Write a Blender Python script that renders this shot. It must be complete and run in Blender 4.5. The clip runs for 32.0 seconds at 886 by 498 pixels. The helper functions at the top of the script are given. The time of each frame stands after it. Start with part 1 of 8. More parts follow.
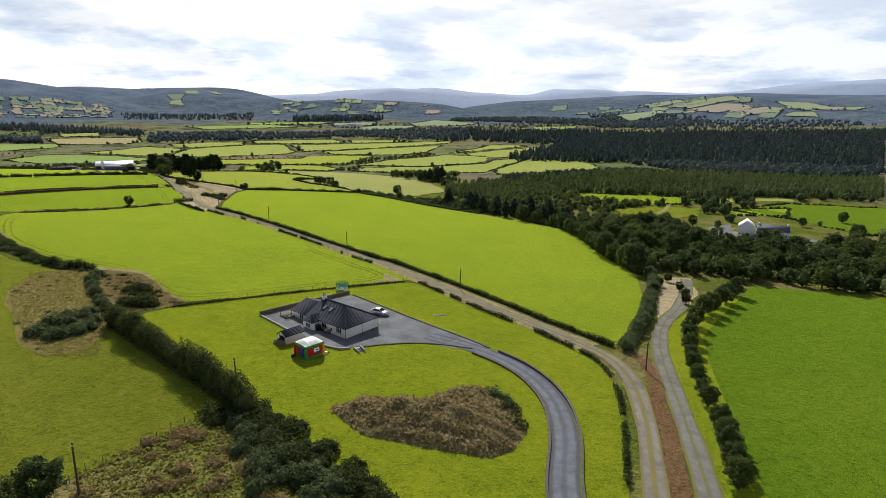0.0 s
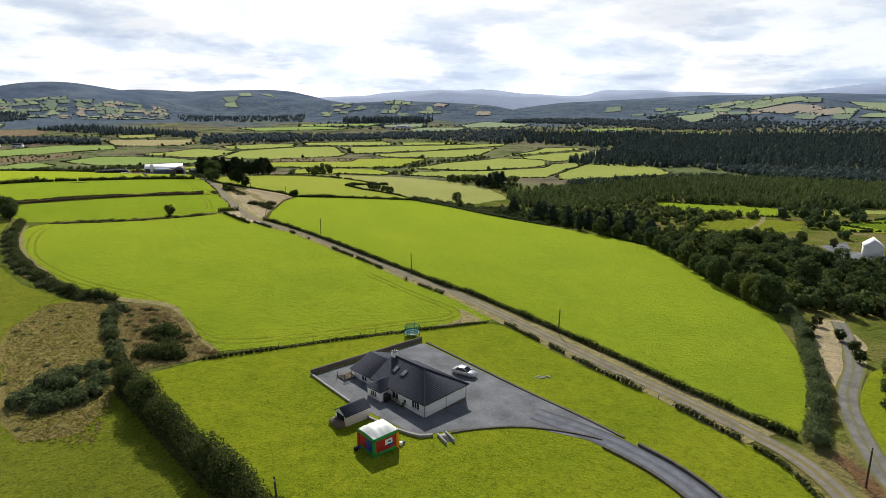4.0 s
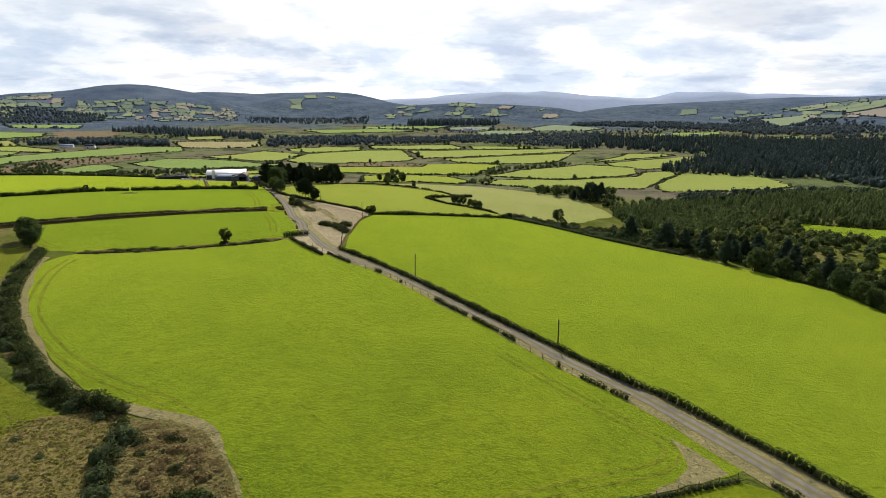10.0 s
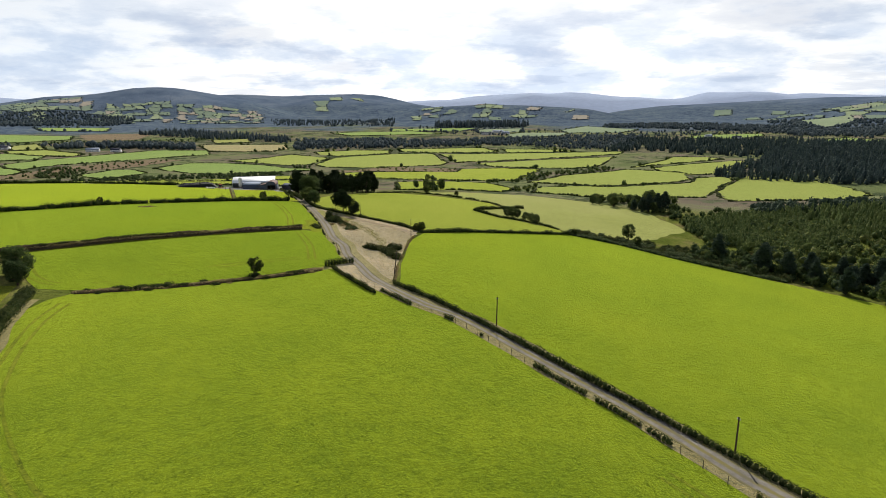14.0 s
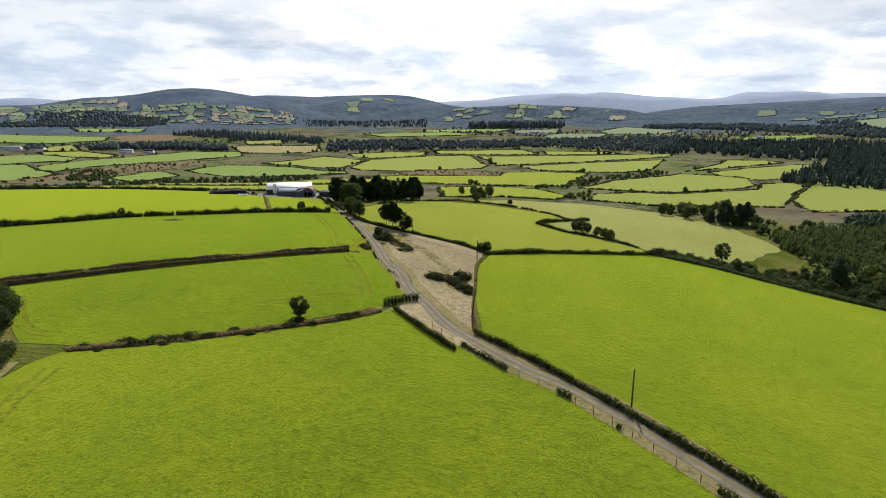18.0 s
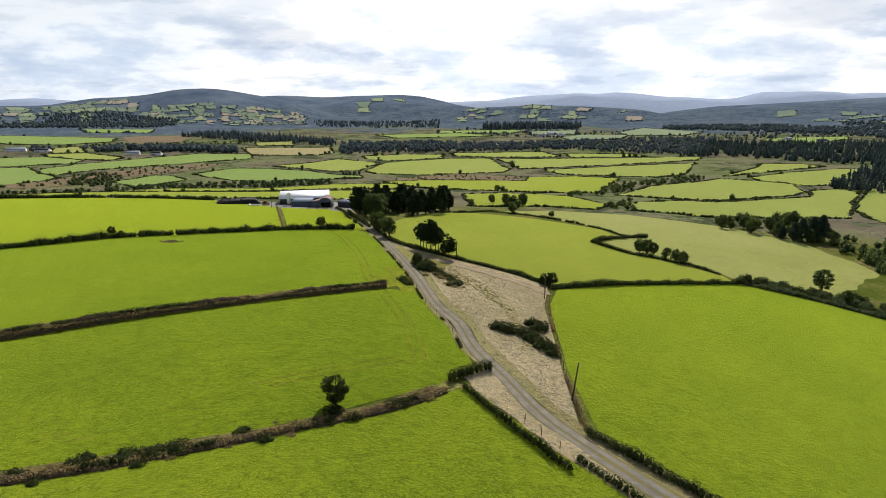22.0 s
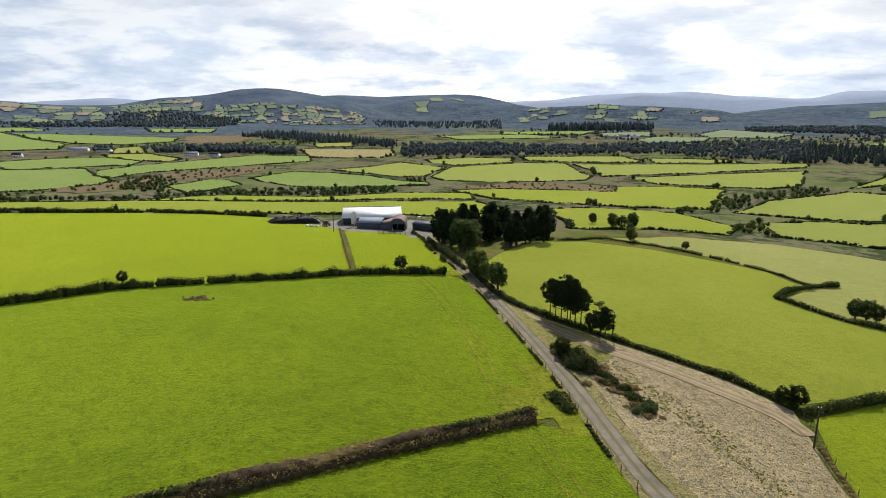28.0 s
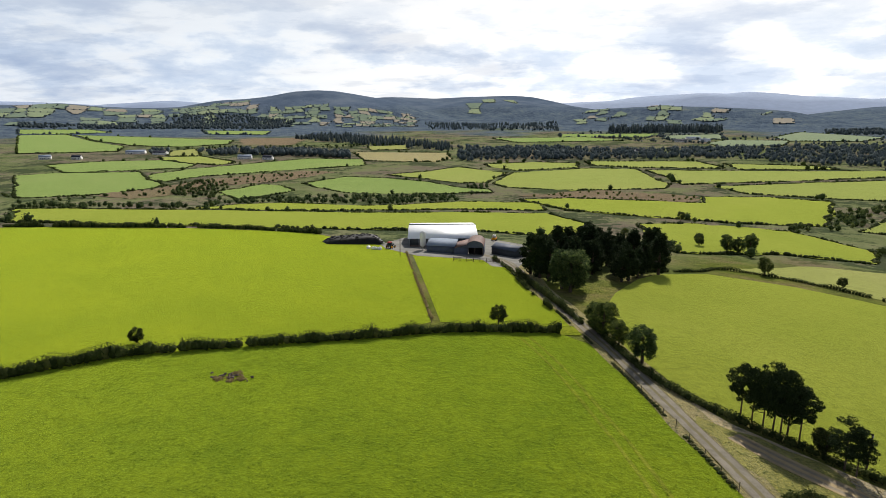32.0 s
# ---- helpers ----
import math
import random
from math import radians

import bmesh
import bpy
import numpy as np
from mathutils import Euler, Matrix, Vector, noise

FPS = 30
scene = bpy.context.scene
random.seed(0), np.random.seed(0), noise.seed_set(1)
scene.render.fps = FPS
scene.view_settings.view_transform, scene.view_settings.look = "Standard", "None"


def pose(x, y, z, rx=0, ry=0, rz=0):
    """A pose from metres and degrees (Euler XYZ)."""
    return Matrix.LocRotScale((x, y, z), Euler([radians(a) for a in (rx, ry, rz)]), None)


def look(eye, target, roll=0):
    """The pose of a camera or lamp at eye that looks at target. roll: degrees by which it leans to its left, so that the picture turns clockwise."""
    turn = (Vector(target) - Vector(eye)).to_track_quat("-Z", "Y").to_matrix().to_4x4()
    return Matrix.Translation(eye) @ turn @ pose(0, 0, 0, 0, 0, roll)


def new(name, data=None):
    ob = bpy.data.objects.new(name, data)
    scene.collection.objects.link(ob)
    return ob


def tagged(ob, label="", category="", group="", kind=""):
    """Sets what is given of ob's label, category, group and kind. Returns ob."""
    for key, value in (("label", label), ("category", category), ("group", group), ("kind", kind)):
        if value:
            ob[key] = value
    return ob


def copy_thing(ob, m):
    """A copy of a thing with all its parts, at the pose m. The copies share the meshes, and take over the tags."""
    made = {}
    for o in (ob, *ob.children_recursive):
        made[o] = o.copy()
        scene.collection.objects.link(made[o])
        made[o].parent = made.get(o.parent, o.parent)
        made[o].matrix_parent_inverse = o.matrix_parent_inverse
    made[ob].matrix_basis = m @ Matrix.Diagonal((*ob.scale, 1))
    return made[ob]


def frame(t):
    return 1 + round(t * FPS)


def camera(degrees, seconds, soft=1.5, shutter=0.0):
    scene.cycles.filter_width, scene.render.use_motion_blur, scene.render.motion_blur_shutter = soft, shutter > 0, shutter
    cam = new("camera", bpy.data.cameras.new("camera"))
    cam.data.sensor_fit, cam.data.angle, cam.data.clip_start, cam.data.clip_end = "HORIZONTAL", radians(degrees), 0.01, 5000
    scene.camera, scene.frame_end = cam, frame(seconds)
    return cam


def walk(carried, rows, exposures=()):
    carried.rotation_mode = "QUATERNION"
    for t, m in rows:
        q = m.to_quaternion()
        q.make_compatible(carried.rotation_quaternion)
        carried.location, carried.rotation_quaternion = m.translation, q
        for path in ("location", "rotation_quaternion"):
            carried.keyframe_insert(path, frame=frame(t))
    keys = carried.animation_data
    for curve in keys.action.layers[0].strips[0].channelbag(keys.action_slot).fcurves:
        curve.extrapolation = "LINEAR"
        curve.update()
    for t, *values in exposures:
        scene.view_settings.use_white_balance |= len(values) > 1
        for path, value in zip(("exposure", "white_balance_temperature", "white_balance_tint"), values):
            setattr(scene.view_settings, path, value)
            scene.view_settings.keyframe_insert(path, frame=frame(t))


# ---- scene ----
cam = camera(74.2, 32.0, soft=0.5)
PATH = [
    (0, (-10.341, 3.032, 46.583), (-9.724, 4.872, 46.102), 0.25),
    (0.5, (-10.122, 7.290, 46.472), (-9.507, 9.132, 45.991), 0.23),
    (1, (-9.989, 11.708, 46.354), (-9.395, 13.557, 45.873), 0.21),
    (1.5, (-9.977, 16.076, 46.206), (-9.430, 17.939, 45.726), 0.22),
    (2, (-10.007, 20.416, 46.048), (-9.488, 22.287, 45.569), 0.19),
    (2.5, (-10.047, 24.642, 45.887), (-9.544, 26.517, 45.408), 0.17),
    (3, (-10.063, 28.913, 45.747), (-9.574, 30.792, 45.269), 0.15),
    (3.5, (-10.129, 33.231, 45.631), (-9.651, 35.114, 45.154), 0.12),
    (5.5, (-10.835, 51.476, 45.349), (-10.378, 53.364, 44.874), 0.06),
    (6, (-11.153, 56.215, 45.277), (-10.702, 58.105, 44.803), 0.04),
    (6.5, (-11.557, 60.924, 45.175), (-11.127, 62.819, 44.701), 0.04),
    (7, (-12.069, 65.790, 45.065), (-11.669, 67.691, 44.592), 0.07),
    (7.5, (-12.724, 70.753, 44.941), (-12.348, 72.660, 44.469), 0.09),
    (8, (-13.565, 75.908, 44.831), (-13.206, 77.818, 44.358), 0.11),
    (8.5, (-14.520, 81.006, 44.724), (-14.177, 82.919, 44.251), 0.14),
    (9, (-15.619, 86.074, 44.633), (-15.295, 87.990, 44.161), 0.16),
    (9.5, (-16.714, 90.980, 44.561), (-16.408, 92.899, 44.090), 0.17),
    (10, (-17.876, 95.918, 44.504), (-17.594, 97.842, 44.035), 0.17),
    (10.5, (-19.044, 100.811, 44.455), (-18.784, 102.738, 43.986), 0.18),
    (11, (-20.211, 105.777, 44.431), (-19.966, 107.706, 43.962), 0.17),
    (11.5, (-21.348, 110.636, 44.416), (-21.113, 112.566, 43.948), 0.16),
    (12, (-22.530, 115.452, 44.420), (-22.305, 117.384, 43.953), 0.14),
    (12.5, (-23.707, 120.167, 44.441), (-23.486, 122.099, 43.974), 0.11),
    (13, (-24.819, 124.818, 44.473), (-24.603, 126.751, 44.007), 0.05),
    (13.5, (-25.865, 129.253, 44.499), (-25.654, 131.186, 44.033), -0.01),
    (14, (-26.942, 133.666, 44.516), (-26.735, 135.601, 44.052), -0.06),
    (14.5, (-28.072, 138.081, 44.506), (-27.868, 140.015, 44.042), -0.09),
    (16.5, (-33.193, 155.904, 44.409), (-33.031, 157.843, 43.946), -0.12),
    (17, (-34.478, 160.418, 44.388), (-34.328, 162.358, 43.926), -0.14),
    (17.5, (-35.659, 164.815, 44.352), (-35.529, 166.757, 43.890), -0.12),
    (18, (-36.868, 169.245, 44.318), (-36.755, 171.188, 43.856), -0.12),
    (18.5, (-38.104, 173.560, 44.298), (-38.003, 175.503, 43.836), -0.12),
    (19, (-39.391, 177.958, 44.321), (-39.295, 179.902, 43.859), -0.13),
    (19.5, (-40.627, 182.333, 44.367), (-40.534, 184.277, 43.906), -0.13),
    (20, (-41.967, 186.945, 44.420), (-41.877, 188.890, 43.959), -0.14),
    (20.5, (-43.307, 191.567, 44.443), (-43.219, 193.511, 43.983), -0.13),
    (21, (-44.635, 196.338, 44.463), (-44.547, 198.282, 44.002), -0.13),
    (21.5, (-45.910, 201.228, 44.496), (-45.824, 203.172, 44.035), -0.13),
    (22, (-47.242, 206.137, 44.538), (-47.158, 208.082, 44.077), -0.13),
    (22.5, (-48.544, 211.070, 44.576), (-48.459, 213.014, 44.115), -0.13),
    (23, (-49.884, 216.149, 44.624), (-49.799, 218.093, 44.162), -0.14),
    (23.5, (-51.177, 221.176, 44.648), (-51.092, 223.120, 44.186), -0.13),
    (24, (-52.469, 226.426, 44.676), (-52.390, 228.370, 44.214), -0.11),
    (24.5, (-53.731, 231.657, 44.695), (-53.675, 233.602, 44.232), -0.08),
    (25, (-55.055, 236.961, 44.725), (-55.031, 238.906, 44.263), -0.06),
    (25.5, (-56.364, 242.129, 44.762), (-56.360, 244.075, 44.300), -0.05),
    (26, (-57.797, 247.348, 44.822), (-57.828, 249.293, 44.360), -0.03),
    (26.5, (-59.322, 252.429, 44.890), (-59.381, 254.374, 44.428), -0.02),
    (28.5, (-66.005, 272.254, 45.208), (-66.114, 274.197, 44.747), -0.06),
    (29, (-67.832, 277.220, 45.254), (-67.960, 279.162, 44.794), -0.08),
    (29.5, (-69.651, 282.142, 45.261), (-69.788, 284.084, 44.802), -0.10),
    (30, (-71.494, 287.161, 45.256), (-71.640, 289.102, 44.797), -0.13),
    (30.5, (-73.395, 292.159, 45.234), (-73.559, 294.099, 44.776), -0.14),
    (31, (-75.460, 297.204, 45.220), (-75.673, 299.140, 44.763), -0.14),
    (31.5, (-77.552, 302.121, 45.198), (-77.792, 304.054, 44.742), -0.15),
    (32, (-79.782, 307.171, 45.183), (-80.038, 309.102, 44.727), -0.17),
]
walk(cam, [(t, look(eye, target, roll)) for t, eye, target, roll in PATH], [(0, 0.08), (10, 0.01), (20, 0.01), (26, 0.04), (31, -0.04), (32, -0.04)])

# ---- world, sun, exposure ----
SUN_AZ, SUN_EL = 11.0, 36.0          # degrees from +y towards +x, and above the horizon
world = bpy.data.worlds.new("sky")
scene.world = world
world.use_nodes = True


class Nodes:
    """A small helper to write node trees in short lines."""

    def __init__(self, tree):
        self.tree, self.nodes = tree, tree.nodes
        tree.nodes.clear()

    def add(self, kind, ins=None, **props):
        n = self.nodes.new(kind)
        for k, v in props.items():
            if k == "operation":
                n.operation = v
            elif k == "blend":
                n.blend_type = v
            elif k == "data":
                n.data_type = v
            elif k == "feature":
                n.feature = v
            elif k == "stops":
                while len(n.color_ramp.elements) < len(v):
                    n.color_ramp.elements.new(0.5)
                for e, (at, col) in zip(n.color_ramp.elements, v):
                    e.position, e.color = at, (*col, 1) if len(col) == 3 else col
        for k, v in (ins or {}).items():
            if isinstance(v, bpy.types.NodeSocket):
                self.tree.links.new(v, n.inputs[k])
            else:
                n.inputs[k].default_value = v
        return n

    def math(self, op, a, b=0.0, clamp=False):
        n = self.add("ShaderNodeMath", {0: a, 1: b}, operation=op)
        n.use_clamp = clamp
        return n.outputs[0]

    def ramp(self, fac, *stops):
        return self.add("ShaderNodeValToRGB", {0: fac}, stops=stops).outputs[0]

    def mix(self, fac, a, b, blend="MIX"):
        n = self.add("ShaderNodeMix", {0: fac, 6: a if isinstance(a, bpy.types.NodeSocket) else (*a, 1), 7: b if isinstance(b, bpy.types.NodeSocket) else (*b, 1)}, data="RGBA", blend=blend)
        return n.outputs[2]

    def noise(self, vec, scale, detail=3.0, rough=0.55):
        return self.add("ShaderNodeTexNoise", {"Vector": vec, "Scale": scale, "Detail": detail, "Roughness": rough}).outputs[0]


def build_world():
    n = Nodes(world.node_tree)
    co = n.add("ShaderNodeTexCoord").outputs["Generated"]
    sky = n.add("ShaderNodeTexSky")
    sky.sky_type, sky.sun_disc = "NISHITA", False
    sky.sun_elevation, sky.sun_rotation = radians(SUN_EL), radians(SUN_AZ)
    xyz = n.add("ShaderNodeSeparateXYZ", {0: co})
    up = n.math("MAXIMUM", xyz.outputs[2], 0.0)
    den = n.math("ADD", up, 0.13)
    flat = n.add("ShaderNodeCombineXYZ", {0: n.math("DIVIDE", xyz.outputs[0], den), 1: n.math("DIVIDE", xyz.outputs[1], den), 2: 0.0}).outputs[0]
    big = n.noise(flat, 0.55, 6.0, 0.55)
    fine = n.noise(n.add("ShaderNodeVectorMath", {0: flat, 1: (0.8, 1.0, 1.0)}, operation="MULTIPLY").outputs[0], 1.7, 8.0, 0.6)
    grey = n.math("ADD", n.math("MULTIPLY", big, 0.6), n.math("MULTIPLY", fine, 0.4))
    cloud = n.ramp(grey, (0.34, (0.76, 0.80, 0.88)), (0.41, (0.86, 0.89, 0.95)), (0.455, (0.95, 0.97, 1.0)), (0.48, (1.08, 1.08, 1.08)), (0.70, (1.2, 1.2, 1.18)))
    puff = n.noise(n.add("ShaderNodeVectorMath", {0: co, 1: (6.0, 6.0, 19.0)}, operation="MULTIPLY").outputs[0], 1.0, 9.0, 0.58)
    heap = n.ramp(puff, (0.38, (0.56, 0.66, 0.82)), (0.46, (0.72, 0.79, 0.90)), (0.51, (0.92, 0.95, 0.99)), (0.55, (1, 1, 1)))
    cloud = n.mix(n.ramp(up, (0.0, (0.85, 0.85, 0.85)), (0.09, (0.85, 0.85, 0.85)), (0.20, (0.1, 0.1, 0.1))), cloud, heap, "MULTIPLY")
    # the cloud is thin and glaring towards the sun, greyer and bluer away from it
    sun_way = n.add("ShaderNodeVectorMath", {0: co, 1: (math.sin(radians(SUN_AZ)), math.cos(radians(SUN_AZ)), 0.0)}, operation="DOT_PRODUCT").outputs["Value"]
    cloud = n.mix(1.0, cloud, n.ramp(sun_way, (0.55, (0.76, 0.81, 0.88)), (0.80, (0.84, 0.88, 0.93)), (0.93, (1.0, 1.0, 1.0)), (1.0, (1.1, 1.1, 1.1))), "MULTIPLY")
    cover = n.ramp(up, (0.0, (1, 1, 1)), (0.20, (0.9, 0.9, 0.9)), (0.42, (0.12, 0.12, 0.12)))
    blue = n.add("ShaderNodeBackground", {0: sky.outputs[0], 1: 0.05}).outputs[0]
    white = n.add("ShaderNodeBackground", {0: cloud, 1: CLOUD}).outputs[0]
    both = n.add("ShaderNodeMixShader", {0: cover, 1: blue, 2: white}).outputs[0]
    n.add("ShaderNodeOutputWorld", {0: both})


CLOUD = 1.0
build_world()
sun = new("sun", bpy.data.lights.new("sun", "SUN"))
sun.data.energy, sun.data.angle, sun.data.color = 4.9, radians(0.6), (1.0, 0.95, 0.86)
_a, _e = radians(SUN_AZ), radians(SUN_EL)
sun.matrix_world = look((math.sin(_a) * math.cos(_e) * 500, math.cos(_a) * math.cos(_e) * 500, math.sin(_e) * 500), (0, 0, 0))


# ---- materials ----
def material(name, build, rough=0.9, bump=0.0, bump_scale=1.0, spec=0.25):
    """build(n, co) returns colour, and optionally a height for the relief and a roughness."""
    m = bpy.data.materials.new(name)
    m.use_nodes = True
    n = Nodes(m.node_tree)
    co = n.add("ShaderNodeNewGeometry").outputs["Position"]
    got = build(n, co)
    colour, height = got if isinstance(got, tuple) else (got, None)
    ins = {"Base Color": colour, "Roughness": rough}
    if height is not None:
        ins["Normal"] = n.add("ShaderNodeBump", {"Height": height, "Strength": bump, "Distance": bump_scale}).outputs[0]
    b = n.add("ShaderNodeBsdfPrincipled", ins)
    b.inputs["Specular IOR Level"].default_value = spec
    n.add("ShaderNodeOutputMaterial", {0: b.outputs[0]})
    return m


def grass(name, low, high, dry, tuft=1.0, mottle=1.0, sheen=0.3):
    """Grass: broad drifts, patches of a few metres, and dark tufts a hand wide, their shade and highlights painted."""
    def build(n, co):
        a = n.noise(co, 0.045, 5.0, 0.65)
        b = n.noise(co, 0.30, 6.0, 0.75)
        c = n.math("ADD", n.math("MULTIPLY", n.noise(co, 1.7, 5.0, 0.85), 0.55), n.math("MULTIPLY", n.noise(co, 0.7, 4.0, 0.8), 0.45))
        mixed = n.math("ADD", n.math("MULTIPLY", a, 0.5), n.math("MULTIPLY", b, 0.5))
        col = n.ramp(mixed, (0.40, low), (0.60, high))
        col = n.mix(n.ramp(n.noise(co, 0.011, 3.0), (0.5, (0, 0, 0)), (0.72, (0.55, 0.55, 0.55))), col, dry)
        # dark specks paint the tufts' shadows, bright specks their highlights
        col = n.mix(n.ramp(c, (0.49, (0, 0, 0)), (0.58, (min(1, 0.95 * mottle),) * 3)), col, (low[0] * 0.30, low[1] * 0.40, low[2] * 0.4))
        col = n.mix(n.ramp(n.noise(co, 3.1, 4.0, 0.8), (0.50, (0, 0, 0)), (0.64, (min(1, 0.8 * mottle),) * 3)), col, (min(1, high[0] * 1.62), min(1, high[1] * 1.56), high[2] * 0.9))
        h = n.math("ADD", n.math("MULTIPLY", c, 0.6), n.math("MULTIPLY", b, 0.4))
        return col, h
    m = material(name, build, 1.0, 1.0 * tuft, 0.85)
    b = m.node_tree.nodes["Principled BSDF"]
    b.inputs["Specular IOR Level"].default_value = 0.0
    b.inputs["Sheen Weight"].default_value, b.inputs["Sheen Roughness"].default_value = sheen, 0.45
    b.inputs["Sheen Tint"].default_value = (min(1, high[0] * 3.7), min(1, high[1] * 3.7), high[2] * 4.0 + 0.03, 1)
    return m


M_FIELD = grass("pasture_grass", (0.066, 0.120, 0.007), (0.196, 0.243, 0.013), (0.244, 0.252, 0.017), mottle=1.0, sheen=1.0)
M_FARMF = grass("yellow_pasture_grass", (0.094, 0.150, 0.008), (0.228, 0.272, 0.014), (0.265, 0.278, 0.02), mottle=1.0, sheen=1.0)
M_LAWN = grass("lawn_grass", (0.104, 0.148, 0.009), (0.192, 0.222, 0.013), (0.23, 0.232, 0.02), tuft=0.7, mottle=0.7, sheen=0.5)
M_SHEEP = grass("grazed_grass", (0.150, 0.182, 0.020), (0.225, 0.248, 0.034), (0.265, 0.262, 0.05), tuft=0.7, mottle=0.8, sheen=0.7)
M_MOWN = grass("mown_grass", (0.215, 0.235, 0.062), (0.285, 0.295, 0.092), (0.33, 0.31, 0.13), tuft=0.4, mottle=0.55, sheen=0.3)
M_DARKF = grass("lush_grass", (0.080, 0.142, 0.009), (0.114, 0.176, 0.012), (0.145, 0.188, 0.018), mottle=0.75)
M_LUSH = grass("deep_pasture_grass", (0.062, 0.112, 0.006), (0.166, 0.216, 0.011), (0.21, 0.225, 0.014), mottle=1.0, sheen=0.95)
# both valley grasses: haze of the middle distance paled into the base colour
M_VALE = grass("valley_grass", (0.172, 0.202, 0.042), (0.236, 0.260, 0.064), (0.28, 0.27, 0.085), tuft=0.6, mottle=0.6, sheen=0.5)
M_VALEG = grass("valley_meadow", (0.145, 0.205, 0.050), (0.20, 0.255, 0.075), (0.26, 0.27, 0.11), tuft=0.6, mottle=0.6, sheen=0.4)
M_LUSHV = grass("bright_valley_grass", (0.165, 0.205, 0.026), (0.245, 0.275, 0.040), (0.27, 0.27, 0.06), tuft=0.6, mottle=0.6, sheen=0.5)
M_HEATH = grass("brown_heath", (0.135, 0.105, 0.065), (0.205, 0.155, 0.10), (0.15, 0.15, 0.06), tuft=1.2, mottle=0.9)
# hill fields: base colours paled and greyed to stand for distance haze
M_HILL = grass("hazy_hill_pasture", (0.165, 0.200, 0.115), (0.21, 0.245, 0.145), (0.24, 0.245, 0.17), tuft=0.4, mottle=0.5)
M_HILLDULL = grass("haze_dulled_hill_pasture", (0.115, 0.152, 0.105), (0.150, 0.185, 0.130), (0.18, 0.195, 0.14), tuft=0.4, mottle=0.5)
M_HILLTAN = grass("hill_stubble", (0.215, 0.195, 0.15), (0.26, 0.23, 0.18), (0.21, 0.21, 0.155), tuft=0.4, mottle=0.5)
M_MOUND = grass("mound_grass", (0.18, 0.145, 0.065), (0.34, 0.265, 0.14), (0.15, 0.16, 0.04), tuft=1.8)
M_ROUGH = grass("rough_grass", (0.094, 0.124, 0.011), (0.166, 0.184, 0.018), (0.24, 0.20, 0.045), tuft=1.4, sheen=0.6)
M_HAY = grass("dry_stubble", (0.31, 0.25, 0.125), (0.60, 0.475, 0.28), (0.24, 0.23, 0.08), tuft=1.4, mottle=0.9)
M_TUSS = grass("tussock_pasture", (0.175, 0.150, 0.040), (0.275, 0.225, 0.080), (0.32, 0.24, 0.11), tuft=1.8, mottle=0.5, sheen=0.5)
M_BRACKEN = grass("dead_bracken", (0.135, 0.125, 0.045), (0.24, 0.20, 0.085), (0.14, 0.15, 0.035), tuft=1.6)
M_TAN = grass("cut_corn", (0.30, 0.24, 0.11), (0.36, 0.29, 0.15), (0.30, 0.25, 0.12))
M_SOIL = grass("turned_soil", (0.15, 0.088, 0.046), (0.22, 0.138, 0.075), (0.20, 0.13, 0.065), tuft=1.5)


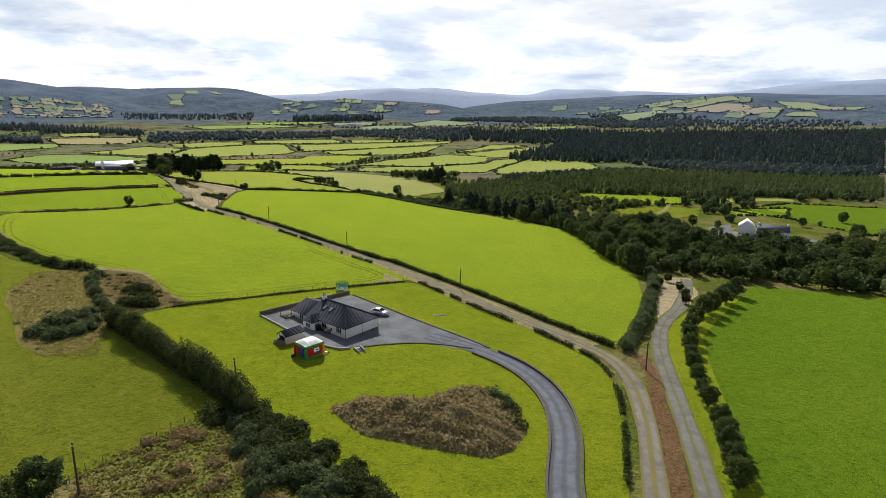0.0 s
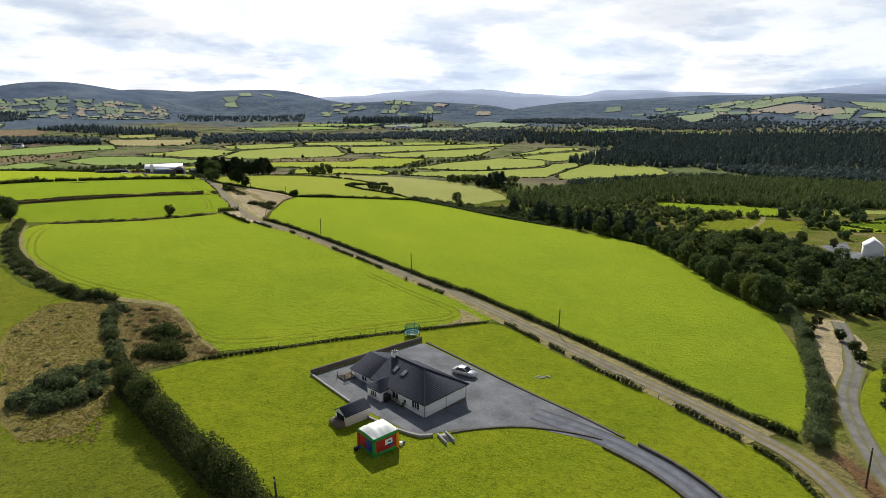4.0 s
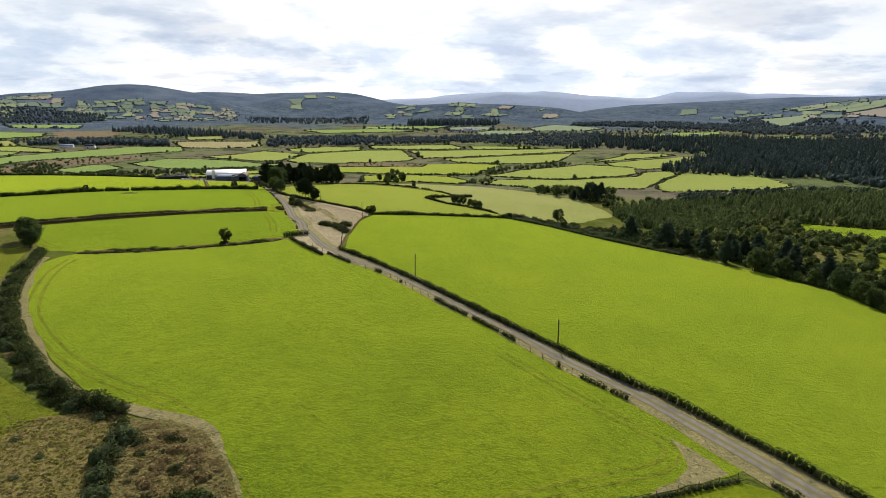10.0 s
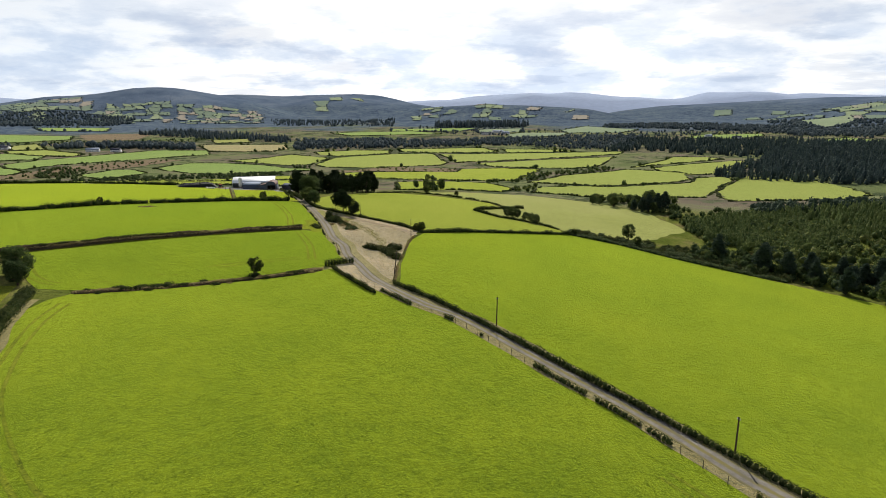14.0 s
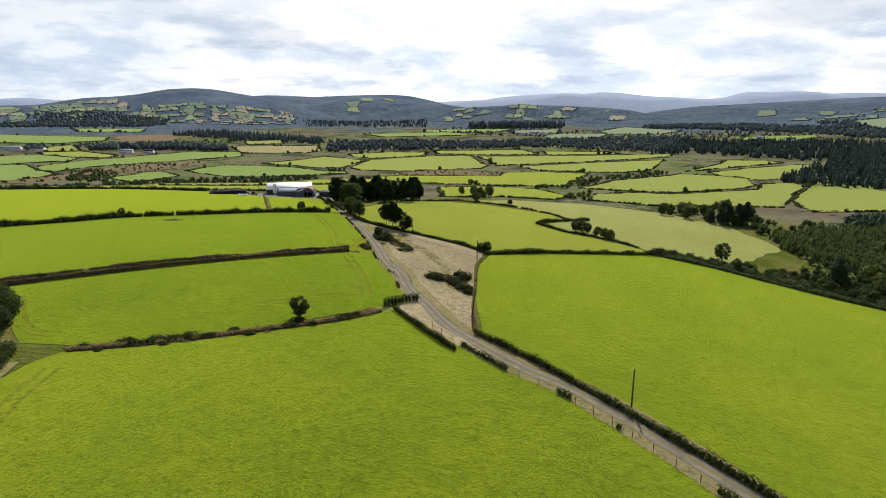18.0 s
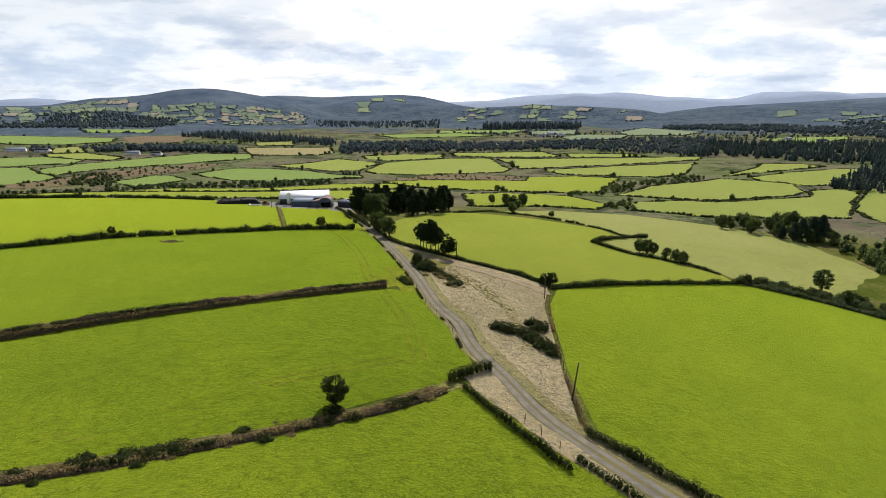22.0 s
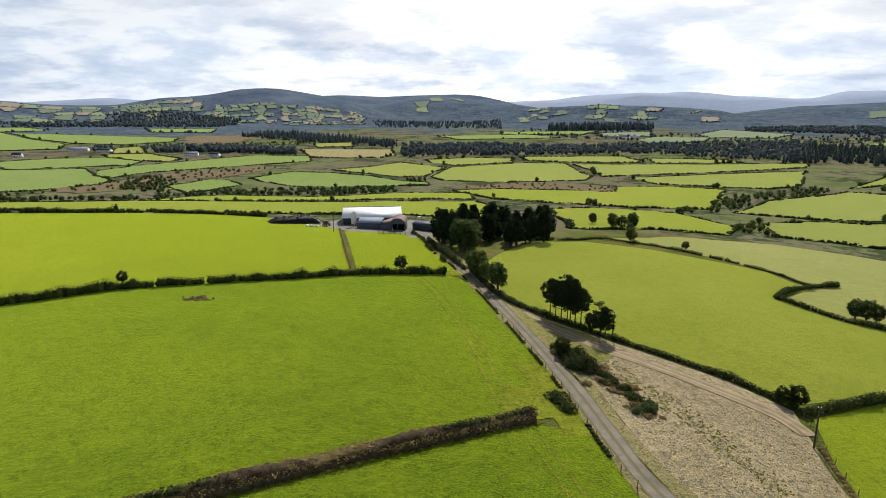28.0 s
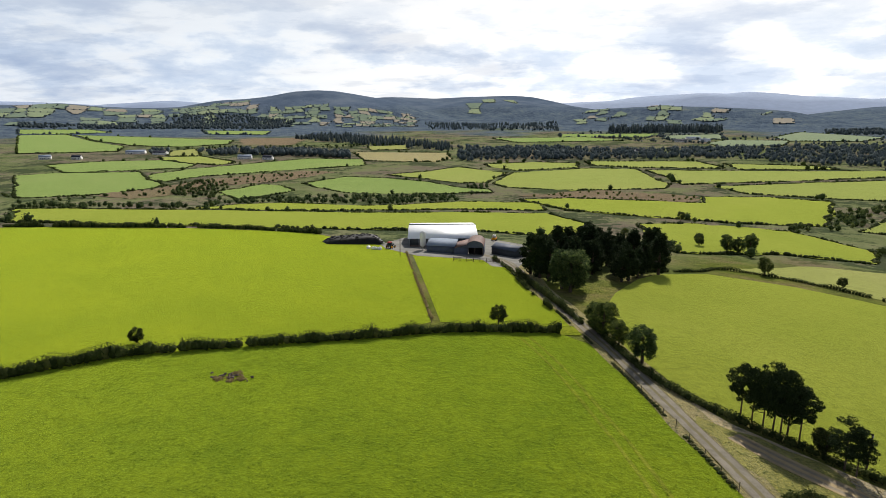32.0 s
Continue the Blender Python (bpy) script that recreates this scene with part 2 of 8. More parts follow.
def far_land(n, co):
    """Open country: rough grass close by, olive pasture, heath and thickets on the valley floor, wooded slopes and moor
    above, both blued by painted haze.
    """
    z = n.add("ShaderNodeSeparateXYZ", {0: co})
    east, north, up = z.outputs[0], z.outputs[1], z.outputs[2]
    patch = n.math("ADD", n.math("MULTIPLY", n.noise(co, 0.006, 5.0, 0.6), 0.6), n.math("MULTIPLY", n.noise(co, 0.03, 5.0, 0.65), 0.4))
    vale = n.ramp(patch, (0.40, (0.150, 0.180, 0.075)), (0.47, (0.205, 0.220, 0.105)), (0.52, (0.205, 0.185, 0.12)), (0.57, (0.185, 0.150, 0.115)), (0.62, (0.13, 0.15, 0.08)))
    thicket = n.ramp(n.math("ADD", n.math("MULTIPLY", n.noise(co, 0.02, 3.0), 0.5), n.math("MULTIPLY", n.noise(co, 0.13, 4.0, 0.7), 0.5)), (0.50, (0, 0, 0)), (0.54, (0.85, 0.85, 0.85)))
    vale = n.mix(thicket, vale, (0.058, 0.078, 0.040))
    # wooded slopes: tree tops against the dark between them, distance haze painted in as blue
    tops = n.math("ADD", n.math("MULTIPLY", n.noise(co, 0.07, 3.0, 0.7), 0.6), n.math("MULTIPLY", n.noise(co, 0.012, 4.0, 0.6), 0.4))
    hazed_wood = n.ramp(tops, (0.40, (0.064, 0.088, 0.128)), (0.50, (0.104, 0.138, 0.182)), (0.58, (0.145, 0.180, 0.206)), (0.64, (0.190, 0.220, 0.205)))
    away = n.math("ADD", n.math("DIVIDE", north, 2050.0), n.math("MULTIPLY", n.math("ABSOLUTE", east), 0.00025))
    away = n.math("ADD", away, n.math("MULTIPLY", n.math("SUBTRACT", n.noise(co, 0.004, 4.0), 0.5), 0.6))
    col = n.mix(n.ramp(away, (0.86, (0, 0, 0)), (1.0, (1, 1, 1))), vale, hazed_wood)
    # moor tones carry the blue of distance haze in their colour
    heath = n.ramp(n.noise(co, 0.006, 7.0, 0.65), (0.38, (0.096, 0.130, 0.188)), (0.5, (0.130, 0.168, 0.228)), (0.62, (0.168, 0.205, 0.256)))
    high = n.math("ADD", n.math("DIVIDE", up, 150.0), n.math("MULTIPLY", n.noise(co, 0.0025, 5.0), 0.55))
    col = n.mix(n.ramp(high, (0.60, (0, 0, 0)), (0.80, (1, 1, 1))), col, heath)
    near = n.math("ADD", n.math("DIVIDE", north, 560.0), n.math("MULTIPLY", n.math("ABSOLUTE", east), 0.0009))
    a = n.noise(co, 0.05, 5.0)
    rough = n.ramp(a, (0.38, (0.115, 0.145, 0.025)), (0.5, (0.175, 0.19, 0.042)), (0.62, (0.235, 0.20, 0.08)))
    rough = n.mix(n.ramp(n.noise(co, 0.9, 4.0, 0.7), (0.45, (0, 0, 0)), (0.7, (0.7, 0.7, 0.7))), rough, (0.06, 0.075, 0.025))
    near = n.math("ADD", near, n.math("MULTIPLY", n.math("SUBTRACT", n.noise(co, 0.004, 4.0), 0.5), 0.5))
    col = n.mix(n.ramp(near, (0.90, (0, 0, 0)), (1.0, (1, 1, 1))), rough, col)
    return col, n.math("ADD", n.noise(co, 1.2, 4.0, 0.7), n.math("MULTIPLY", n.noise(co, 0.09, 3.0, 0.7), 3.0))


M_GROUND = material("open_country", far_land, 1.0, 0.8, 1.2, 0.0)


def foliage(name, dark, light, warm=None, through_light=0.4, vary=False):
    m = bpy.data.materials.new(name)
    m.use_nodes = True
    n = Nodes(m.node_tree)
    g = n.add("ShaderNodeNewGeometry")
    rnd = g.outputs["Random Per Island"]
    col = n.ramp(rnd, (0.0, dark), (0.7, light), (1.0, warm or light))
    own = n.add("ShaderNodeObjectInfo").outputs["Random"]
    col = n.mix(1.0, col, n.ramp(own, (0.0, (0.72, 0.80, 0.95)), (0.35, (0.95, 1.0, 1.0)), (0.7, (1.1, 1.12, 1.0)), (1.0, (1.45, 1.32, 0.95))), "MULTIPLY") if vary else col
    col = n.mix(n.ramp(n.noise(g.outputs["Position"], 0.7, 3.0), (0.35, (0.55, 0.55, 0.55)), (0.65, (0, 0, 0))), col, dark)
    d = n.add("ShaderNodeBsdfPrincipled", {"Base Color": col, "Roughness": 0.8})
    d.inputs["Specular IOR Level"].default_value = 0.06
    t = n.add("ShaderNodeBsdfTranslucent", {0: col})
    n.add("ShaderNodeOutputMaterial", {0: n.add("ShaderNodeMixShader", {0: through_light, 1: d.outputs[0], 2: t.outputs[0]}).outputs[0]})
    return m


M_LEAF = foliage("hawthorn_leaf", (0.028, 0.042, 0.014), (0.092, 0.118, 0.034), (0.17, 0.17, 0.06))
M_OAK = foliage("broad_leaf", (0.036, 0.058, 0.022), (0.125, 0.165, 0.055), (0.21, 0.23, 0.08), 0.45, True)
M_PINE = foliage("pine_needle", (0.014, 0.026, 0.011), (0.042, 0.062, 0.024), (0.06, 0.08, 0.03), 0.15)
M_SPRUCE = foliage("spruce_needle", (0.030, 0.050, 0.034), (0.080, 0.112, 0.068), None, 0.25)
# these two leaf colours are lightened and blued to paint in distance haze
M_FARWOOD = foliage("hazy_wood_leaf", (0.070, 0.096, 0.110), (0.135, 0.168, 0.168), (0.17, 0.19, 0.165), 0.3)
M_FOREST = foliage("hazy_forest_needle", (0.040, 0.060, 0.060), (0.092, 0.126, 0.112), (0.12, 0.15, 0.12), 0.25)
M_YOUNG = foliage("young_spruce_needle", (0.075, 0.11, 0.04), (0.20, 0.25, 0.085), (0.25, 0.28, 0.10), 0.4)
M_GORSE = foliage("gorse_leaf", (0.028, 0.042, 0.014), (0.075, 0.095, 0.03), (0.15, 0.12, 0.05))
M_WILLOW = foliage("grey_willow_leaf", (0.055, 0.08, 0.032), (0.15, 0.185, 0.08), (0.20, 0.22, 0.12), 0.45)
M_FERN = foliage("bracken_frond", (0.24, 0.185, 0.08), (0.44, 0.34, 0.17), (0.28, 0.26, 0.09), 0.6)
M_STRAW = foliage("long_dry_grass", (0.20, 0.155, 0.075), (0.46, 0.36, 0.195), (0.30, 0.24, 0.11), 0.45)
M_TUFT = foliage("grass_tuft", (0.17, 0.18, 0.03), (0.29, 0.285, 0.06), (0.34, 0.29, 0.11), 0.6)


def plain(name, base, rough=0.7, metal=0.0, var=0.25, scale=1.5, grain=14.0, bump=0.15, spec=0.2):
    def build(n, co):
        a = n.noise(co, scale, 4.0)
        b = n.noise(co, grain, 3.0)
        f = n.math("ADD", n.math("MULTIPLY", a, 0.6), n.math("MULTIPLY", b, 0.4))
        return n.ramp(f, (0.3, tuple(v * (1 - var) for v in base)), (0.7, tuple(min(1, v * (1 + var)) for v in base))), b
    m = material(name, build, rough, bump, 0.03, spec)
    m.node_tree.nodes["Principled BSDF"].inputs["Metallic"].default_value = metal
    return m


M_BARK = plain("bark", (0.085, 0.065, 0.05), 0.95, var=0.4, grain=9)
M_POST = plain("weathered_wood", (0.16, 0.13, 0.10), 0.9, var=0.35)
M_POLE = plain("creosoted_pole", (0.075, 0.055, 0.042), 0.85, var=0.3)
M_RENDER = plain("painted_render", (0.72, 0.70, 0.69), 0.85, var=0.06, scale=0.6)
M_SLATE = plain("dark_slate", (0.043, 0.047, 0.066), 0.8, var=0.3, scale=2.5, grain=30, spec=0.08)
M_YARD = plain("gravel_yard", (0.165, 0.172, 0.185), 0.95, var=0.5, scale=0.22, grain=4, spec=0.04)
M_APRON = plain("stained_concrete", (0.24, 0.23, 0.21), 0.95, var=0.35, scale=0.15, grain=3, spec=0.05)
M_STONE = plain("dark_field_stone", (0.11, 0.10, 0.085), 0.95, var=0.4, scale=1.2)
M_CONC = plain("concrete", (0.33, 0.32, 0.30), 0.9, var=0.2, scale=0.5)
M_BLOCK = plain("block_wall", (0.13, 0.10, 0.088), 0.9, var=0.2, scale=0.8)
M_ROOFW = plain("pale_roof_sheet", (0.88, 0.88, 0.89), 0.5, var=0.01, scale=3.0, bump=0.0, spec=0.5)
M_CLAD = plain("dark_cladding", (0.055, 0.06, 0.07), 0.6, var=0.2)
M_SHEETW = plain("dark_blue_grey_sheet", (0.085, 0.10, 0.14), 0.7, var=0.2, scale=0.8)
M_GREYSH = plain("grey_roof_sheet", (0.25, 0.29, 0.36), 0.85, var=0.15, spec=0.08)
M_RUST = plain("rusted_sheet", (0.20, 0.125, 0.105), 0.75, var=0.3, scale=0.8)
M_GALV = plain("galvanised_steel", (0.45, 0.46, 0.48), 0.4, 0.7, var=0.15)
M_DARK = plain("dark_interior", (0.018, 0.018, 0.02), 0.9, var=0.2)
M_GLASS = plain("window_glass", (0.02, 0.024, 0.03), 0.08, var=0.1, bump=0.0)
M_PVC = plain("white_pvc", (0.78, 0.78, 0.78), 0.4, var=0.03)
M_SILAGE = plain("black_silage_sheet", (0.012, 0.012, 0.014), 0.6, var=0.3, scale=2.0, bump=0.5)

M_EARTH = plain("bare_bank_earth", (0.070, 0.052, 0.034), 1.0, var=0.75, scale=1.3, grain=5.0, bump=0.6, spec=0.0)
M_POND = plain("pond_water", (0.03, 0.035, 0.035), 0.06, var=0.2, scale=0.3, grain=3.0, bump=0.02, spec=0.8)


# ---- terrain ----
HILL_X, HILL_Y, HILL_SPREAD, VALLEY = (-320, -200, -80, 40, 160, 280, 400), (-60, 70, 200, 330, 460, 590, 720), 105.0, -24.0
HILL_W = np.array((
    (8.96, 15.5, 10.08, 2.56, 10.49, 5.53, 0.52), (15.51, 6.05, 4.78, 4.18, 1.3, 3.07, 0.2), (10.19, 5.89, 7.97, 6.42, 5.03, 0.75, -1.89),
    (10.5, 5.44, 11.49, 0.33, -6.88, 3.96, -0.07), (11.71, 4.28, 6.36, 8.53, -0.18, 6.23, 2.39), (5.91, 7.2, -1.14, 1.31, -0.2, -2.77, 0.4),
    (-1.54, -2.79, 1.32, 1.61, 1.07, 1.83, 1.18)))
# the far hills, each by where its foot and its crest lie (metres away) and its crest line: bearing (degrees from +y towards +x) and height
HILLS = (
    (2050, 2900, ((-180, 80), (-120, 100), (-75, 92), (-50, 80), (-41, 74), (-38.5, 81), (-36.2, 67), (-33.6, 62), (-30.2, 66), (-29.2, 77), (-27.2, 95), (-25, 101), (-22.9, 112), (-21.1, 127), (-19.1, 134), (-17.4, 134), (-15.8, 123), (-14.1, 109), (-11.6, 84), (-9.1, 45), (-6, 3))),
    (2500, 3800, ((-24, 3), (-16, 118), (-14.1, 124), (-12.6, 129), (-10.6, 125), (-8.5, 121), (-6.4, 129), (-3.7, 134), (-1.6, 136), (0.3, 129), (2.1, 103), (3.7, 73), (6.2, 50), (8.9, 33), (13, 3))),
    (1950, 2500, ((0, 3), (2, 23), (3.6, 40), (5.5, 53), (7.9, 57), (10.8, 62), (14.7, 59), (17.7, 52), (20.2, 44), (22.2, 26), (25, 3))),
    (2300, 3500, ((18, 3), (21, 14), (22.7, 33), (24.1, 44), (26.3, 61), (29.6, 70), (32.7, 80), (35.9, 91), (39, 98), (46, 103), (60, 92), (120, 90), (180, 80))),
    (1850, 2900, ((32.5, 3), (35.1, 10), (38.1, 35), (41.1, 61), (43.9, 79), (46.2, 89), (48.4, 86), (50.1, 75), (52.2, 67), (55, 58), (58, 50), (80, 3))))
_fine = np.linspace(-180, 180, 1441)
_kernel = np.exp(-np.linspace(-3, 3, 9) ** 2 / 2)
_crests = [np.convolve(np.pad(np.interp(_fine, *zip(*line), left=3, right=3), 4, mode="edge"), _kernel / _kernel.sum(), "valid") for _, _, line in HILLS]


def heights(x, y):
    """The lie of the land, for arrays of x and y."""
    x, y = np.asarray(x, float), np.asarray(y, float)
    ex = np.exp(-((x[..., None] - np.array(HILL_X)) ** 2) / 2 / HILL_SPREAD ** 2)
    ey = np.exp(-((y[..., None] - np.array(HILL_Y)) ** 2) / 2 / HILL_SPREAD ** 2)
    z = VALLEY + np.einsum("...j,ji,...i->...", ey, HILL_W, ex)
    z = z - 1.7 * np.exp(-((x + 76) / 34) ** 2 - ((y - 277) / 22) ** 2)
    bearing, far = np.degrees(np.arctan2(x + 40, y - 150)), np.hypot(x + 40, y - 150)
    z = z + 0.019 * np.clip(far - 650, 0, 1450)
    fold = 0.10 * np.sin(x / 170 + 2 * np.sin(y / 410)) + 0.08 * np.sin(x / 83 - y / 260) + 0.05 * np.sin(y / 97 + x / 300)
    rise = 0
    for (foot, crest, _), line in zip(HILLS, _crests):
        t = np.clip((far - foot) / (crest - foot), 0, 1)
        back = np.clip((far - crest) / 900, 0, 1)
        up = t * t * (3 - 2 * t) * np.where(t < 0.98, 1 + fold * np.sin(np.pi * t), 1) * (1 - 0.8 * back * back)
        rise = np.maximum(rise, (np.interp(bearing, _fine, line) - 3) * up)
    return z + rise


def ground_z(x, y):
    return float(heights(np.array([x]), np.array([y]))[0])


def mesh_of(name, verts, faces, mat=None, smooth=False):
    """A mesh from arrays: verts n x 3, faces m x 3 or m x 4."""
    verts, faces = np.asarray(verts, np.float32), np.asarray(faces, np.int32)
    me = bpy.data.meshes.new(name)
    k = faces.shape[1]
    me.vertices.add(len(verts))
    me.vertices.foreach_set("co", verts.ravel())
    me.loops.add(faces.size)
    me.loops.foreach_set("vertex_index", faces.ravel())
    me.polygons.add(len(faces))
    me.polygons.foreach_set("loop_start", np.arange(0, faces.size, k, dtype=np.int32))
    if smooth:
        me.polygons.foreach_set("use_smooth", np.ones(len(faces), bool))
    if mat:
        me.materials.append(mat)
    me.update(calc_edges=True)
    return me


def spread_axis(lo, hi, step, end_lo, end_hi):
    core = list(np.arange(lo, hi + step, step))
    out, s = [core[-1]], step
    while out[-1] < end_hi:
        s = min(s * 1.09, 42)
        out.append(out[-1] + s)
    left, s = [core[0]], step
    while left[-1] > end_lo:
        s = min(s * 1.09, 42)
        left.append(left[-1] - s)
    return np.array(left[:0:-1] + core + out[1:])


def build_ground():
    xs, ys = spread_axis(-240, 260, 5, -4700, 4700), spread_axis(-40, 640, 5, -3200, 4850)
    gx, gy = np.meshgrid(xs, ys)
    gz = heights(gx, gy)
    verts = np.stack([gx, gy, gz], -1).reshape(-1, 3)
    i = np.arange(len(ys) - 1)[:, None] * len(xs) + np.arange(len(xs) - 1)[None]
    faces = np.stack([i, i + 1, i + 1 + len(xs), i + len(xs)], -1).reshape(-1, 4)
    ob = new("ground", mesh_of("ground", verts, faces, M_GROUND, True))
    tagged(ob, "rolling valley floor with rough grass, hedged fields and distant hills", "ground", kind="structure")


build_ground()


def far_range(name, bearings, dist, base, mat, seed, label):
    """A bare mountain range at the end of the valley: a ridge with a profile of its own, seen from afar."""
    rng = np.random.default_rng(seed)
    b = np.linspace(-75, 85, 420)
    prof = np.interp(b, *zip(*bearings))
    k7 = np.hanning(5) / np.hanning(5).sum()
    prof = np.convolve(np.pad(prof, 2, mode="edge"), k7, "valid")
    prof = prof - base
    for k in range(5):
        prof += (2.2 / (k + 1)) * np.sin(np.radians(b) * (9 + 17 * k) + rng.uniform(0, 6))
    verts = []
    for row, (d, f) in enumerate(((dist - 650, 0.0), (dist - 420, 0.42), (dist - 200, 0.78), (dist, 1.0), (dist + 300, 0.5))):
        wob = 1 + 0.10 * np.sin(np.radians(b) * 37 + row * 2.1) * (row in (1, 2))
        z = base + prof * f * wob
        verts.append(np.stack([-40 + d * np.sin(np.radians(b)), 150 + d * np.cos(np.radians(b)), z], -1))
    verts = np.concatenate(verts)
    m = len(b)
    i = np.arange(4)[:, None] * m + np.arange(m - 1)[None]
    faces = np.stack([i, i + 1, i + 1 + m, i + m], -1).reshape(-1, 4)
    ob = new(name, mesh_of(name, verts, faces, mat, True))
    tagged(ob, label, "mountain range", kind="structure")


# moor colour shifted to pale blue in place of aerial haze
M_FARHILL = plain("haze_tinted_moor", (0.31, 0.38, 0.53), 1.0, var=0.12, scale=0.004, grain=0.03, bump=0.0)
far_range("backdrop", ((-75, 150), (-41, 112), (-36.6, 92), (-35.4, 103), (-33.5, 113), (-31.3, 122), (-30.2, 117), (-28, 104), (-12, 110), (-8.6, 138), (-7.4, 151), (-6, 138), (0, 104), (3, 101), (7.1, 117), (8.9, 138), (11.6, 151), (14.7, 164), (16.5, 159), (18, 172), (20, 161), (22.2, 139), (24.1, 133), (26.7, 117), (28, 120), (29.9, 162), (31.8, 160), (33.6, 161), (35.1, 155), (35.9, 141), (37, 147), (43, 122), (46.1, 140), (49.9, 183), (53, 197), (56.2, 209), (85, 190)), 4650, -30, M_FARHILL, 3, "distant heather mountains closing the valley, blue-grey haze painted into the colour")


# ---- plan ----
# open ground that stays free of the woods round it
CLEARINGS = (((226, 389), (261, 363.5), (289, 344), (269, 319.5), (240.5, 337), (212, 364)), ((191, 301), (217, 325), (246, 324), (272, 308), (249, 287), (208, 279), (183, 266), (180, 280)),
             ((178, 300), (184, 293), (172, 272), (162, 276)), ((84, 118), (110, 148), (119, 152), (125, 151), (114, 136), (102, 125)), ((300, 333), (368, 323), (355, 313), (289, 321)), ((284, 301), (326, 290), (299, 268), (266, 282)), ((228, 258), (247, 264), (238, 243), (226, 236), (222, 246)), ((208, 224), (226, 240), (252, 218), (240, 198), (218, 196)))


def inset_rand(poly, n, rng):
    """n random points in a polygon."""
    p = np.array(poly, float)
    lo, hi = p.min(0), p.max(0)
    out = []
    while len(out) < n:
        q = rng.uniform(lo, hi, (max(n * 3, 50), 2))
        for c in CLEARINGS:
            q = q[~inside(q, np.array(c, float))]
        out.extend(q[inside(q, p)])
    return np.array(out[:n])


def inside(q, p):
    ok = np.zeros(len(q), bool)
    j = len(p) - 1
    for i in range(len(p)):
        c = (p[i, 1] > q[:, 1]) != (p[j, 1] > q[:, 1])
        with np.errstate(divide="ignore", invalid="ignore"):
            t = (p[j, 0] - p[i, 0]) * (q[:, 1] - p[i, 1]) / (p[j, 1] - p[i, 1]) + p[i, 0]
        ok ^= c & (q[:, 0] < t)
        j = i
    return ok


def along(path, step):
    """Points every step metres on a rounded line through the path's corners, with their left-hand normals."""
    p = np.array(path, float)
    fine = []
    for i in range(len(p) - 1):
        a, b, c, d = p[max(i - 1, 0)], p[i], p[i + 1], p[min(i + 2, len(p) - 1)]
        for t in np.linspace(0, 1, 12, endpoint=False):
            fine.append(0.5 * (2 * b + (c - a) * t + (2 * a - 5 * b + 4 * c - d) * t * t + (3 * b - a - 3 * c + d) * t ** 3))
    fine = np.array(fine + [p[-1]])
    s = np.r_[0, np.cumsum(np.hypot(*np.diff(fine, axis=0).T))]
    n = max(2, int(s[-1] / step) + 1)
    at = np.linspace(0, s[-1], n)
    q = np.stack([np.interp(at, s, fine[:, 0]), np.interp(at, s, fine[:, 1])], -1)
    d = np.gradient(q, axis=0)
    d /= np.hypot(*d.T)[:, None]
    return q, np.stack([-d[:, 1], d[:, 0]], -1)


def offset(path, left, step=6):
    q, n = along(path, step)
    return [tuple(v) for v in q + n * left]


from mathutils.geometry import delaunay_2d_cdt


def sheet(name, poly, mat, lift, grid, label, category="field", soft=0.0, seed=0):
    """A draped surface in a plan outline."""
    rng = np.random.default_rng(seed)
    p = np.array(poly, float)
    edge = []
    for a, b in zip(p, np.roll(p, -1, 0)):
        k = max(1, int(np.hypot(*(b - a)) / min(grid, 6)))
        nrm = np.array([-(b - a)[1], (b - a)[0]]) / (np.hypot(*(b - a)) + 1e-6)
        for t in range(k):
            edge.append(a + (b - a) * t / k + (nrm * rng.normal(0, soft) if soft and t else 0))
    edge = np.array(edge)
    lo, hi = p.min(0), p.max(0)
    gx, gy = np.meshgrid(np.arange(lo[0], hi[0], grid), np.arange(lo[1], hi[1], grid))
    q = np.stack([gx.ravel(), gy.ravel()], -1)
    q = q[inside(q, edge)]
    pts = [Vector(v) for v in np.concatenate([edge, q])]
    verts, _, faces, *_ = delaunay_2d_cdt(pts, [], [list(range(len(edge)))], 1, 0.001)
    v = np.array([tuple(u) for u in verts])
    z = heights(v[:, 0], v[:, 1]) + lift
    ob = new(name, mesh_of(name, np.c_[v, z], [f[:] for f in faces], mat, True))
    return tagged(ob, label, category, kind="structure")


def ribbon(name, path, widths, mat, lift, label, category, step=2.0, cols=6, wobble=0.15, seed=0):
    """A draped strip along a line; widths: left and right of it."""
    rng = np.random.default_rng(seed)
    q, n = along(path, step)
    rows = []
    for k in range(cols + 1):
        f = k / cols
        off = -widths[1] + (widths[0] + widths[1]) * f
        wob = np.convolve(rng.normal(0, wobble * 2.2, len(q) + 6), np.hanning(9)[1:-1] / 4, "valid") if k in (0, cols) else 0
        p = q + n * (off + wob)[:, None] if k in (0, cols) else q + n * off
        rows.append(np.c_[p, heights(p[:, 0], p[:, 1]) + lift])
    verts = np.stack(rows, 1).reshape(-1, 3)
    m = cols + 1
    i = np.arange(len(q) - 1)[:, None] * m + np.arange(cols)[None]
    faces = np.stack([i, i + m, i + m + 1, i + 1], -1).reshape(-1, 4)[:, ::-1]
    me = mesh_of(name, verts, faces, mat, True)
    uv = me.uv_layers.new(name="across")
    across = np.tile(np.linspace(0, 1, m), len(q))[faces.ravel()]
    length = np.repeat(np.arange(len(q)) * step, m)[faces.ravel()]
    uv.data.foreach_set("uv", np.stack([across, length], -1).astype(np.float32).ravel())
    ob = new(name, me)
    return tagged(ob, label, category, kind="structure")


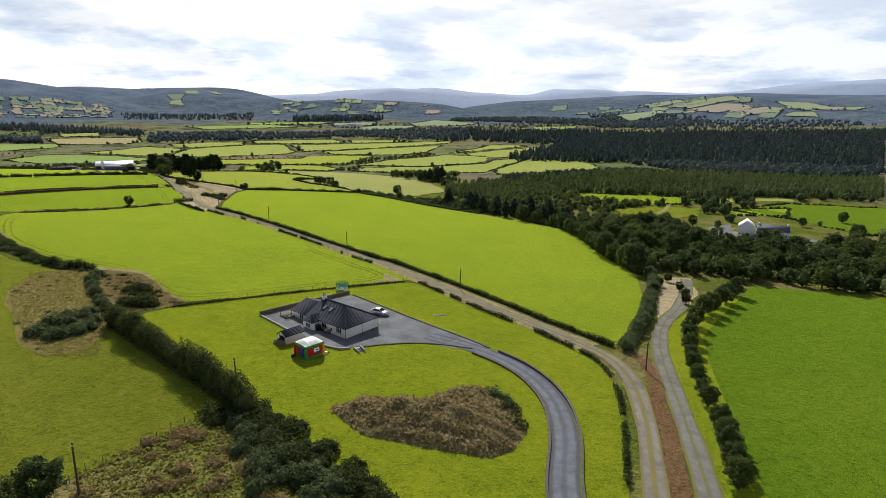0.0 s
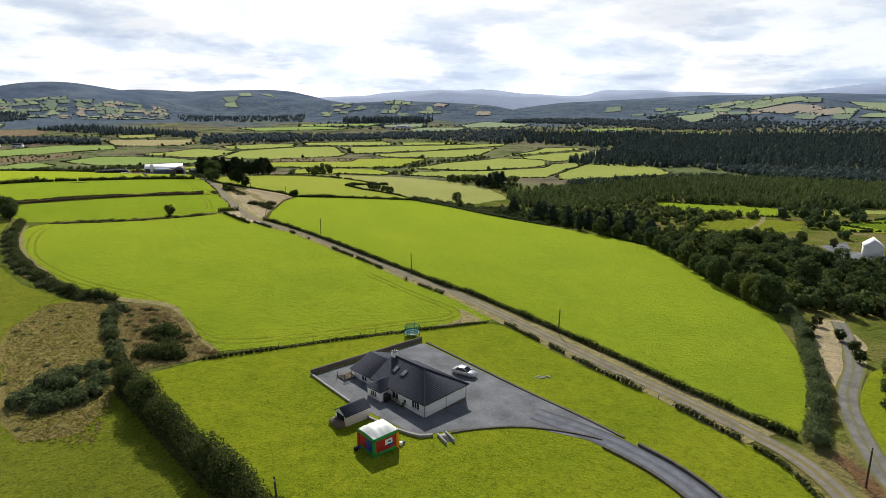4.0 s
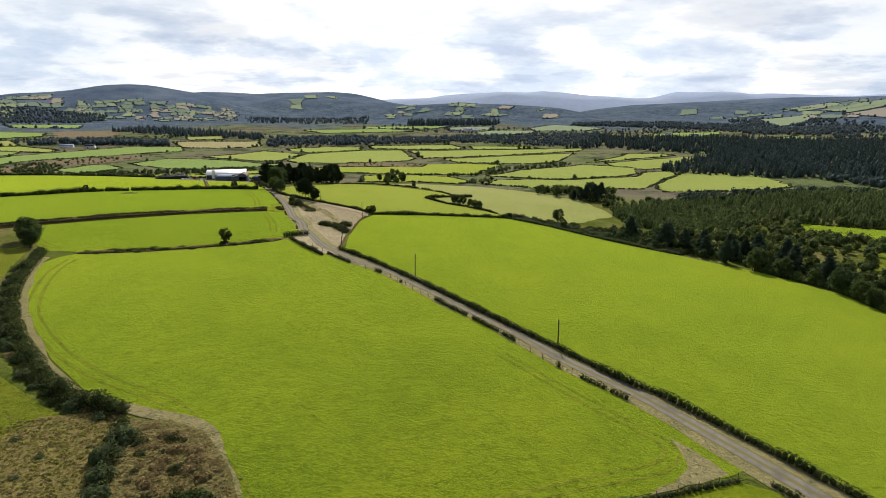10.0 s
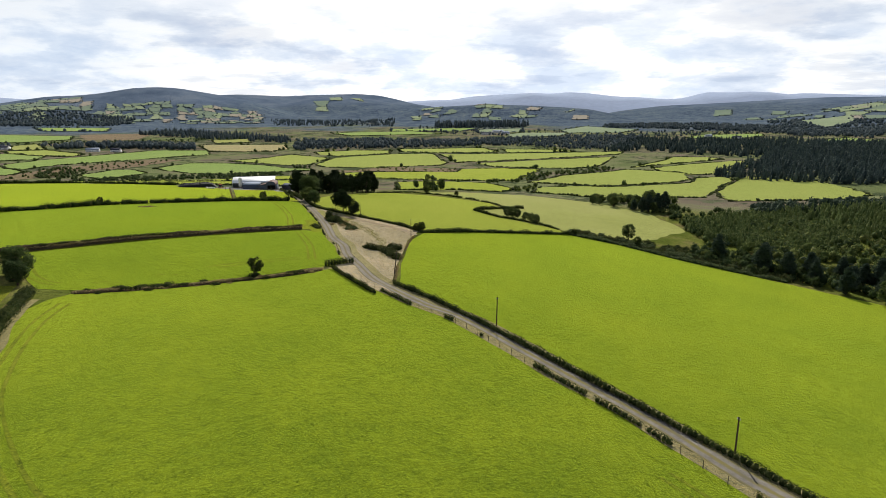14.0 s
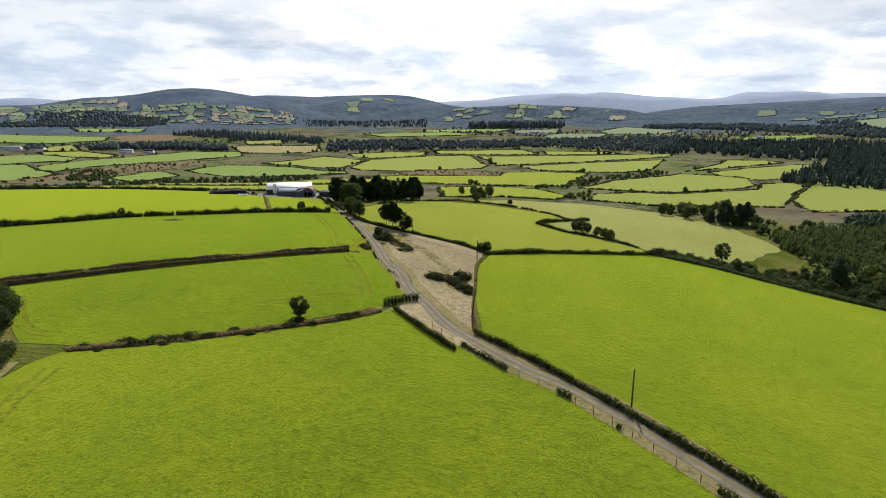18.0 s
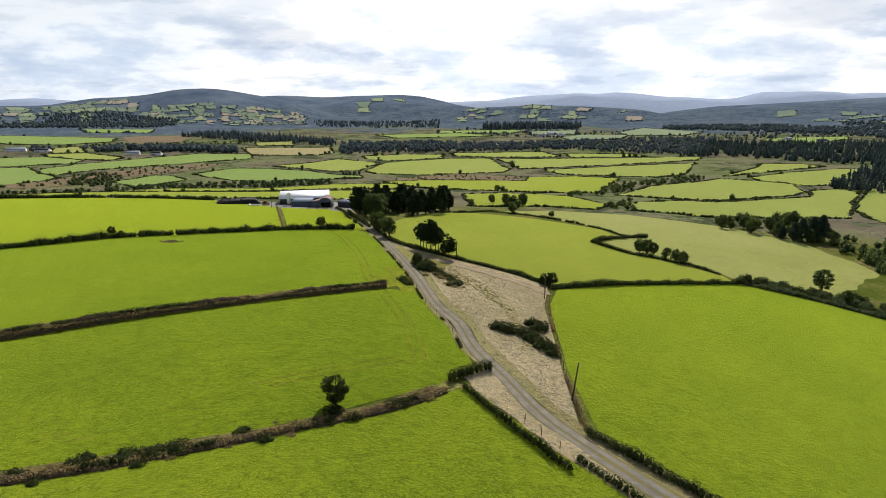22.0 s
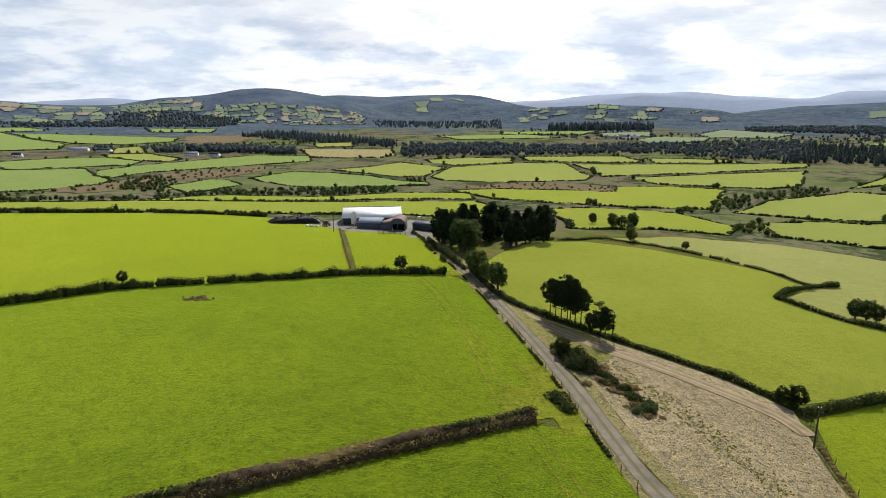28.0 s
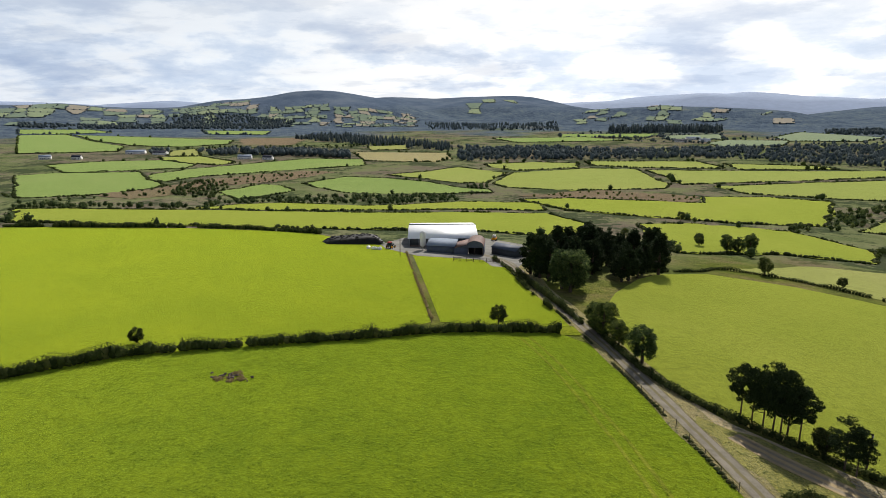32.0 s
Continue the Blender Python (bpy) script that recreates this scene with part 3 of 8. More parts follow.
def lane_material(name, stone, middle, verge, tracks):
    m = bpy.data.materials.new(name)
    m.use_nodes = True
    n = Nodes(m.node_tree)
    co = n.add("ShaderNodeNewGeometry").outputs["Position"]
    u = n.add("ShaderNodeSeparateXYZ", {0: n.add("ShaderNodeTexCoord").outputs["UV"]}).outputs[0]
    u = n.math("ADD", u, n.math("MULTIPLY", n.math("SUBTRACT", n.noise(co, 0.5, 4.0), 0.5), 0.14))
    bare = n.ramp(u, *tracks)
    c = n.noise(co, 7.0, 3.0, 0.7)
    stones = n.ramp(n.math("ADD", n.math("MULTIPLY", n.noise(co, 0.6, 4.0), 0.5), n.math("MULTIPLY", c, 0.5)), (0.35, tuple(v * 0.7 for v in stone)), (0.65, tuple(v * 1.25 for v in stone)))
    green = n.mix(n.noise(co, 0.4, 4.0), middle, verge)
    col = n.mix(bare, green, stones)
    col = n.mix(n.ramp(n.noise(co, 0.23, 5.0, 0.7), (0.50, (0, 0, 0)), (0.66, (0.6, 0.6, 0.6))), col, tuple(v * 0.55 for v in stone))
    b = n.add("ShaderNodeBsdfPrincipled", {"Base Color": col, "Roughness": 1.0, "Normal": n.add("ShaderNodeBump", {"Height": c, "Strength": 0.7, "Distance": 0.08}).outputs[0]})
    b.inputs["Specular IOR Level"].default_value = 0.08
    n.add("ShaderNodeOutputMaterial", {0: b.outputs[0]})
    return m


W, K = (1, 1, 1), (0, 0, 0)
M_VERGE = grass("verge_grass", (0.24, 0.205, 0.085), (0.35, 0.285, 0.15), (0.22, 0.22, 0.06), tuft=1.2)
M_TRACK = grass("worn_grass", (0.135, 0.175, 0.016), (0.235, 0.262, 0.026), (0.27, 0.27, 0.04), tuft=1.0)
M_LANE_TAR = lane_material("worn_lane", (0.245, 0.218, 0.175), (0.145, 0.125, 0.065), (0.20, 0.17, 0.08), ((0.04, K), (0.12, W), (0.37, W), (0.44, (0.1, 0.1, 0.1)), (0.56, (0.1, 0.1, 0.1)), (0.63, W), (0.88, W), (0.96, K)))
M_LANE = lane_material("gravel_lane", (0.195, 0.188, 0.175), (0.17, 0.16, 0.06), (0.14, 0.15, 0.03), ((0.08, K), (0.18, W), (0.40, W), (0.47, (0.25, 0.25, 0.25)), (0.53, (0.25, 0.25, 0.25)), (0.60, W), (0.82, W), (0.92, K)))
M_DRIVE = lane_material("worn_driveway", (0.165, 0.175, 0.205), (0.08, 0.086, 0.10), (0.12, 0.125, 0.13), ((0.10, K), (0.20, W), (0.38, W), (0.46, (0.35, 0.35, 0.35)), (0.56, (0.35, 0.35, 0.35)), (0.64, W), (0.80, W), (0.90, K)))
M_LANE_UP = lane_material("stony_lane", (0.225, 0.205, 0.178), (0.215, 0.18, 0.085), (0.18, 0.16, 0.05), ((0.08, K), (0.17, W), (0.34, W), (0.43, K), (0.57, K), (0.66, W), (0.83, W), (0.92, K)))

M_RUTS = lane_material("dry_ruts", (0.27, 0.225, 0.165), (0.40, 0.305, 0.165), (0.42, 0.32, 0.18), ((0.10, K), (0.2, W), (0.34, W), (0.42, K), (0.58, K), (0.66, W), (0.8, W), (0.9, K)))
M_OLIVE = grass("olive_grass", (0.19, 0.19, 0.05), (0.29, 0.26, 0.10), (0.24, 0.24, 0.06))

LANE = ((16, 24), (27, 42), (37.4, 57.5), (48, 73.5), (54.6, 86.3), (56.9, 96.5), (55.2, 104.5), (51.6, 116), (45, 132.2), (36.8, 155.6), (27.5, 180), (19.4, 194.5), (13.7, 209), (3.6, 228.6), (-8.8, 252.6), (-17.4, 262.3), (-24.4, 273), (-29.3, 282), (-33.4, 295), (-37.3, 306.5),
        (-39.3, 319), (-43.4, 331), (-47.1, 351), (-51.6, 371), (-55.5, 387), (-60.3, 406.5), (-68.7, 438.5), (-73.3, 453.6), (-79.4, 483), (-85.4, 503), (-93, 512))
ROAD2 = ((23, 22), (34, 40), (44.3, 55.7), (54.4, 71.9), (61.6, 84), (67.8, 94.2), (75.6, 104.8), (84.3, 113.8), (98.2, 124.8), (112, 138.6), (122, 150))
LANE_HEDGE = ((61.2, 102.2), (54.2, 119.9), (46.9, 141.7), (32.2, 177.5), (27.5, 184.5), (20.7, 198.7), (12.3, 215.4), (1.2, 237.5), (-13.1, 262.8), (-24, 278))
FENCE_LINE = ((-28, 141.2), (-14.5, 145), (-3.6, 148), (11, 151.6), (29.2, 155.8))
HEDGE1 = ((-94, 263.6), (-83.5, 268.1), (-72, 273.8), (-61.5, 278.7), (-51.4, 283.4), (-43.5, 289))
HEDGE2 = ((-240, 240), (-180, 264), (-130.6, 294), (-115, 304.3), (-102.1, 313.3), (-79.7, 327.4), (-55.5, 342))
HEDGE3 = ((-290, 300), (-220, 335), (-162, 375), (-144.3, 390.6), (-126.6, 399.2), (-108.5, 407.5), (-92.2, 415.7), (-71.5, 421))
LEFT_CURVE = ((-102, 262), (-99.2, 252), (-91.4, 228), (-82, 209), (-70, 191), (-60, 179.5), (-51, 175))
OLD_HEDGE = ((-50, 172), (-47.5, 158), (-43, 145), (-39, 135))
HOUSE_HEDGE = ((-38.5, 132), (-31, 119.5), (-23, 106.5), (-15.5, 94.5), (-13, 89))
RFIELD_TOP = ((-12, 353), (10, 364.2), (33, 374), (57, 383), (75, 371), (94, 350), (119, 324))
SHEEP_EDGE = ((-64, 428), (-57.5, 403), (-49.4, 390.5), (-37, 379), (-19.4, 364.5), (-12.4, 355))

inner_left = offset(LANE, 3.4)
upper_left = offset(LANE, 2.3)
lane_left = [p for p in inner_left if 156 < p[1] < 265]
TAN_EDGE = ((-24.5, 267), (-29, 272.5), (-31.6, 277), (-36.3, 285.3), (-39, 290), (-40.2, 294))
field = [*lane_left, *TAN_EDGE[:-1], (-43, 290.5), *HEDGE1[::-1][1:], (-96.5, 258), (-97, 250), (-89, 227), (-79.5, 209.5), (-68, 192.5), (-58, 181), (-49, 176), (-39, 170), (-31, 153), (-26.5, 144.5), *[(x, y + 1.2) for x, y in FENCE_LINE[1:]]]
sheet("pasture", field, M_FIELD, 0.05, 8, "bright green grazed pasture inside fences and hedges")
sheet("pasture", [(-95, 266), (-83.5, 270), (-61.5, 281), (-44, 291), (-41, 295.5), (-38.2, 299), *[p for p in upper_left if 299 < p[1] < 343], (-56, 340.5), (-79.7, 326), (-102, 311.8), (-114, 303), (-124, 297), (-108, 272), (-103, 266)], M_LUSH, 0.05, 8, "narrow green pasture between two hedge banks")
sheet("pasture", [*HEDGE2, *[p for p in upper_left if 345 < p[1] < 420], *HEDGE3[::-1]], M_LUSH, 0.05, 8, "deep green pasture rising to a clipped hedge")
sheet("pasture", [*HEDGE3[:-2], (-97.5, 421), (-108, 462), (-118.5, 505), (-130, 517), (-165, 538), (-188, 536), (-213, 529), (-247, 516.5), (-290, 511), (-420, 430)], M_FARMF, 0.05, 10, "wide green pasture beside the farmyard")
sheet("pasture", [(-95.5, 421.5), (-74, 423.5), *[p for p in upper_left if 424 < p[1] < 500], (-93, 503), (-117, 504.5)], M_FARMF, 0.06, 8, "small green paddock in front of the farmyard")
sheet("pasture", [*[(x + 1, y + 1.5) for x, y in SHEEP_EDGE], (10, 366), (33, 376), (55, 385), (55, 393), (31.6, 413), (21, 428), (38.7, 442.5), (35.8, 463.6), (4.2, 491.5), (-18.6, 502), (-36, 494), (-44, 483), (-54, 461), (-60, 440)], M_SHEEP, 0.05, 8, "short grazed grass of a wide sloping field")
sheet("pasture", [(58, 386), (56, 394), (33, 413), (23, 428), (40, 441), (38, 465), (12, 500), (-9, 514), (30, 536), (72, 531), (109, 504), (131, 463), (128, 413), (106, 396), (84, 373), (75, 374)], M_MOWN, 0.05, 8, "pale mown hay field", soft=1.2)
sheet("pasture", [*[(x + 1.5, y + 0.8) for x, y in LANE_HEDGE], (-21.5, 300), (-20, 310), (-17, 335), (-11, 352), *RFIELD_TOP[1:-1], (118, 322), (136, 293), (141, 261), (130, 225), (114.5, 184), (108, 157), (93, 134), (78, 114)], M_FIELD, 0.05, 8, "large bright green pasture sloping to the wood")
sheet("lawn", [*[p for p in inner_left if 30 < p[1] < 156][::1], *FENCE_LINE[::-1], (-38, 135), (-30, 120), (-22, 107), (-14, 95), (-9, 80), (-3, 66), (4, 50), (12, 30)], M_LAWN, 0.04, 6, "mown lawn round the bungalow", "lawn")
sheet("pasture", [(-41, 131), (-38.4, 128.6), (-31.5, 117), (-23.5, 104), (-16.5, 93), (-17, 91), (-21, 87.5), (-30, 79.5), (-46, 68), (-60, 40), (-200, 40), (-230, 150), (-180, 255), (-108, 268), (-104, 255), (-96, 228), (-86, 206), (-74, 188), (-62, 177), (-55, 172), (-47, 150)], M_ROUGH, 0.05, 8, "rough olive pasture below the hedge")
sheet("pasture", [(61, 68), (76, 90), (86, 103), (100, 113), (122, 128), (138, 140), (168, 120), (225, 126), (235, 100), (220, 20), (20, 0), (40, 36)], M_DARKF, 0.05, 8, "smooth dark green field beyond the young trees")
sheet("verge", [*[p for p in offset(LANE, -2.0) if 284 < p[1] < 402], (-52, 393), (-49, 388), (-37, 377), (-19.5, 363), (-13, 354), (-18, 335), (-21, 310), (-22.5, 300), (-24.5, 281)], M_HAY, 0.055, 5, "bleached dry grass on open ground beside the lane", "verge")
sheet("scrub_ground", [(-65, 159), (-64, 168), (-61, 174), (-52, 175.5), (-49, 171), (-47, 158), (-42.5, 145), (-40, 135), (-39, 126), (-41, 118), (-47, 117), (-53, 124), (-57, 136), (-62, 147)], M_TUSS, 0.08, 5, "tussocky dry grass and bracken", "scrub", soft=0.8)
sheet("scrub_ground", [(-49.5, 173), (-44, 172.6), (-39, 169.7), (-34, 161), (-31, 152.4), (-28.5, 147), (-26, 142.7), (-33.8, 139.5), (-39.4, 137), (-42.3, 144.5), (-46.5, 157)], M_BRACKEN, 0.09, 4, "dead bracken at the field corner", "scrub", soft=0.5)
ribbon("soil_strip", [(19.5, 24), (30, 41), (40.8, 56.6), (51.2, 72.7), (58.6, 85), (62.2, 92), (63.4, 97)], (1.35, 1.2), M_SOIL, 0.13, "freshly turned brown soil between two lanes", "soil", seed=8, wobble=0.2)
_low, _up = [p for p in LANE if p[1] < 275], [p for p in LANE if p[1] > 270]
ribbon("road", _low, (1.75, 1.75), M_LANE_UP, 0.10, "pale stony farm lane with worn wheel tracks", "lane", seed=1)
ribbon("road", _up, (1.5, 1.5), M_LANE_TAR, 0.11, "narrow grey farm lane with a mossy middle", "lane", seed=4, wobble=0.2)
sheet("verge", [*TAN_EDGE, (-35, 299), (-32.6, 294), (-28.6, 282), (-23.6, 272), (-21, 268)], M_HAY, 0.085, 2, "dry bleached grass between lane and field bank", "verge", soft=0.3, seed=41)
ribbon("verge", offset(HEDGE1, 1.2), (1.0, 1.5), M_BRACKEN, 0.10, "dry bleached strip along the field bank", "verge", seed=42, wobble=0.5)
for _lo, _hi in ((336, 364), (416, 430)):
    ribbon("verge", [p for p in offset(LANE, 4.8) if _lo < p[1] < _hi], (2.4, 2.2), M_TRACK, 0.09, "worn pale grass at the field gateway", "verge", seed=_lo, wobble=0.5)
ribbon("verge", [p for p in offset(LANE, 1.9) if p[1] > 290], (0.6, 0.6), M_VERGE, 0.075, "bleached grass verge beside the lane", "verge", seed=6, wobble=0.3)
for _side, _end in ((2.6, 296), (-2.6, 999)):
    ribbon("verge", [p for p in offset(LANE, _side) if 100 < p[1] < _end], (1.3, 1.3), M_VERGE, 0.075, "bleached grass verge beside the lane", "verge", seed=5, wobble=0.3)
ribbon("road", ROAD2, (1.9, 1.9), M_LANE, 0.09, "gravel lane with a grassy middle", "lane", seed=2)
DRIVE = ((12, 20), (17, 38), (24.5, 58.2), (32.6, 72.5), (36.6, 84), (36.4, 95.7), (31.5, 106.5), (24, 115))
ribbon("road", DRIVE, (2.1, 2.1), M_DRIVE, 0.09, "dark grey tarmac driveway with pale worn tracks", "driveway", seed=3, wobble=0.04)
sheet("yard", [(-9.6, 132.6), (11.8, 145.2), (13.2, 144), (19.8, 132.2), (25.5, 122), (34, 108), (30, 106), (20.9, 111.8), (11.6, 112.2), (4.4, 111.4), (-4.1, 122.2)], M_YARD, 0.08, 3, "grey gravel yard round the bungalow", "yard")

sheet("worn_ground", [(84, 116), (92, 119), (102, 125), (114, 136), (125, 151), (119, 153), (110, 147)], M_HAY, 0.07, 4, "bleached dry clearing at the end of the lane", "ground patch", soft=1.0)

sheet("pasture", CLEARINGS[1], M_ROUGH, 0.12, 8, "rough green ground between the woods", soft=1.5)
ribbon("track", [(186, 270), (200, 285), (222, 297), (245, 312), (262, 330)], (1.2, 1.2), M_VERGE, 0.2, "faint worn track across rough ground", "track", seed=31)
sheet("pasture", CLEARINGS[4], M_VALE, 0.15, 12, "narrow green strip behind the farmhouse", soft=1.0)

sheet("pasture", [(32, 44), (44, 56), (55, 72), (62.5, 84), (69, 94), (77, 104.5), (86, 113), (98, 121), (112, 126), (124, 132), (122, 128), (100, 113), (86, 103), (76, 90), (61, 68), (48, 48), (38, 34)], M_LAWN, 0.06, 5, "short green grass under the young trees")
sheet("pond", [(177, 298), (182, 292), (172, 276), (165, 277)], M_POND, 0.25, 4, "small bright pond beside the wood", "pond", soft=0.6)

# the hedged fields down the valley, stretch by stretch: what grows on them and their corners
BEHIND_FARM = (
    (M_LUSHV, ((-436, 675), (-388, 672), (-298, 635), (-234, 639), (-118, 686), (-62, 690), (-40, 640), (-52, 580), (-100, 592), (-173, 552), (-219, 534), (-253, 525), (-303, 534))),
    (M_LUSHV, ((-293, 658), (-286, 709), (-259, 731), (-191, 718), (-126, 755), (-66, 748), (-62, 706), (-121, 706), (-182, 685), (-230, 651))),
    (M_VALEG, ((-347, 793), (-327, 846), (-305, 841), (-282, 814), (-293, 770), (-309, 755))),
    (M_VALEG, ((-292, 857), (-265, 911), (-219, 906), (-168, 879), (-135, 843), (-106, 830), (-104, 812), (-132, 808), (-187, 803), (-228, 805), (-263, 832))),
    (M_VALE, ((-225, 932), (-187, 962), (-154, 1013), (-96, 960), (-112, 880), (-139, 875), (-178, 905))))
WEST_VALE = (
    (M_VALEG, ((-607, 861), (-584, 886), (-501, 914), (-467, 873), (-419, 826), (-412, 803), (-442, 749), (-486, 729))),
    (M_VALEG, ((-452, 852), (-476, 897), (-461, 947), (-410, 1032), (-370, 1093), (-292, 1090), (-272, 1021), (-330, 972), (-415, 889), (-428, 847))),
    (M_VALEG, ((-655, 956), (-618, 1010), (-557, 1040), (-482, 996), (-470, 961), (-512, 930), (-576, 893))),
    (M_VALE, ((-585, 1078), (-533, 1100), (-445, 1030), (-450, 994), (-497, 1008), (-559, 1044))),
    (M_MOWN, ((-627, 1182), (-610, 1220), (-538, 1109), (-584, 1097))),
    (M_TAN, ((-339, 1202), (-192, 1207), (-174, 1114), (-190, 1069), (-285, 1071))),
    (M_MOWN, ((-341, 1310), (-283, 1343), (-263, 1256), (-320, 1238))))
FAR_WEST = (
    (M_VALEG, ((-1171, 1477), (-1099, 1531), (-887, 1339), (-752, 1239), (-700, 1152), (-749, 1121), (-814, 1087))),
    (M_VALEG, ((-1065, 1516), (-906, 1486), (-784, 1459), (-644, 1420), (-610, 1328), (-658, 1250), (-754, 1266), (-904, 1369))),
    (M_VALEG, ((-1373, 1698), (-1207, 1745), (-1059, 1632), (-1127, 1549), (-1215, 1526))),
    (M_VALEG, ((-906, 1768), (-719, 1774), (-667, 1622), (-809, 1621))))
MID_VALE = (
    (M_VALE, ((-124, 1049), (-65, 1079), (-9, 1068), (-13, 1020), (-82, 981), (-119, 1019))),
    (M_VALE, ((-106, 876), (-89, 961), (1, 1014), (51, 1007), (58, 875), (48, 844), (-29, 827), (-94, 847))),
    (M_VALE, ((1, 1095), (145, 1101), (154, 1021), (57, 1023), (4, 1047))),
    (M_VALE, ((169, 1072), (264, 1049), (271, 1014), (164, 1012))),
    (M_VALE, ((61, 999), (244, 996), (344, 1003), (317, 956), (202, 915), (69, 876), (69, 937))),
    (M_VALE, ((94, 862), (195, 898), (296, 920), (225, 797), (189, 781), (154, 794), (104, 814))),
    (M_LUSHV, ((-80, 770), (-45, 776), (53, 756), (63, 793), (110, 796), (152, 775), (95, 662), (45, 664), (-3, 682), (-49, 708))),
    (M_LUSHV, ((-12, 648), (17, 658), (65, 639), (79, 584), (61, 552), (28, 561), (-15, 549))))
EAST_VALE = (
    (M_VALE, ((105, 648), (153, 707), (203, 738), (245, 761), (270, 747), (292, 723), (271, 674), (254, 657), (175, 625), (141, 632))),
    (M_VALE, ((102, 604), (138, 620), (170, 616), (256, 647), (282, 680), (333, 693), (214, 545), (176, 543), (122, 538), (85, 557))),
    (M_VALE, ((280, 773), (355, 811), (416, 836), (441, 828), (352, 717), (296, 709), (275, 747))),
    (M_VALE, ((259, 782), (338, 860), (370, 902), (414, 893), (418, 860), (335, 819))),
    (M_VALE, ((339, 690), (387, 658), (367, 584), (344, 539), (301, 513), (217, 520), (241, 577))))
NEAR_WOOD = (
    (M_LUSH, ((226, 389), (261, 363.5), (289, 344), (269, 319.5), (240.5, 337), (212, 364))),
    (M_LUSH, ((284, 301), (326, 290), (299, 268), (266, 282))),
    (M_DARKF, ((281, 298), (343, 305), (404, 283), (420, 200), (340, 190), (292, 215), (294, 262))))
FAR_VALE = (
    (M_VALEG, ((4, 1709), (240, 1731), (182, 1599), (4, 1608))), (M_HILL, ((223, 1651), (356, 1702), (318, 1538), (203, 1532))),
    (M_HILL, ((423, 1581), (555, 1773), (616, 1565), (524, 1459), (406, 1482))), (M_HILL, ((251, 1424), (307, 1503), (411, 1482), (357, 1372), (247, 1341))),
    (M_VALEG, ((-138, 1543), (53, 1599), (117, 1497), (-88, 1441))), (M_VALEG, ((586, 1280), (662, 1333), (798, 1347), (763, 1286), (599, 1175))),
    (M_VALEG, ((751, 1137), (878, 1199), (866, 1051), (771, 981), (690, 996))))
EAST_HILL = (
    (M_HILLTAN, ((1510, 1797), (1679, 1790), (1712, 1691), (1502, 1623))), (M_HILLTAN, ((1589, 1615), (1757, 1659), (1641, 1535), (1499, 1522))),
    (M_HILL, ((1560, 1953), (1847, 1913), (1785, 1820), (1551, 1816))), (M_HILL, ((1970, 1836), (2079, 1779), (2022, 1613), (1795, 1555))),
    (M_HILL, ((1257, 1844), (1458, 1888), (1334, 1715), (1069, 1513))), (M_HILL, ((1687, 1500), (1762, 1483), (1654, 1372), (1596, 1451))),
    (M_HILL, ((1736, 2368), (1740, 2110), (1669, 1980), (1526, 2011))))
HEATHS = (((-662, 1482), (-537, 1552), (-487, 1325), (-574, 1312)), ((-452, 765), (-412, 803), (-399, 861), (-359, 923), (-323, 955), (-287, 949), (-320, 864), (-365, 831), (-358, 787), (-390, 737)), ((-85, 793), (-13, 829), (61, 796), (49, 758), (-34, 766)))
for _i, _p in enumerate(HEATHS):
    sheet("heath", _p, M_HEATH, 0.3 + 0.03 * _i, 20, "rough brown heath on the valley floor", "heath", soft=3.0, seed=70 + _i)


def hill_fields(b0, b1, d0, d1, cols, rows, seed, share=0.7):
    """Small crooked fields on a hillside, between two bearings and two distances: their materials and corners."""
    r = np.random.default_rng(seed)
    gb, gd = np.meshgrid(np.linspace(b0, b1, cols + 1), np.linspace(d0, d1, rows + 1))
    gb = gb + r.normal(0, 0.24 * (b1 - b0) / cols, gb.shape) + (gd - d0) / (d1 - d0) * 0.35 * (b1 - b0) / cols
    gd = gd + r.normal(0, 0.2 * (d1 - d0) / rows, gd.shape)
    gx, gy = -40 + gd * np.sin(np.radians(gb)), 150 + gd * np.cos(np.radians(gb))
    out = []
    for j in range(rows):
        for i in range(cols):
            if r.uniform() > share:
                continue
            q = np.array([(gx[a, c], gy[a, c]) for a, c in ((j, i), (j, i + 1), (j + 1, i + 1), (j + 1, i))])
            q = q.mean(0) + (q - q.mean(0)) * r.uniform(0.86, 0.97)
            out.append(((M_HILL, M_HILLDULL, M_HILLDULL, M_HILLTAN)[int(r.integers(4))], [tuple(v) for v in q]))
    return out


FAR_FIELDS = [*BEHIND_FARM, *WEST_VALE, *FAR_WEST, *MID_VALE, *EAST_VALE, *NEAR_WOOD, *FAR_VALE, *EAST_HILL]
HILL_PATCHES = [*hill_fields(-31, -24, 2420, 2740, 9, 4, 1, 0.7), *hill_fields(-24, -18.2, 2060, 2500, 8, 7, 2, 0.62), *hill_fields(-17.6, -10.5, 1960, 2440, 10, 8, 4, 0.66), *hill_fields(-44, -31, 2200, 2700, 11, 5, 5, 0.45), *hill_fields(-31, -24, 2080, 2400, 8, 3, 11, 0.25),
                *hill_fields(-6, 1, 2900, 3400, 6, 3, 6, 0.4), *hill_fields(3.5, 12, 2040, 2420, 10, 5, 7, 0.42), *hill_fields(12, 20, 2100, 2350, 7, 3, 8, 0.3), *hill_fields(33, 46, 2150, 2750, 9, 5, 9, 0.4), *hill_fields(24, 32, 2600, 3100, 6, 2, 10, 0.3), *hill_fields(47, 56, 2000, 2600, 7, 4, 12, 0.45)]
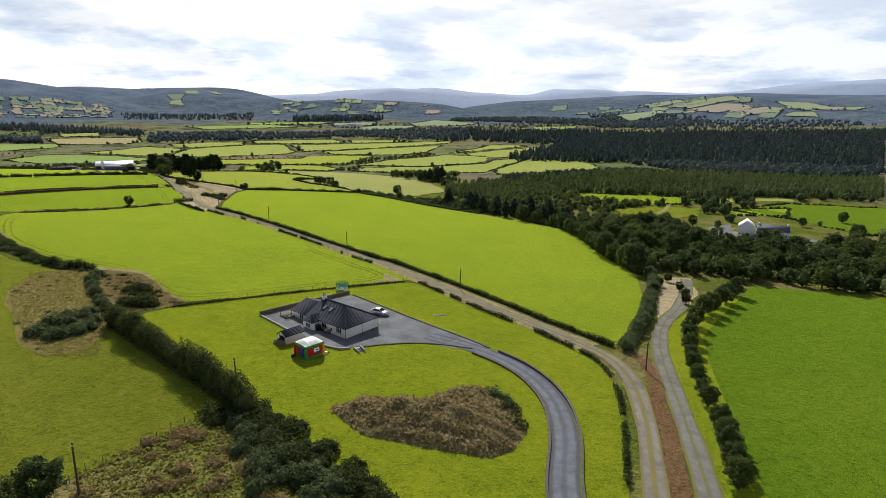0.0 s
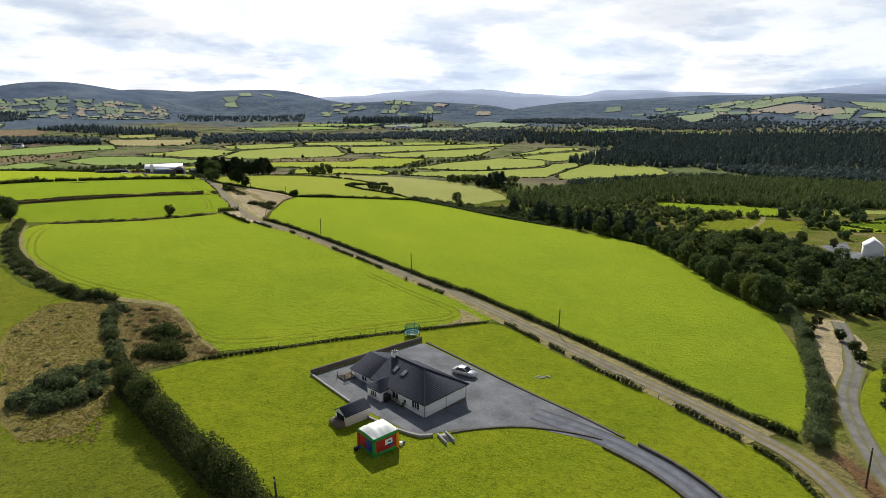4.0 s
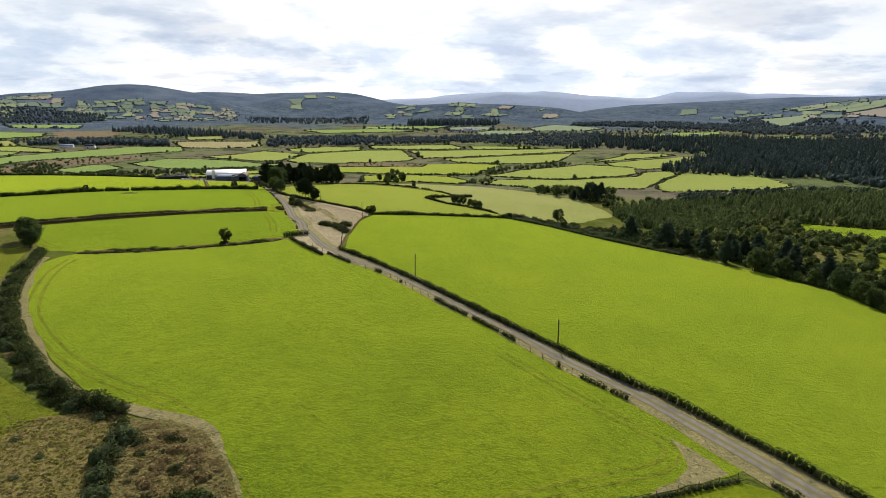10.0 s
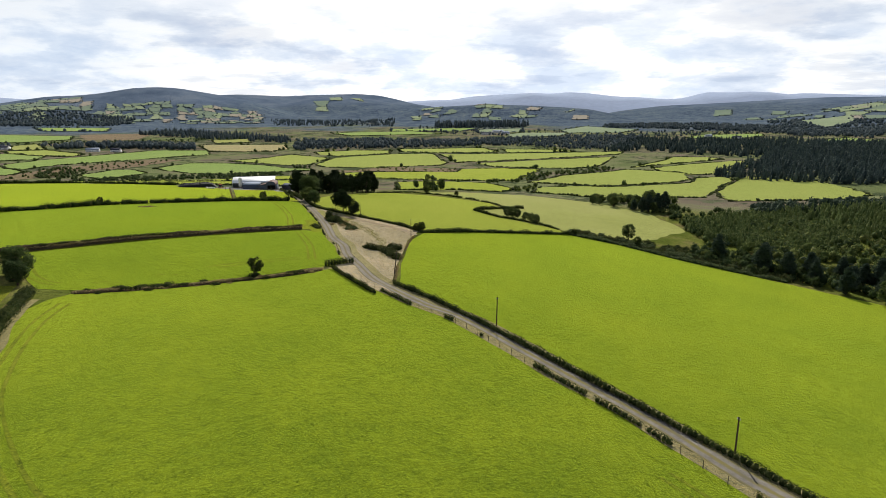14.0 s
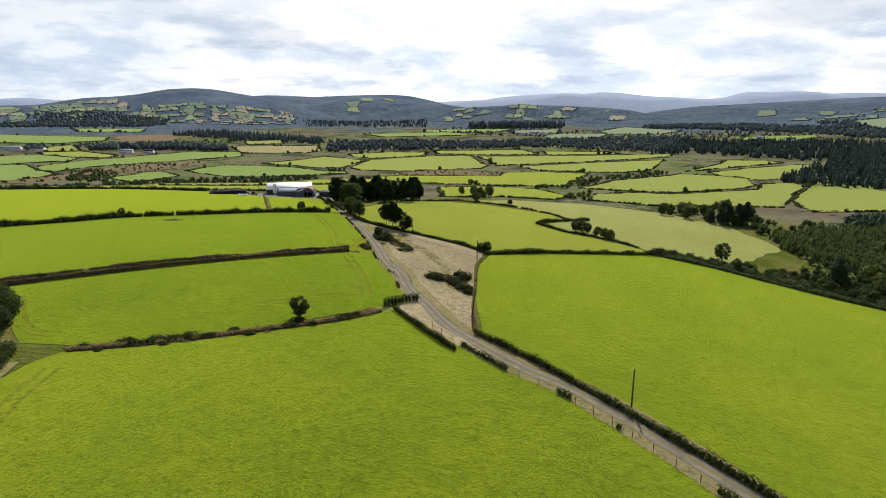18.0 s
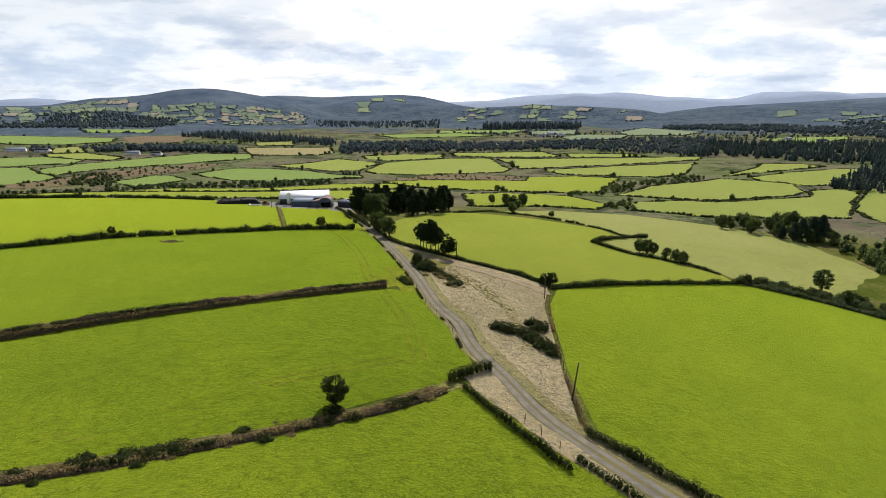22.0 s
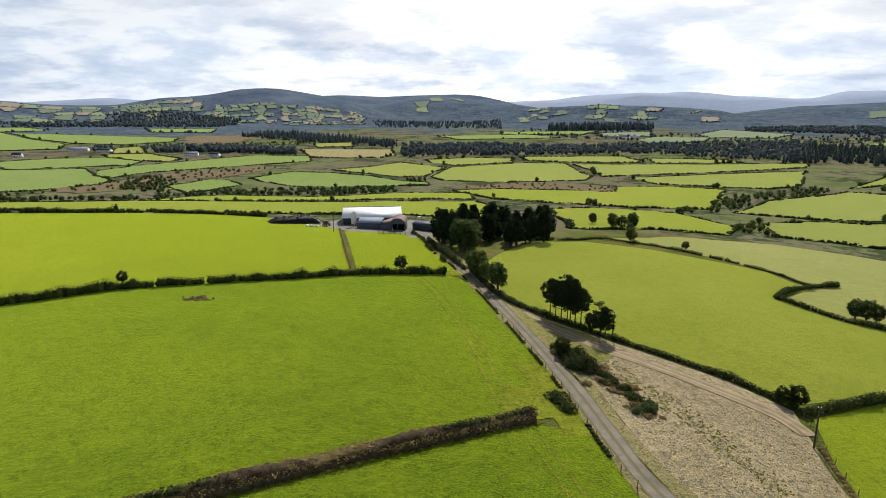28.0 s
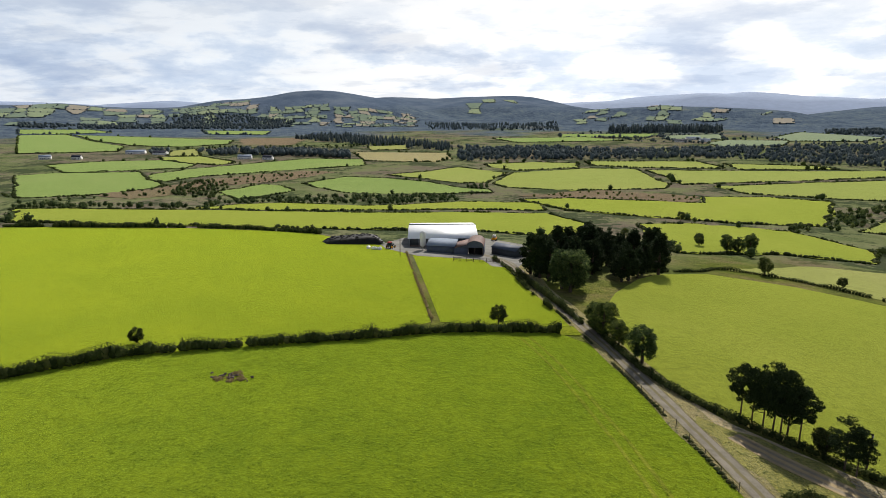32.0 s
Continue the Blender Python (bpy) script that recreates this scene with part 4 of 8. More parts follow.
for _i, (_m, _p) in enumerate(FAR_FIELDS):
    _far = max(abs(v[1]) for v in _p)
    sheet("pasture", _p, _m, (0.15 if _far < 640 else 0.4 if _far < 1250 else 1.2 if _p[0][0] < 900 else 2.5) + 0.01 * (_i % 5), 25, "hedged green field far down the valley", soft=1.5, seed=_i)
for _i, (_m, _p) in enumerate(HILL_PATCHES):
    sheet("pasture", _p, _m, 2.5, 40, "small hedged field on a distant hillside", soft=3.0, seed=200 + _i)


def wheel_tracks(path, gap=1.9):
    for s in (gap / 2, -gap / 2):
        ribbon("wheel_track", offset(path, s), (0.3, 0.3), M_TRACK, 0.068, "pale tractor wheel track pressed into the grass", "track", seed=int(abs(path[0][0])), wobble=0.06, cols=2)


wheel_tracks([(-47, 299), (-50, 318), (-56, 338), (-60, 350), (-64, 372), (-72, 400), (-78, 416)])
wheel_tracks([(-50, 300), (-70, 290), (-88, 276), (-98, 270), (-108, 275), (-118, 290)])
wheel_tracks([(-92, 256), (-90, 240), (-82, 216), (-70, 198), (-58, 186), (-44, 176), (-34, 160), (-24, 149), (8, 156), (24, 162), (18, 176), (8, 196)])

ribbon("verge", [(-99, 258), (-97.5, 250), (-90, 228), (-80.5, 209.5), (-69, 192.5), (-59, 181), (-49.5, 175.6), (-39, 169.7), (-31.5, 153), (-27.3, 144.5)], (0.9, 0.9), M_VERGE, 0.085, "bleached strip of grass inside the curving hedge", "verge", seed=9, wobble=0.4)
sheet("worn_ground", [(16, 153.6), (24, 155.6), (29, 157.3), (27.4, 163), (25.6, 166.5), (25, 161), (22.5, 157.6)], M_VERGE, 0.07, 2, "worn dry ground at the pasture corner", "ground patch", soft=0.4)
sheet("worn_ground", [(-46, 289.6), (-43, 288.6), (-39, 291), (-43, 292.2)], M_OLIVE, 0.07, 2, "worn dry ground at the field gateway", "ground patch", soft=0.4)
sheet("worn_ground", [(-60, 345), (-56.5, 341), (-52, 343), (-55, 352), (-60, 352)], M_TRACK, 0.07, 2, "worn grass in the field gateway", "ground patch", soft=0.4)

sheet("verge", [(-53.5, 389), (-50, 386), (-44, 382), (-38.7, 375.5), (-36.8, 369.6), (-41.4, 364.4), (-46.4, 366), (-49.5, 374), (-52.5, 383)], M_OLIVE, 0.10, 3, "olive weeds and grass shaded by the pines", "verge", soft=0.9, seed=6)
ribbon("verge", [(-50, 384), (-44, 377), (-34, 368), (-25, 360), (-17, 352), (-15, 346)], (1.5, 1.5), M_RUTS, 0.15, "rutted track across dry ground", "track", seed=12, wobble=0.15)


# ---- foliage ----
def leaf_cards(at, size, rng, up=0.35):
    """Bent leaf sprays at the given places: arrays of verts and quads."""
    n = len(at)
    nrm = rng.normal(0, 1, (n, 3))
    nrm[:, 2] = np.abs(nrm[:, 2]) + up
    nrm /= np.linalg.norm(nrm, axis=1)[:, None]
    a = np.cross(nrm, rng.normal(0, 1, (n, 3)))
    a /= np.linalg.norm(a, axis=1)[:, None] + 1e-9
    b = np.cross(nrm, a)
    s = (size * rng.uniform(0.6, 1.3, n))[:, None]
    v = np.stack([at - a * s * 0.62 - b * s * 0.1, at - b * s * 0.42 + nrm * s * 0.10, at + a * s * 0.62 + b * s * 0.08, at + b * s * 0.42 + nrm * s * 0.12], 1)
    return v.reshape(-1, 3), np.arange(4 * n).reshape(-1, 4)


def lump(rng, r, squash=0.8, n=6, m=8):
    """A knobbly closed body."""
    u, v = np.meshgrid(np.linspace(0.02, math.pi - 0.02, n), np.linspace(0, 2 * math.pi, m, endpoint=False), indexing="ij")
    k = r * (1 + 0.22 * rng.normal(0, 1, u.shape))
    p = np.stack([k * np.sin(u) * np.cos(v), k * np.sin(u) * np.sin(v), k * np.cos(u) * squash], -1).reshape(-1, 3)
    i = np.arange(n - 1)[:, None] * m + np.arange(m)[None]
    j = np.arange(n - 1)[:, None] * m + (np.arange(m)[None] + 1) % m
    return p, np.stack([i, i + m, j + m, j], -1).reshape(-1, 4)


def gather(pieces):
    vs, fs, k = [], [], 0
    for v, f in pieces:
        vs.append(v)
        fs.append(f + k)
        k += len(v)
    return np.concatenate(vs), np.concatenate(fs)


def part(name, me, parent, label=""):
    ob = new(name, me)
    ob.parent = parent
    if label:
        ob["label"] = label
    return ob


def thing(name, m, label, category, group="", kind=""):
    ob = new(name)
    ob.matrix_world = m
    return tagged(ob, label, category, group, kind)


def tube(points, radii, sides=7):
    """A tapered tube through points."""
    p, vs = np.array(points, float), []
    d = np.gradient(p, axis=0)
    d /= np.linalg.norm(d, axis=1)[:, None]
    for q, r, t in zip(p, radii, d):
        a = np.cross(t, (0.31, 0.95, 0.05) if abs(t[2]) > 0.6 else (0, 0, 1.0))
        a /= np.linalg.norm(a)
        b = np.cross(t, a)
        ang = np.linspace(0, 2 * math.pi, sides, endpoint=False)[:, None]
        vs.append(q + r * (np.cos(ang) * a + np.sin(ang) * b))
    v = np.concatenate(vs)
    i = np.arange(len(p) - 1)[:, None] * sides + np.arange(sides)[None]
    j = np.arange(len(p) - 1)[:, None] * sides + (np.arange(sides)[None] + 1) % sides
    f = np.stack([i, j, j + sides, i + sides], -1).reshape(-1, 4)
    return v, f


def skeleton_of(rng, height, spread, crown_at, limbs=6, thick=0.2, lean=0.15):
    """Trunk and limbs, and the ends of the limbs."""
    top = np.array([rng.normal(0, lean), rng.normal(0, lean), height * 0.8])
    trunk = [np.zeros(3) - (0, 0, 0.3), top * 0.3 + (rng.normal(0, 0.06), rng.normal(0, 0.06), 0), top * 0.62, top]
    pieces, ends = [tube(trunk, [thick * 1.25, thick, thick * 0.7, thick * 0.2])], []
    for k in range(limbs):
        a = k * 2.4 + rng.uniform(0, 0.8)
        f = rng.uniform(crown_at, 0.9)
        base = top * f
        out = spread * rng.uniform(0.55, 0.9)
        end = base + np.array([math.cos(a) * out, math.sin(a) * out, rng.uniform(0.25, 0.6) * out])
        mid = (base + end) / 2 + (0, 0, -0.1 * out)
        pieces.append(tube([base, mid, end], [thick * 0.5, thick * 0.32, thick * 0.1], 5))
        ends.append(end)
    return pieces, ends


def make_tree(name, label, rng, height, spread, bottom, mat, clumps, leaves, leaf, limbs=6, thick=0.2, flat=0.75, shape=None):
    """A tree at the origin: tapered trunk with limbs, and a crown of many clumps of leaf sprays."""
    root = thing(name, Matrix(), label, "tree")
    pieces, ends = skeleton_of(rng, height, spread, max(0.25, bottom / height), limbs, thick)
    v, f = gather(pieces)
    part("trunk", mesh_of("trunk", v, f, M_BARK, True), root)
    mid, half = (height + bottom) / 2, (height - bottom) / 2
    at = []
    for k in range(clumps):
        d = rng.normal(0, 1, 3)
        d /= np.linalg.norm(d)
        r = rng.uniform(0.45, 1.0) ** 0.6
        c = np.array([d[0] * spread * r, d[1] * spread * r, mid + d[2] * half * r])
        if shape:
            w = shape((c[2] - bottom) / (height - bottom))
            c[:2] *= w
        at.append(c)
    pts = []
    for c in at + [np.array(e) for e in ends]:
        r = spread * rng.uniform(0.20, 0.38)
        p = rng.normal(0, 1, (leaves, 3))
        p /= np.linalg.norm(p, axis=1)[:, None]
        pts.append(c + p * r * rng.uniform(0.5, 1.0, (leaves, 1)) * (1, 1, flat))
    pts = np.concatenate(pts)
    v, f = leaf_cards(pts, leaf, rng)
    part("crown", mesh_of("crown", v, f, mat), root)
    return root


def hedge(name, path, width, height, mat, label, dense=26, leaf=0.42, seed=0, gaps=0.0, lumpy=0.35, group="", category="hedge", lift=0.0, piece=9):
    """A hedge along a line: a knobbly body under a coat of leaf sprays, of uneven height, with gaps."""
    rng = np.random.default_rng(seed)
    q, n = along(path, 0.9)
    k = len(q)
    tall = height * (1 + lumpy * np.interp(np.arange(k), np.arange(0, k + 6, 3), rng.normal(0, 1, len(np.arange(0, k + 6, 3)))).clip(-0.9, 1.1))
    keep = np.ones(k, bool)
    if gaps:
        g = np.interp(np.arange(k), np.arange(0, k + 8, 4), rng.uniform(0, 1, len(np.arange(0, k + 8, 4))))
        keep = g > gaps
    root = thing(name, Matrix.Translation((q[0][0], q[0][1], ground_z(*q[0]))), label, category, group)
    back = root.matrix_world.translation
    core, pts, made = [], [], 0

    def close():
        if not pts:
            return
        v, f = gather(core + [leaf_cards(np.concatenate(pts), leaf, rng)])
        part("bush", mesh_of("bush", v - np.array(back), f, mat), root)
        core.clear()
        pts.clear()

    for c, nn, h, ok in zip(q, n, tall, keep):
        if not ok:
            close()
            continue
        z = ground_z(*c) + lift
        m = int(dense * (0.6 + h / height * 0.4))
        ang = rng.uniform(0.0, math.pi, m)
        r = rng.uniform(0.82, 1.12, m)
        off = np.cos(ang) * width / 2 * r + rng.normal(0, 0.12)
        up = np.abs(np.sin(ang)) ** 0.6 * h * r
        d = np.array([nn[1], -nn[0]])
        s = rng.uniform(-0.6, 0.6, m)
        pts.append(np.stack([c[0] + nn[0] * off + d[0] * s, c[1] + nn[1] * off + d[1] * s, z + up], -1))
        v, f = lump(rng, 1.0, 1.0, 5, 7)
        v = v * (max(width * 0.34, 0.4), max(width * 0.34, 0.4), h * 0.40) + (c[0], c[1], z + h * 0.40)
        core.append((v, f))
        if len(core) >= piece:
            close()
    close()
    return root




# ---- trees ----
def conifer_shape(f):
    return max(0.06, 1.05 - f)


HAW = [make_tree("hawthorn_tree", "rounded dark green hawthorn at the field edge", np.random.default_rng(20 + k), 5.0, 2.0, 0.8, M_LEAF, 60, 110, 0.21, thick=0.16) for k in range(3)]
ASH = [make_tree("ash_tree", "broad leafy dark green field tree", np.random.default_rng(30 + k), 8.6, 3.2, 0.9, M_OAK, 72, 92, 0.30, limbs=8, thick=0.3) for k in range(4)]
WOOD = [make_tree("sycamore_tree", "leafy tree in a dense mixed wood", np.random.default_rng(35 + k), 8.6, 3.3, 0.8, M_OAK, 54, 32, 0.55, limbs=5, thick=0.3) for k in range(4)]
PINE = [make_tree("pine_tree", "dark spreading pine with a bare trunk", np.random.default_rng(40 + k), 10.2, 3.3, 2.4 + 0.5 * k, M_PINE, 52, 150, 0.24, limbs=10, thick=0.17, flat=0.45) for k in range(4)]
CYP = [make_tree("cypress_tree", "tall dark dense conifer in a shelter clump", np.random.default_rng(50 + k), 14.0, 3.7, 0.8, M_PINE, 96, 52, 0.5, limbs=8, thick=0.45, shape=lambda f: 1.1 - 0.7 * max(0, f) ** 1.5) for k in range(3)]
SPR = [make_tree("spruce_tree", "dark pointed spruce beside the pasture", np.random.default_rng(60 + k), 12.0, 4.4, 0.6, M_SPRUCE, 120, 70, 0.42, limbs=5, thick=0.3, flat=0.5, shape=conifer_shape) for k in range(3)]
WIL = [make_tree("willow_tree", "bright green bushy willow at the corner", np.random.default_rng(70 + k), 5.6, 2.6, 0.2, M_OAK, 60, 110, 0.24, limbs=7, thick=0.14) for k in range(3)]
USED = {}


def plant(kinds, x, y, scale=1.0, turn=None, label="", tall=None, group=""):
    """One tree: the first of a kind is the built one itself, the rest are copies of it."""
    k = int(abs(x * 7.3 + y * 3.1)) % len(kinds)
    root = kinds[k]
    m = pose(x, y, ground_z(x, y) - 0.05, 0, 0, turn if turn is not None else (x * 37 + y * 11) % 360) @ Matrix.Diagonal((scale, scale, tall or scale, 1))
    if root.name in USED:
        ob = copy_thing(root, m)
    else:
        ob = root
        USED[root.name] = True
    ob.matrix_basis = m
    if label:
        ob["label"] = label
    if group:
        ob["group"] = group
    return ob


def shrub_kind(name, label, rng, r, h, mat, leaf, n):
    """A low bush: leaf sprays over a knobbly body."""
    pieces = []
    for k in range(4):
        v, f = lump(rng, 1.0, 1.0, 6, 9)
        pieces.append((v * (r * 0.5, r * 0.5, h * 0.42) + (rng.normal(0, r * 0.28), rng.normal(0, r * 0.28), h * 0.34), f))
    d = rng.normal(0, 1, (n, 3))
    d /= np.linalg.norm(d, axis=1)[:, None]
    d[:, 2] = np.abs(d[:, 2])
    bump = 1 + 0.25 * np.sin(d[:, 0] * 5 + 1) * np.sin(d[:, 1] * 6) + rng.normal(0, 0.09, n)
    pts = d * bump[:, None] * (r, r, h)
    pieces.append(leaf_cards(pts, leaf, rng))
    v, f = gather(pieces)
    return tagged(new(name, mesh_of(name, v, f, mat)), label, "bush")


GORSE = [shrub_kind("gorse_bush", "dark prickly gorse bush on dry ground", np.random.default_rng(80 + k), 1.5, 1.4, M_GORSE, 0.19, 800) for k in range(2)]
BRAM = [shrub_kind("bramble_bush", "tangled dark green bramble bush", np.random.default_rng(85 + k), 1.4, 1.1, M_LEAF, 0.2, 750) for k in range(2)]
WSHR = [shrub_kind("willow_bush", "pale grey-green willow bush", np.random.default_rng(90 + k), 1.5, 1.6, M_WILLOW, 0.2, 800) for k in range(2)]
FERN = [shrub_kind("bracken_clump", "brown dead bracken clump", np.random.default_rng(95 + k), 1.0, 0.6, M_FERN, 0.22, 260) for k in range(2)]

# tree by tree, lane and fields
plant(HAW, -59.5, 284.3, 0.92, label="lone round hawthorn on the field bank")
plant(HAW, -83.5, 423.5, 0.85, label="small open thorn growing out of the hedge")
plant(ASH, 2.6, 509.8, 0.72)
plant(HAW, 20.5, 497, 0.7)
for _x, _y, _s, _h in ((-46.6, 391.0, 0.62, 0.80), (-45.6, 389.4, 0.60, 0.84), (-44.6, 388.0, 0.62, 0.94), (-43.4, 387.6, 0.66, 0.98), (-43.0, 386.2, 0.62, 0.96), (-41.9, 386.6, 0.70, 0.92), (-40.9, 385.2, 0.62, 0.80)):
    plant(PINE, _x, _y, _s, tall=_h, group="pines beside the lane")
plant(PINE, -38.2, 379.0, 0.58, tall=0.72, label="dark ragged pine at the end of the row")
plant(PINE, -37.4, 377.8, 0.5, tall=0.62, label="dark ragged pine at the end of the row")
plant(HAW, -39, 382.2, 0.8)
for _x, _y, _s in ((-57.4, 408.2, 0.82), (-60.2, 416, 0.62), (-62.4, 421.6, 0.85), (-63.2, 425.5, 0.72)):
    plant(ASH, _x, _y, _s, label="dark leafy tree leaning over the lane", group="trees along the upper lane")
_r = np.random.default_rng(5)
for _p in inset_rand([(-74, 490), (-70, 473), (-62, 463), (-54, 470), (-40, 489), (-26, 500), (-30, 516), (-60, 524)], 38, _r):
    plant(CYP, _p[0], _p[1], _r.uniform(0.66, 1.0), group="conifers in the shelter clump")
for _x, _y in ((-73.5, 474), (-71, 470.5), (-76, 479)):
    plant(CYP, _x, _y, 0.92, group="conifers in the shelter clump")
for _x, _y in ((-68, 461.5), (-64.5, 464), (-66, 458)):
    plant(ASH, _x, _y, 1.25, label="broad dark tree at the edge of the shelter clump")
for _x, _y, _s in ((35.5, 416, 0.62), (38, 415.5, 0.66), (40.3, 415, 0.55), (42.9, 409.5, 0.5), (45, 406.3, 0.55), (47.4, 405, 0.52)):
    plant(ASH, _x, _y, _s, label="small round tree on the field bank", group="trees on the field bank")
plant(ASH, 85.2, 385, 0.86, label="large round bush-like tree by the scrub")
for _x, _y, _s in ((-110, 273, 0.95), (-113, 277, 0.8), (-108, 268.5, 0.7)):
    plant(ASH, _x, _y, _s, label="dense dark thorn tree in the hedge")
plant(HAW, -11.4, 356.2, 0.75)
plant(HAW, -13.5, 356.6, 0.6)
plant(HAW, -146.5, 396.6, 0.62)
plant(HAW, 59, 384, 0.6)
for _x, _y, _s in ((7, 560, 0.9), (11, 558.8, 0.8), (17.5, 564, 0.95), (16, 668, 0.7), (114.5, 505.5, 0.7), (122, 498, 0.8), (133, 493, 0.9), (140, 500, 0.8), (150, 503, 1.1), (0, 575, 0.7), (-30, 590, 0.6)):
    plant(ASH, _x, _y, _s)
plant(CYP, 19, 566, 0.5)
plant(CYP, 153, 505, 0.7)
for _x, _y, _s in ((130, 469, 0.8), (135, 471, 0.9), (141, 472, 1.0), (146, 473, 1.05), (127, 474, 0.6)):
    plant(SPR, _x, _y, _s, label="tall dark conifer at the corner of the hay field")
for _x, _y, _s in ((109, 496, 0.7), (119, 486, 0.85), (131, 483, 0.8), (136, 478, 0.7)):
    plant(ASH, _x, _y, _s)
for _x, _y, _s in ((262, 198, 1.1), (204, 255, 0.7), (221, 260, 0.75), (204, 270, 0.6), (317, 247, 0.8), (228, 249, 0.55), (280, 242, 0.6), (113, 494, 0.5), (120, 488, 0.55), (127, 479, 0.5), (137, 468, 0.75), (152, 474, 0.6), (83, 371, 0.55)):
    plant(ASH, _x, _y, _s, label="round leafy tree standing beside a field")
# young trees beside the second lane
for _x, _y, _s in ((48.5, 55, 0.95), (51, 58.5, 0.85), (53.7, 62, 0.9), (56, 65, 0.8), (57.8, 68.2, 0.85), (61.9, 75, 0.8), (64, 79, 0.62), (66.5, 82.8, 0.75), (70, 88, 0.8), (73, 92, 0.7), (76, 96, 0.85), (79.5, 100, 0.9), (84, 105, 0.95), (90, 110, 1.0), (97.9, 116, 1.1), (102, 118, 1.1), (108.5, 122, 1.1), (114, 125, 1.1), (122.9, 130.5, 1.2)):
    plant(ASH, _x, _y, _s * 0.6, label="young round tree planted along the lane", group="young trees along the lane")
for _x, _y in ((100, 138), (106, 143.5), (101, 126), (109, 138), (113, 148), (105, 131)):
    plant(HAW, _x, _y, 0.6, label="thin young tree on bleached grass")
# wood between the big pasture and the white farmhouse
_r = np.random.default_rng(8)
for _p in inset_rand([(117, 160), (135, 150), (165, 122), (215, 128), (262, 170), (250, 198), (212, 205), (200, 226), (170, 232), (140, 230), (131, 205), (119, 184)], 150, _r):
    plant(WOOD, _p[0], _p[1], _r.uniform(0.6, 1.0))
for _p in inset_rand([(147, 236), (200, 232), (214, 268), (190, 300), (160, 300), (148, 268)], 40, _r):
    plant(WOOD, _p[0], _p[1], _r.uniform(0.5, 0.8))
for _x, _y in ((121, 341), (126, 333), (131, 325), (139, 317), (136, 334), (148, 322), (131, 310), (142, 306), (151, 318), (128, 350), (112, 357), (145, 290), (150, 278), (154, 300), (158, 287), (160, 312), (146, 330)):
    plant(SPR, _x, _y, _r.uniform(0.75, 1.0), group="spruces at the wood edge")
for _p in inset_rand([(96, 352), (118, 329), (136, 303), (146, 270), (158, 275), (160, 320), (130, 366), (106, 372)], 45, _r):
    plant(WOOD, _p[0], _p[1], _r.uniform(0.35, 0.6), label="scrubby bush at the wood edge")
for _p in inset_rand([(148, 262), (141, 232), (131, 206), (137, 200), (156, 236), (160, 270)], 40, _r):
    plant(WOOD, _p[0], _p[1], _r.uniform(0.6, 1.0), label="leafy tree overhanging the pasture")

for _p in inset_rand([(150, 243), (133, 203), (127, 182), (145, 180), (188, 238), (186, 258)], 46, _r):
    plant(ASH, _p[0], _p[1], _r.uniform(0.95, 1.35), label="large dark tree at the shaded edge of the wood")
for _x, _y, _s in [(*p, 0.5 + (k * 37 % 11) / 24) for k, p in enumerate(((136, 244), (133, 232), (128, 220), (123, 208), (119, 197), (116, 188), (113, 178), (112, 169), (110, 161), (139, 252), (142, 263), (142.5, 275), (139.5, 287), (135, 297)))]:
    plant(ASH, _x, _y, _s + 0.25, label="leafy tree at the edge of the pasture")

# ---- hedges ----
def bank(name, path, width, height, seed, label):
    """An old field bank of bare earth: steep crumbling sides under a ragged crest."""
    r = np.random.default_rng(seed)
    q, n = along(path, 0.7)
    rows = []
    for off, up in ((0.62, -0.15), (0.50, 0.35), (0.40, 0.8), (0.18, 1.0), (-0.15, 1.02), (-0.36, 0.85), (-0.46, 0.4), (-0.58, -0.15)):
        p = q + n * (off * width + r.normal(0, 0.10, len(q)))[:, None]
        tall = height * (1 + 0.25 * np.sin(np.arange(len(q)) * 0.21) + r.normal(0, 0.10, len(q)))
        rows.append(np.c_[p, heights(p[:, 0], p[:, 1]) + up * tall])
    m = len(rows)
    v = np.stack(rows, 1).reshape(-1, 3)
    i = np.arange(len(q) - 1)[:, None] * m + np.arange(m - 1)[None]
    f = np.stack([i, i + 1, i + 1 + m, i + m], -1).reshape(-1, 4)
    return tagged(new(name, mesh_of(name, v, f, M_EARTH)), label, "earth bank")


hedge("hedge", ((136, 297), (142, 276), (142, 261), (132, 226), (117, 185), (110.5, 159)), 4.0, 2.4, M_OAK, "overgrown bushy hedge between pasture and wood", 60, 0.42, 61, 0.0, 0.4)
hedge("hedge", LANE_HEDGE, 1.4, 1.25, M_LEAF, "low clipped hedge along the farm lane", 90, 0.16, 1, 0.0, 0.22)
hedge("hedge", offset([p for p in LANE if 157 < p[1] < 275], 3.3), 1.1, 0.9, M_LEAF, "broken low hedge beside the lane", 44, 0.20, 2, 0.5)
hedge("hedge", ((-40.3, 290), (-36.8, 283.3), (-32.8, 275.5), (-29, 269)), 1.0, 1.2, M_GORSE, "low dark hedge bank at the field corner", 95, 0.15, 22, 0.05, 0.2)
hedge("hedge", ((-42.4, 292.4), (-39.5, 294.8), (-35.4, 297.4)), 1.3, 1.75, M_LEAF, "short clipped block of hedge beside the lane", 210, 0.13, 23, 0.0, 0.03)
hedge("hedge", offset([p for p in LANE if 56 < p[1] < 160], 3.5), 1.0, 0.8, M_LEAF, "broken low shrubs along the garden fence", 42, 0.20, 3, 0.38)
hedge("hedge", HEDGE1, 1.5, 0.55, M_FERN, "dry overgrown earth bank across the pasture", 57, 0.21, 4, 0.1)
